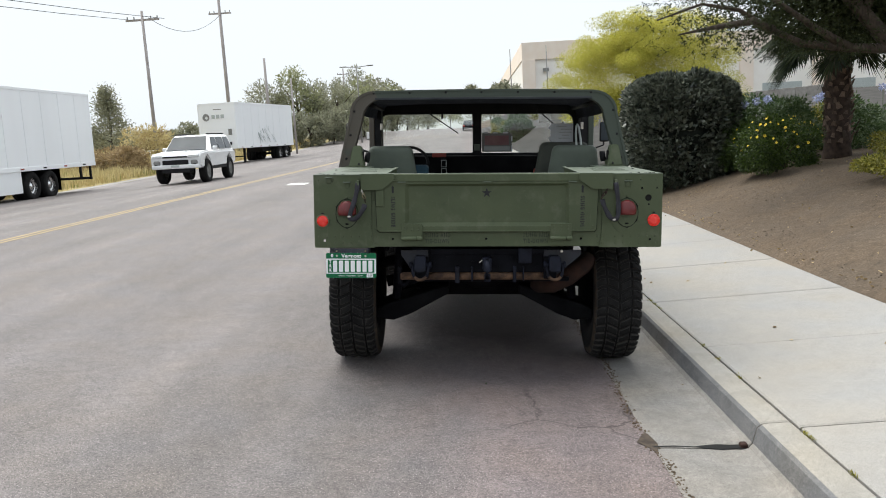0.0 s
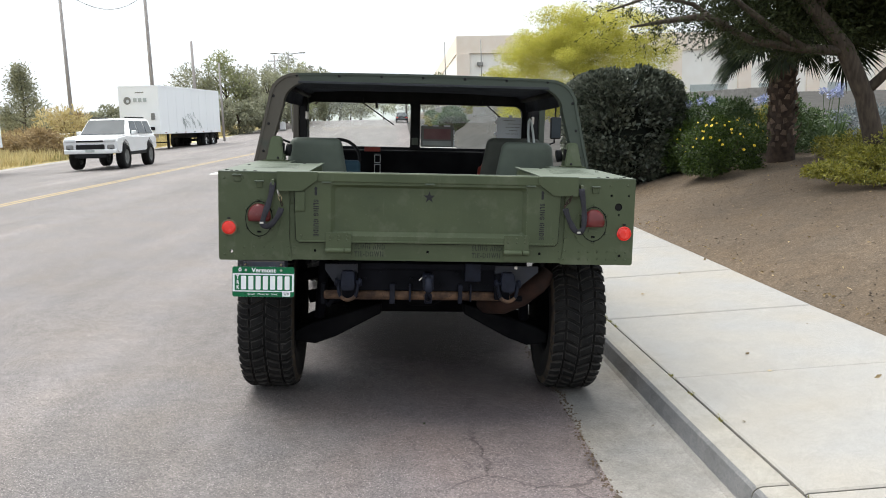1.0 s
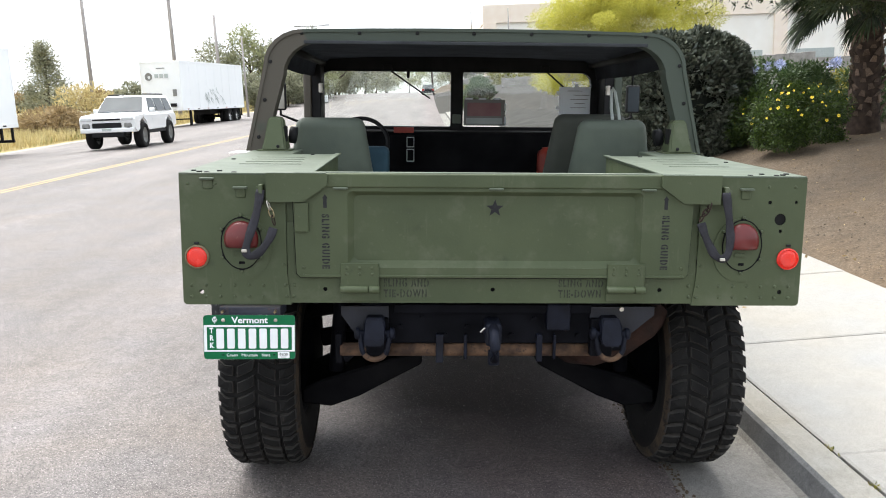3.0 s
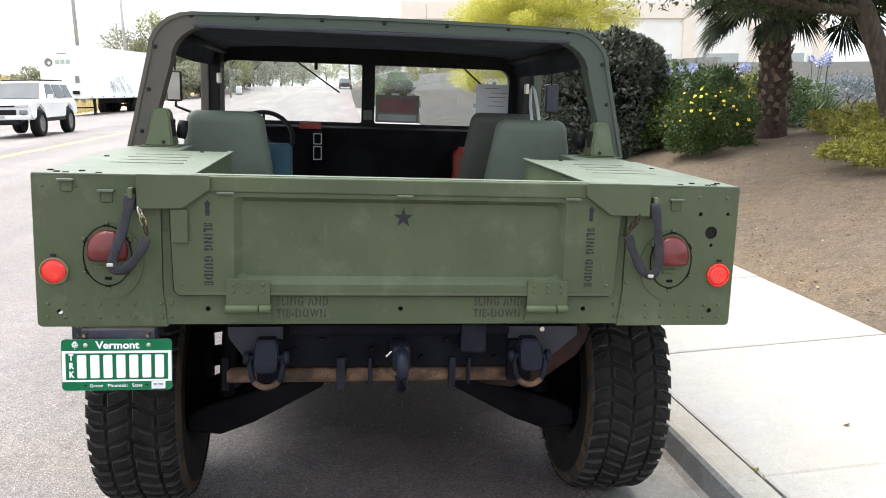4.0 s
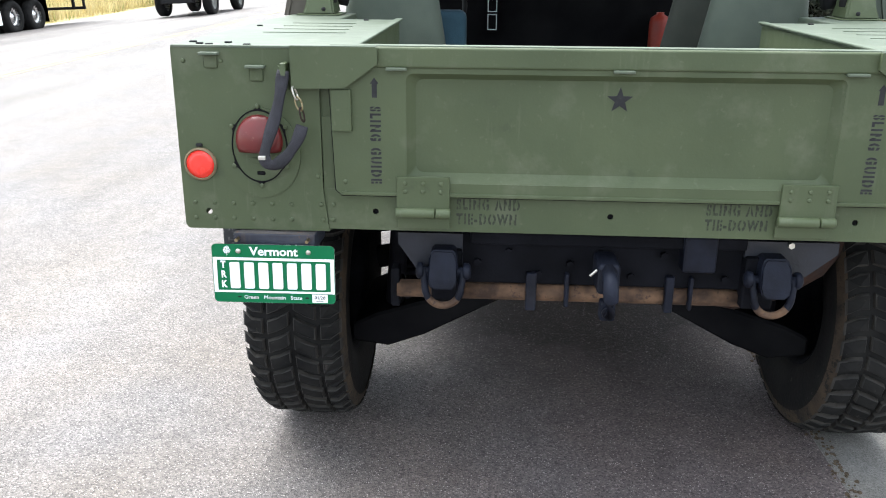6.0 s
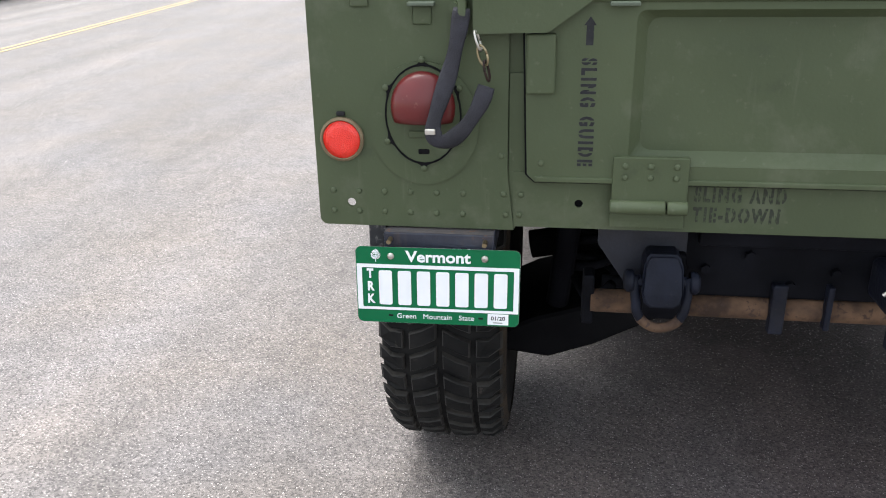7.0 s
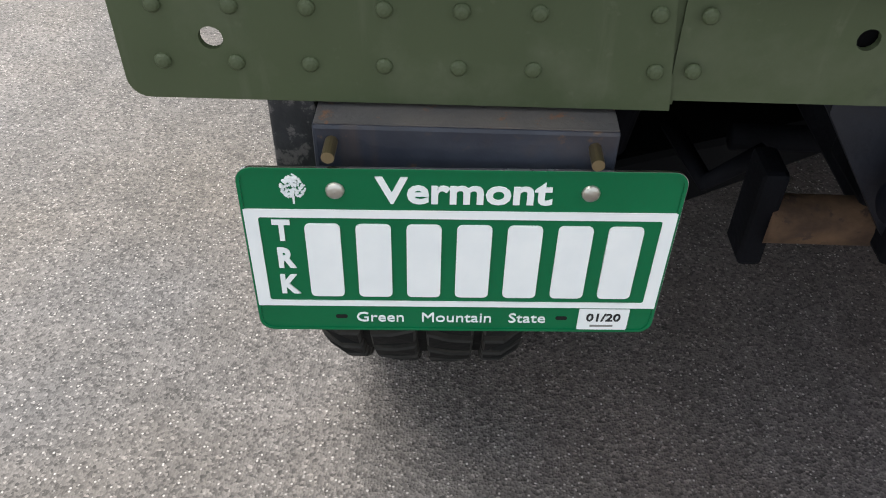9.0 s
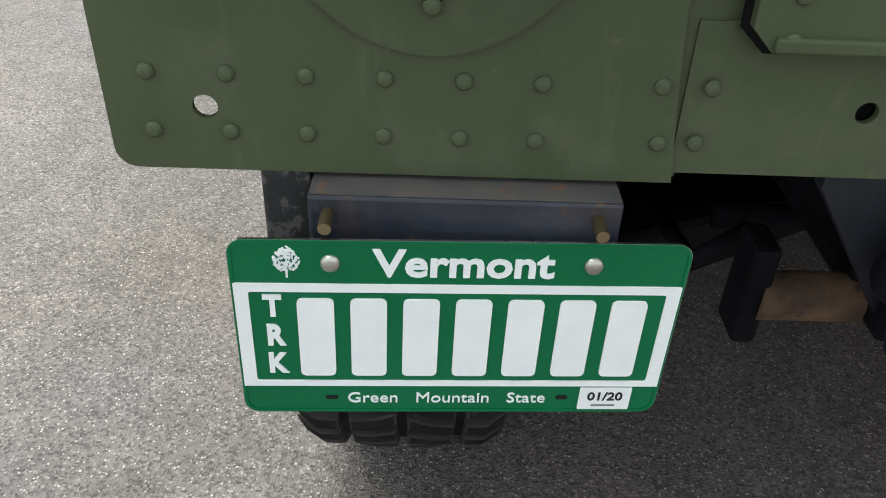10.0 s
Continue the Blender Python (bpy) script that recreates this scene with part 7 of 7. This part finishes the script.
small_car(0.10, 118, M_FRAME, "dark blue car parked far along the kerb")

# ---- poles ----


def pole(x, y, h, arms, label, r=0.15, mat=None, lamp=False):
    p = empty("street_lamp" if lamp else "utility_pole", Matrix.Translation(on_land(x, y, 0.3)) @ pose(0, 0, 0, 0, -0.7, 0))
    tagged(p, label, "street lamp" if lamp else "utility pole", "" if lamp else "utility poles")
    part("shaft", rod((0, 0, 0), (0, 0, h), r, r * 0.62, 12), mat or M_POLE, p, "", True)
    for z, w in arms:
        a = part("crossarm", box(-w, w, -0.05, 0.05, h - z - 0.06, h - z + 0.06), mat or M_POLE, p)
        for e in (-0.9, -0.5, 0.5, 0.9):
            part("insulator", rod((w * e, 0, h - z + 0.05), (w * e, 0, h - z + 0.22), 0.04, n=8), M_SIGN_GREY, a)
    if lamp:
        for s in (-1, 1):
            ar = part("lamp_arm", rod((0, 0, h - 0.1), (s * 1.3, 0, h), 0.04), M_SIGN_GREY, p)
            part("lamp_head", box(s * 1.5 - 0.35, s * 1.5 + 0.35, -0.12, 0.12, h - 0.05, h + 0.06, 0.03), M_SIGN_GREY, ar)
    return p


pole(-19.85, 48.0, 10.2, ((0.55, 1.05),), "tall weathered wooden utility pole with one crossarm", 0.13)
pole(-19.2, 63.0, 14.5, ((2.6, 0.9),), "tall weathered wooden utility pole behind the trailer", 0.17)
pole(-20.0, 80.0, 9.6, (), "pale wooden pole among the trees", 0.19)
pole(-14.6, 66.0, 6.6, (), "thin wooden pole at the road edge", 0.10)
pole(-11.8, 88.0, 8.6, (), "twin-armed street lamp above the trees", 0.09, M_SIGN_GREY, True)
pole(-17.6, 118.0, 10.0, ((0.8, 0.9),), "distant utility pole among the trees", 0.15)
pole(-16.9, 160.0, 11.0, ((0.8, 0.9),), "distant utility pole among the trees", 0.15)
for a, b, za, zb in (((-20.6, 48.0), (-33, -20), 9.5, 9.0), ((-18.6, 48.0), (-31, -20), 9.5, 9.0), ((-19.2, 63.0), (-19.6, 48.0), 11.9, 9.6)):
    pts = [Vector((a[0], deep(a[1]), za)).lerp(Vector((b[0], deep(b[1]), zb)), q / 10) - Vector((0, 0, 1.1 * 4 * (q / 10) * (1 - q / 10))) for q in range(11)]
    tagged(obj("power_cable", pipe(pts, 0.016, 5), M_BLACK), "thin black overhead cable between the poles", "cable", "cables")

# ---- field, brush and trees ----
rng = np.random.default_rng(61)


def grass_patch(name, x0, x1, y0, y1, n, h, mat, label, seed):
    r = np.random.default_rng(seed)
    x, y = r.uniform(x0, x1, n), r.uniform(y0, y1, n)
    lump = np.array([noise.noise((a * 0.35, b * 0.35, seed)) for a, b in zip(x, y)])
    keep = lump > -0.15
    x, y, lump = x[keep], y[keep], lump[keep]
    z = np.array([land(a, b) for a, b in zip(x, y)])
    k = len(x)
    ob = leaves(name, np.stack([x, y, z - 0.03], 1), np.tile((0, 0, 1.6), (k, 1)), h, 0.05, mat, None, seed, spread=0.35)
    tagged(ob, label, "grass", kind="stuff")


grass_patch("dry_grass", -40, -17.7, 22, 64, 60000, 0.62, L_DRY, "tall dry yellow grass on the field", 62)
grass_patch("green_grass", -34, -17.6, 20, 42, 9000, 0.42, L_GREEN_GRASS, "greener grass along the field edge", 63)
grass_patch("far_grass", -60, -18, 60, 110, 16000, 0.8, L_DRY, "dry grass farther along the field", 64)
for i, (x, y, rx, rz, mat, word) in enumerate(((-21.2, 44, 1.8, 0.8, L_BROWN, "rust-brown dry brush in the field"), (-24, 47, 2.6, 0.8, L_DRY, "tall tawny brush in the field"), (-19.6, 42, 1.4, 0.8, L_BROWN, "rust-brown dry brush in the field"), (-20.0, 46.5, 1.7, 1.5, L_DRY, "tall tawny brush in the field"), (-27, 46, 2.2, 0.6, L_DRY, "tall tawny brush in the field"), (-31, 50, 2.6, 1.1, L_DRY, "tall tawny brush in the field"))):
    bush("dry_brush", x, y, (rx, rx * 0.8, rz), 2600, 0.26, 0.08, mat, word, 110 + i, 30, 0.34, 0.5, "brush", spread=0.5)


def tree_at(x, y, h, w, mat, label, seed, n=5000, leaf=0.42, low=0.28, clumps=34):
    t = empty("tree", Matrix.Translation(on_land(x, y, 0.2)))
    tagged(t, label, "tree")
    r = np.random.default_rng(seed)
    part("trunk", pipe([(0, 0, 0), (0.15, 0, h * 0.3), (-0.1, 0.1, h * 0.6), (0.1, 0, h * 0.85)], [0.05 * h * 0.6, 0.04 * h * 0.6, 0.025 * h * 0.6, 0.03], 8), M_BARK, t, "", True)
    for a in range(5):
        q = a * 1.3 + seed
        part("limb", pipe([(0, 0, h * (0.3 + 0.06 * a)), (w * 0.25 * math.cos(q), w * 0.25 * math.sin(q), h * (0.45 + 0.07 * a)), (w * 0.45 * math.cos(q), w * 0.45 * math.sin(q), h * (0.58 + 0.07 * a))], [0.1, 0.06, 0.02], 6), M_BARK, t, "", True)
    p, o = clumped(r, n, (0, 0, h * (low + 1) / 2), (w / 2, w / 2, h * (1 - low) / 2), clumps, 0.27, 0.35)
    leaves("crown", p, o, leaf, leaf * 0.42, mat, t, seed)
    return t


# open-crowned conifer at the field's back
cf = empty("conifer", Matrix.Translation(on_land(-31.8, 69, 0.2)))
tagged(cf, "sparse open-crowned conifer behind the dry field", "tree")
part("trunk", pipe([(0, 0, 0), (0.1, 0, 3.0), (0, 0, 6.9)], [0.16, 0.10, 0.02], 8), M_BARK, cf, "", True)
pts, out = [], []
for k in range(125):
    z = 1.3 + 5.7 * rng.random()
    a, reach = rng.uniform(0, 6.28), 3.0 * (1 - (z - 1.2) / 6.6) ** 1.1 * rng.uniform(0.45, 1.0)
    c = np.array((reach * math.cos(a), reach * math.sin(a), z + 0.25 * reach))
    if k < 30:
        part("limb", pipe([(0, 0, z - 0.1), tuple(c)], [0.04, 0.012], 5), M_BARK, cf)
    for _ in range(55):
        pts.append(c * rng.uniform(0.82, 1.0) + rng.normal(0, 0.26, 3))
        out.append((math.cos(a), math.sin(a), 0.5))
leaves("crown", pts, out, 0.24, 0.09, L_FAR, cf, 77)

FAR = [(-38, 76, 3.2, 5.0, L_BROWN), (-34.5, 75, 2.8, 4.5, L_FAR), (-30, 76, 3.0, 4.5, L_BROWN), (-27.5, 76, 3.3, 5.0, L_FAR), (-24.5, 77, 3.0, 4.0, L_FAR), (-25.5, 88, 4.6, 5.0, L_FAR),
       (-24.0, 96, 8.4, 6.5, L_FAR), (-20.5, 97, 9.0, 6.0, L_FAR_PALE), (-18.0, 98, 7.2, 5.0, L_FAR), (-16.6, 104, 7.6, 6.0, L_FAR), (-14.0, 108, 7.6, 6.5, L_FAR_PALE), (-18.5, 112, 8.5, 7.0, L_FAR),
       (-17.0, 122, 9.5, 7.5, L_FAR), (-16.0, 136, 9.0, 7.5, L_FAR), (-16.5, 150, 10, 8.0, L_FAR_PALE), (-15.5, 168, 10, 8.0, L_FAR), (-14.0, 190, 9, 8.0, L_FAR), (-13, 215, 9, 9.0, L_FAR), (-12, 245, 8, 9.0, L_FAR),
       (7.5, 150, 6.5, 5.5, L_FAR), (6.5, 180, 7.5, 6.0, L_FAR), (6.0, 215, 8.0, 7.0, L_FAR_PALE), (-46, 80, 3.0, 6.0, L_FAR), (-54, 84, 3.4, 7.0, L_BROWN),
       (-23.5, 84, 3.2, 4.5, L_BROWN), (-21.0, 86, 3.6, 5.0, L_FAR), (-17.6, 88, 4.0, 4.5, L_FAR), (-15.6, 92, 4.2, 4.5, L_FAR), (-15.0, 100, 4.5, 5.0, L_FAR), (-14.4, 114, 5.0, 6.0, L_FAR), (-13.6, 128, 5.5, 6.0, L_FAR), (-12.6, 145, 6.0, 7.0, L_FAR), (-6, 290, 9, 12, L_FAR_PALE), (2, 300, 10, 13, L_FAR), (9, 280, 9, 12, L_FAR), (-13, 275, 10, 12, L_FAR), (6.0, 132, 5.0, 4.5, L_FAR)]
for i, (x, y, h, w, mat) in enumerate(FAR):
    tree_at(x, y, h, w, mat, "green tree far along the road, paled for haze" if mat != L_BROWN else "brown-leaved low tree behind the field", 130 + i, 4200 if y < 130 else 2200, 0.34 if y < 130 else 0.6, 0.08 if mat != L_FAR_PALE else 0.2)
# slim palm top over the road
pl = empty("far_palm", Matrix.Translation(on_land(1.2, 175, 0)))
tagged(pl, "tall slim palm far along the road", "palm tree")
part("trunk", rod((0, 0, 0), (0, 0, 7.6), 0.22, 0.16, 8), M_BARK, pl, "", True)
d = rng.normal(0, 1, (900, 3))
d /= np.linalg.norm(d, axis=1)[:, None]
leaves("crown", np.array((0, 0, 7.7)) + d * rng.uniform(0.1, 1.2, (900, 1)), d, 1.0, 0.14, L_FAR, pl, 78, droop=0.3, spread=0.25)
# white fence strip and small far shapes behind the field
fence = empty("far_fence", Matrix.Translation((-35, deep(73), land(-35, deep(73)))))
tagged(fence, "low white rail fence behind the dry field", "fence")
for i in range(9):
    part("fence_post", box(-6 + 2.2 * i, -5.9 + 2.2 * i, 0, 0.1, 0, 1.0), M_WALL, fence)
for z in (0.55, 0.9):
    part("fence_rail", box(-6, 11.7, 0.0, 0.06, z, z + 0.13), M_WALL, fence)
for i, (x, y) in enumerate(((-13.4, 92), (-11.9, 96))):
    s = empty("roadside_cabinet", Matrix.Translation(on_land(x, y)))
    tagged(s, "small white roadside cabinet beneath the trees", "cabinet", "roadside cabinets")
    part("cabinet_body", box(-0.3, 0.3, -0.25, 0.25, 0.15, 0.95, 0.04), M_WHITE, s)
    part("plinth", box(-0.35, 0.35, -0.3, 0.3, 0, 0.15, 0.02), M_SIGN_GREY, s)

# ---- warehouse, drive and wall beyond the bank ----
drive = strip("drive", [3.10, 5, 7, 10, 14, 20, 30], [25.2, 29, 34, 38.8, 43.6, 48.5, 53.3, 58.2], M_DRIVE, 0.02)
tagged(drive, "grey sloping drive beside the road", "drive", kind="structure")
apron = strip("drive_apron", [3.10, 4.0, 5.0, 5.6], [15.5, 17, 19, 21, 23, 25.2], M_DRIVE, 0.02)
tagged(apron, "grey drive apron behind the clipped shrub", "drive", kind="structure")
wl_ = empty("block_wall", Matrix.Translation((0, deep(62), 0)))
tagged(wl_, "low grey block wall behind the drive", "wall", kind="structure")
for i in range(24):
    zb = land(6.0 + i, deep(62))
    part("wall_panel", box(5.6 + i, 6.59 + i, 0, 0.25, zb - 0.2, zb + 0.62, 0.02), M_BLOCK, wl_)
bm = box(-1.1, 1.1, -0.7, 0.7, 0, 1.3, 0.3, 3)
hb = empty("far_hedge", Matrix.Translation((3.95, deep(62), land(3.95, deep(62)) + 0.2)))
tagged(hb, "square clipped green hedge beyond the drive", "hedge")
k = 5000
q = rng.uniform(-1, 1, (k, 3))
ax = rng.integers(0, 3, k)
q[np.arange(k), ax] = np.sign(q[np.arange(k), ax])
leaves("crown", q * (1.2, 0.8, 0.70) * (1 - 0.22 * (np.abs(q[:, [0]]) > 0.7) * (q[:, [2]] > 0.3)) + (0, 0, 0.70), q, 0.2, 0.09, L_SHADE_GREEN, hb, 79)
part("inner_wood", bm, M_BARK, hb)
for i, (x, y) in enumerate(((2.55, 70), (5.4, 71), (3.6, 78), (2.6, 92), (2.8, 104), (7.4, 66))):
    bush("roadside_bush", x + 1.2, y, (1.1, 1.1, 0.8), 1800, 0.22, 0.09, (L_SHADE_GREEN, L_COVER)[i % 2], "rounded green bush along the far walk", 180 + i, 24, 0.34, 0.5)

wh = empty("warehouse", Matrix.Translation((10.5, deep(150), 0)) @ pose(0, 0, 0, 0, 0, -0.3))
tagged(wh, "large pale stucco warehouse with pink-beige bands", "building")
BW, BD, ZB, ZT = 78.0, 160.0, 1.0, 16.9
part("wall", box(0, BW, 0.5, BD, ZB, ZT), M_WALL, wh)
part("roof_band", box(-0.15, BW + 0.15, 0.0, 0.5, ZT - 3.0, ZT + 0.1, 0.02), M_WALL_PINK, wh, "pink-beige band under the roofline")
part("side_band", box(-0.15, 0.2, 0.5, BD, ZT - 3.0, ZT + 0.1, 0.02), M_WALL_PINK, wh)
for i in range(7):
    x = 13.0 * i
    part("pilaster", box(x - 0.15, x + 2.2, -0.1, 0.5, ZB, ZT - 3.0, 0.02), M_WALL_PINK, wh, "pink-beige pilaster")
    if i < 6:
        for j, z in enumerate((5.2,)):
            wv = part("window", box(x + 4.0, x + 11.0, 0.40, 0.52, z, z + 2.4), M_SIGN_PALE, wh, "pale window strip")
            part("window_frame", box(x + 3.8, x + 11.2, 0.30, 0.50, z - 0.25, z), M_WALL_PINK, wv)
part("wall_light", box(3.6, 4.6, -0.35, 0.5, ZT - 5.2, ZT - 4.6, 0.05), M_SIGN_GREY, wh)
for i in range(2):
    pole(6.6 + 5.2 * i, 118, 9.5, (), "thin grey post before the warehouse", 0.09, M_SIGN_GREY)

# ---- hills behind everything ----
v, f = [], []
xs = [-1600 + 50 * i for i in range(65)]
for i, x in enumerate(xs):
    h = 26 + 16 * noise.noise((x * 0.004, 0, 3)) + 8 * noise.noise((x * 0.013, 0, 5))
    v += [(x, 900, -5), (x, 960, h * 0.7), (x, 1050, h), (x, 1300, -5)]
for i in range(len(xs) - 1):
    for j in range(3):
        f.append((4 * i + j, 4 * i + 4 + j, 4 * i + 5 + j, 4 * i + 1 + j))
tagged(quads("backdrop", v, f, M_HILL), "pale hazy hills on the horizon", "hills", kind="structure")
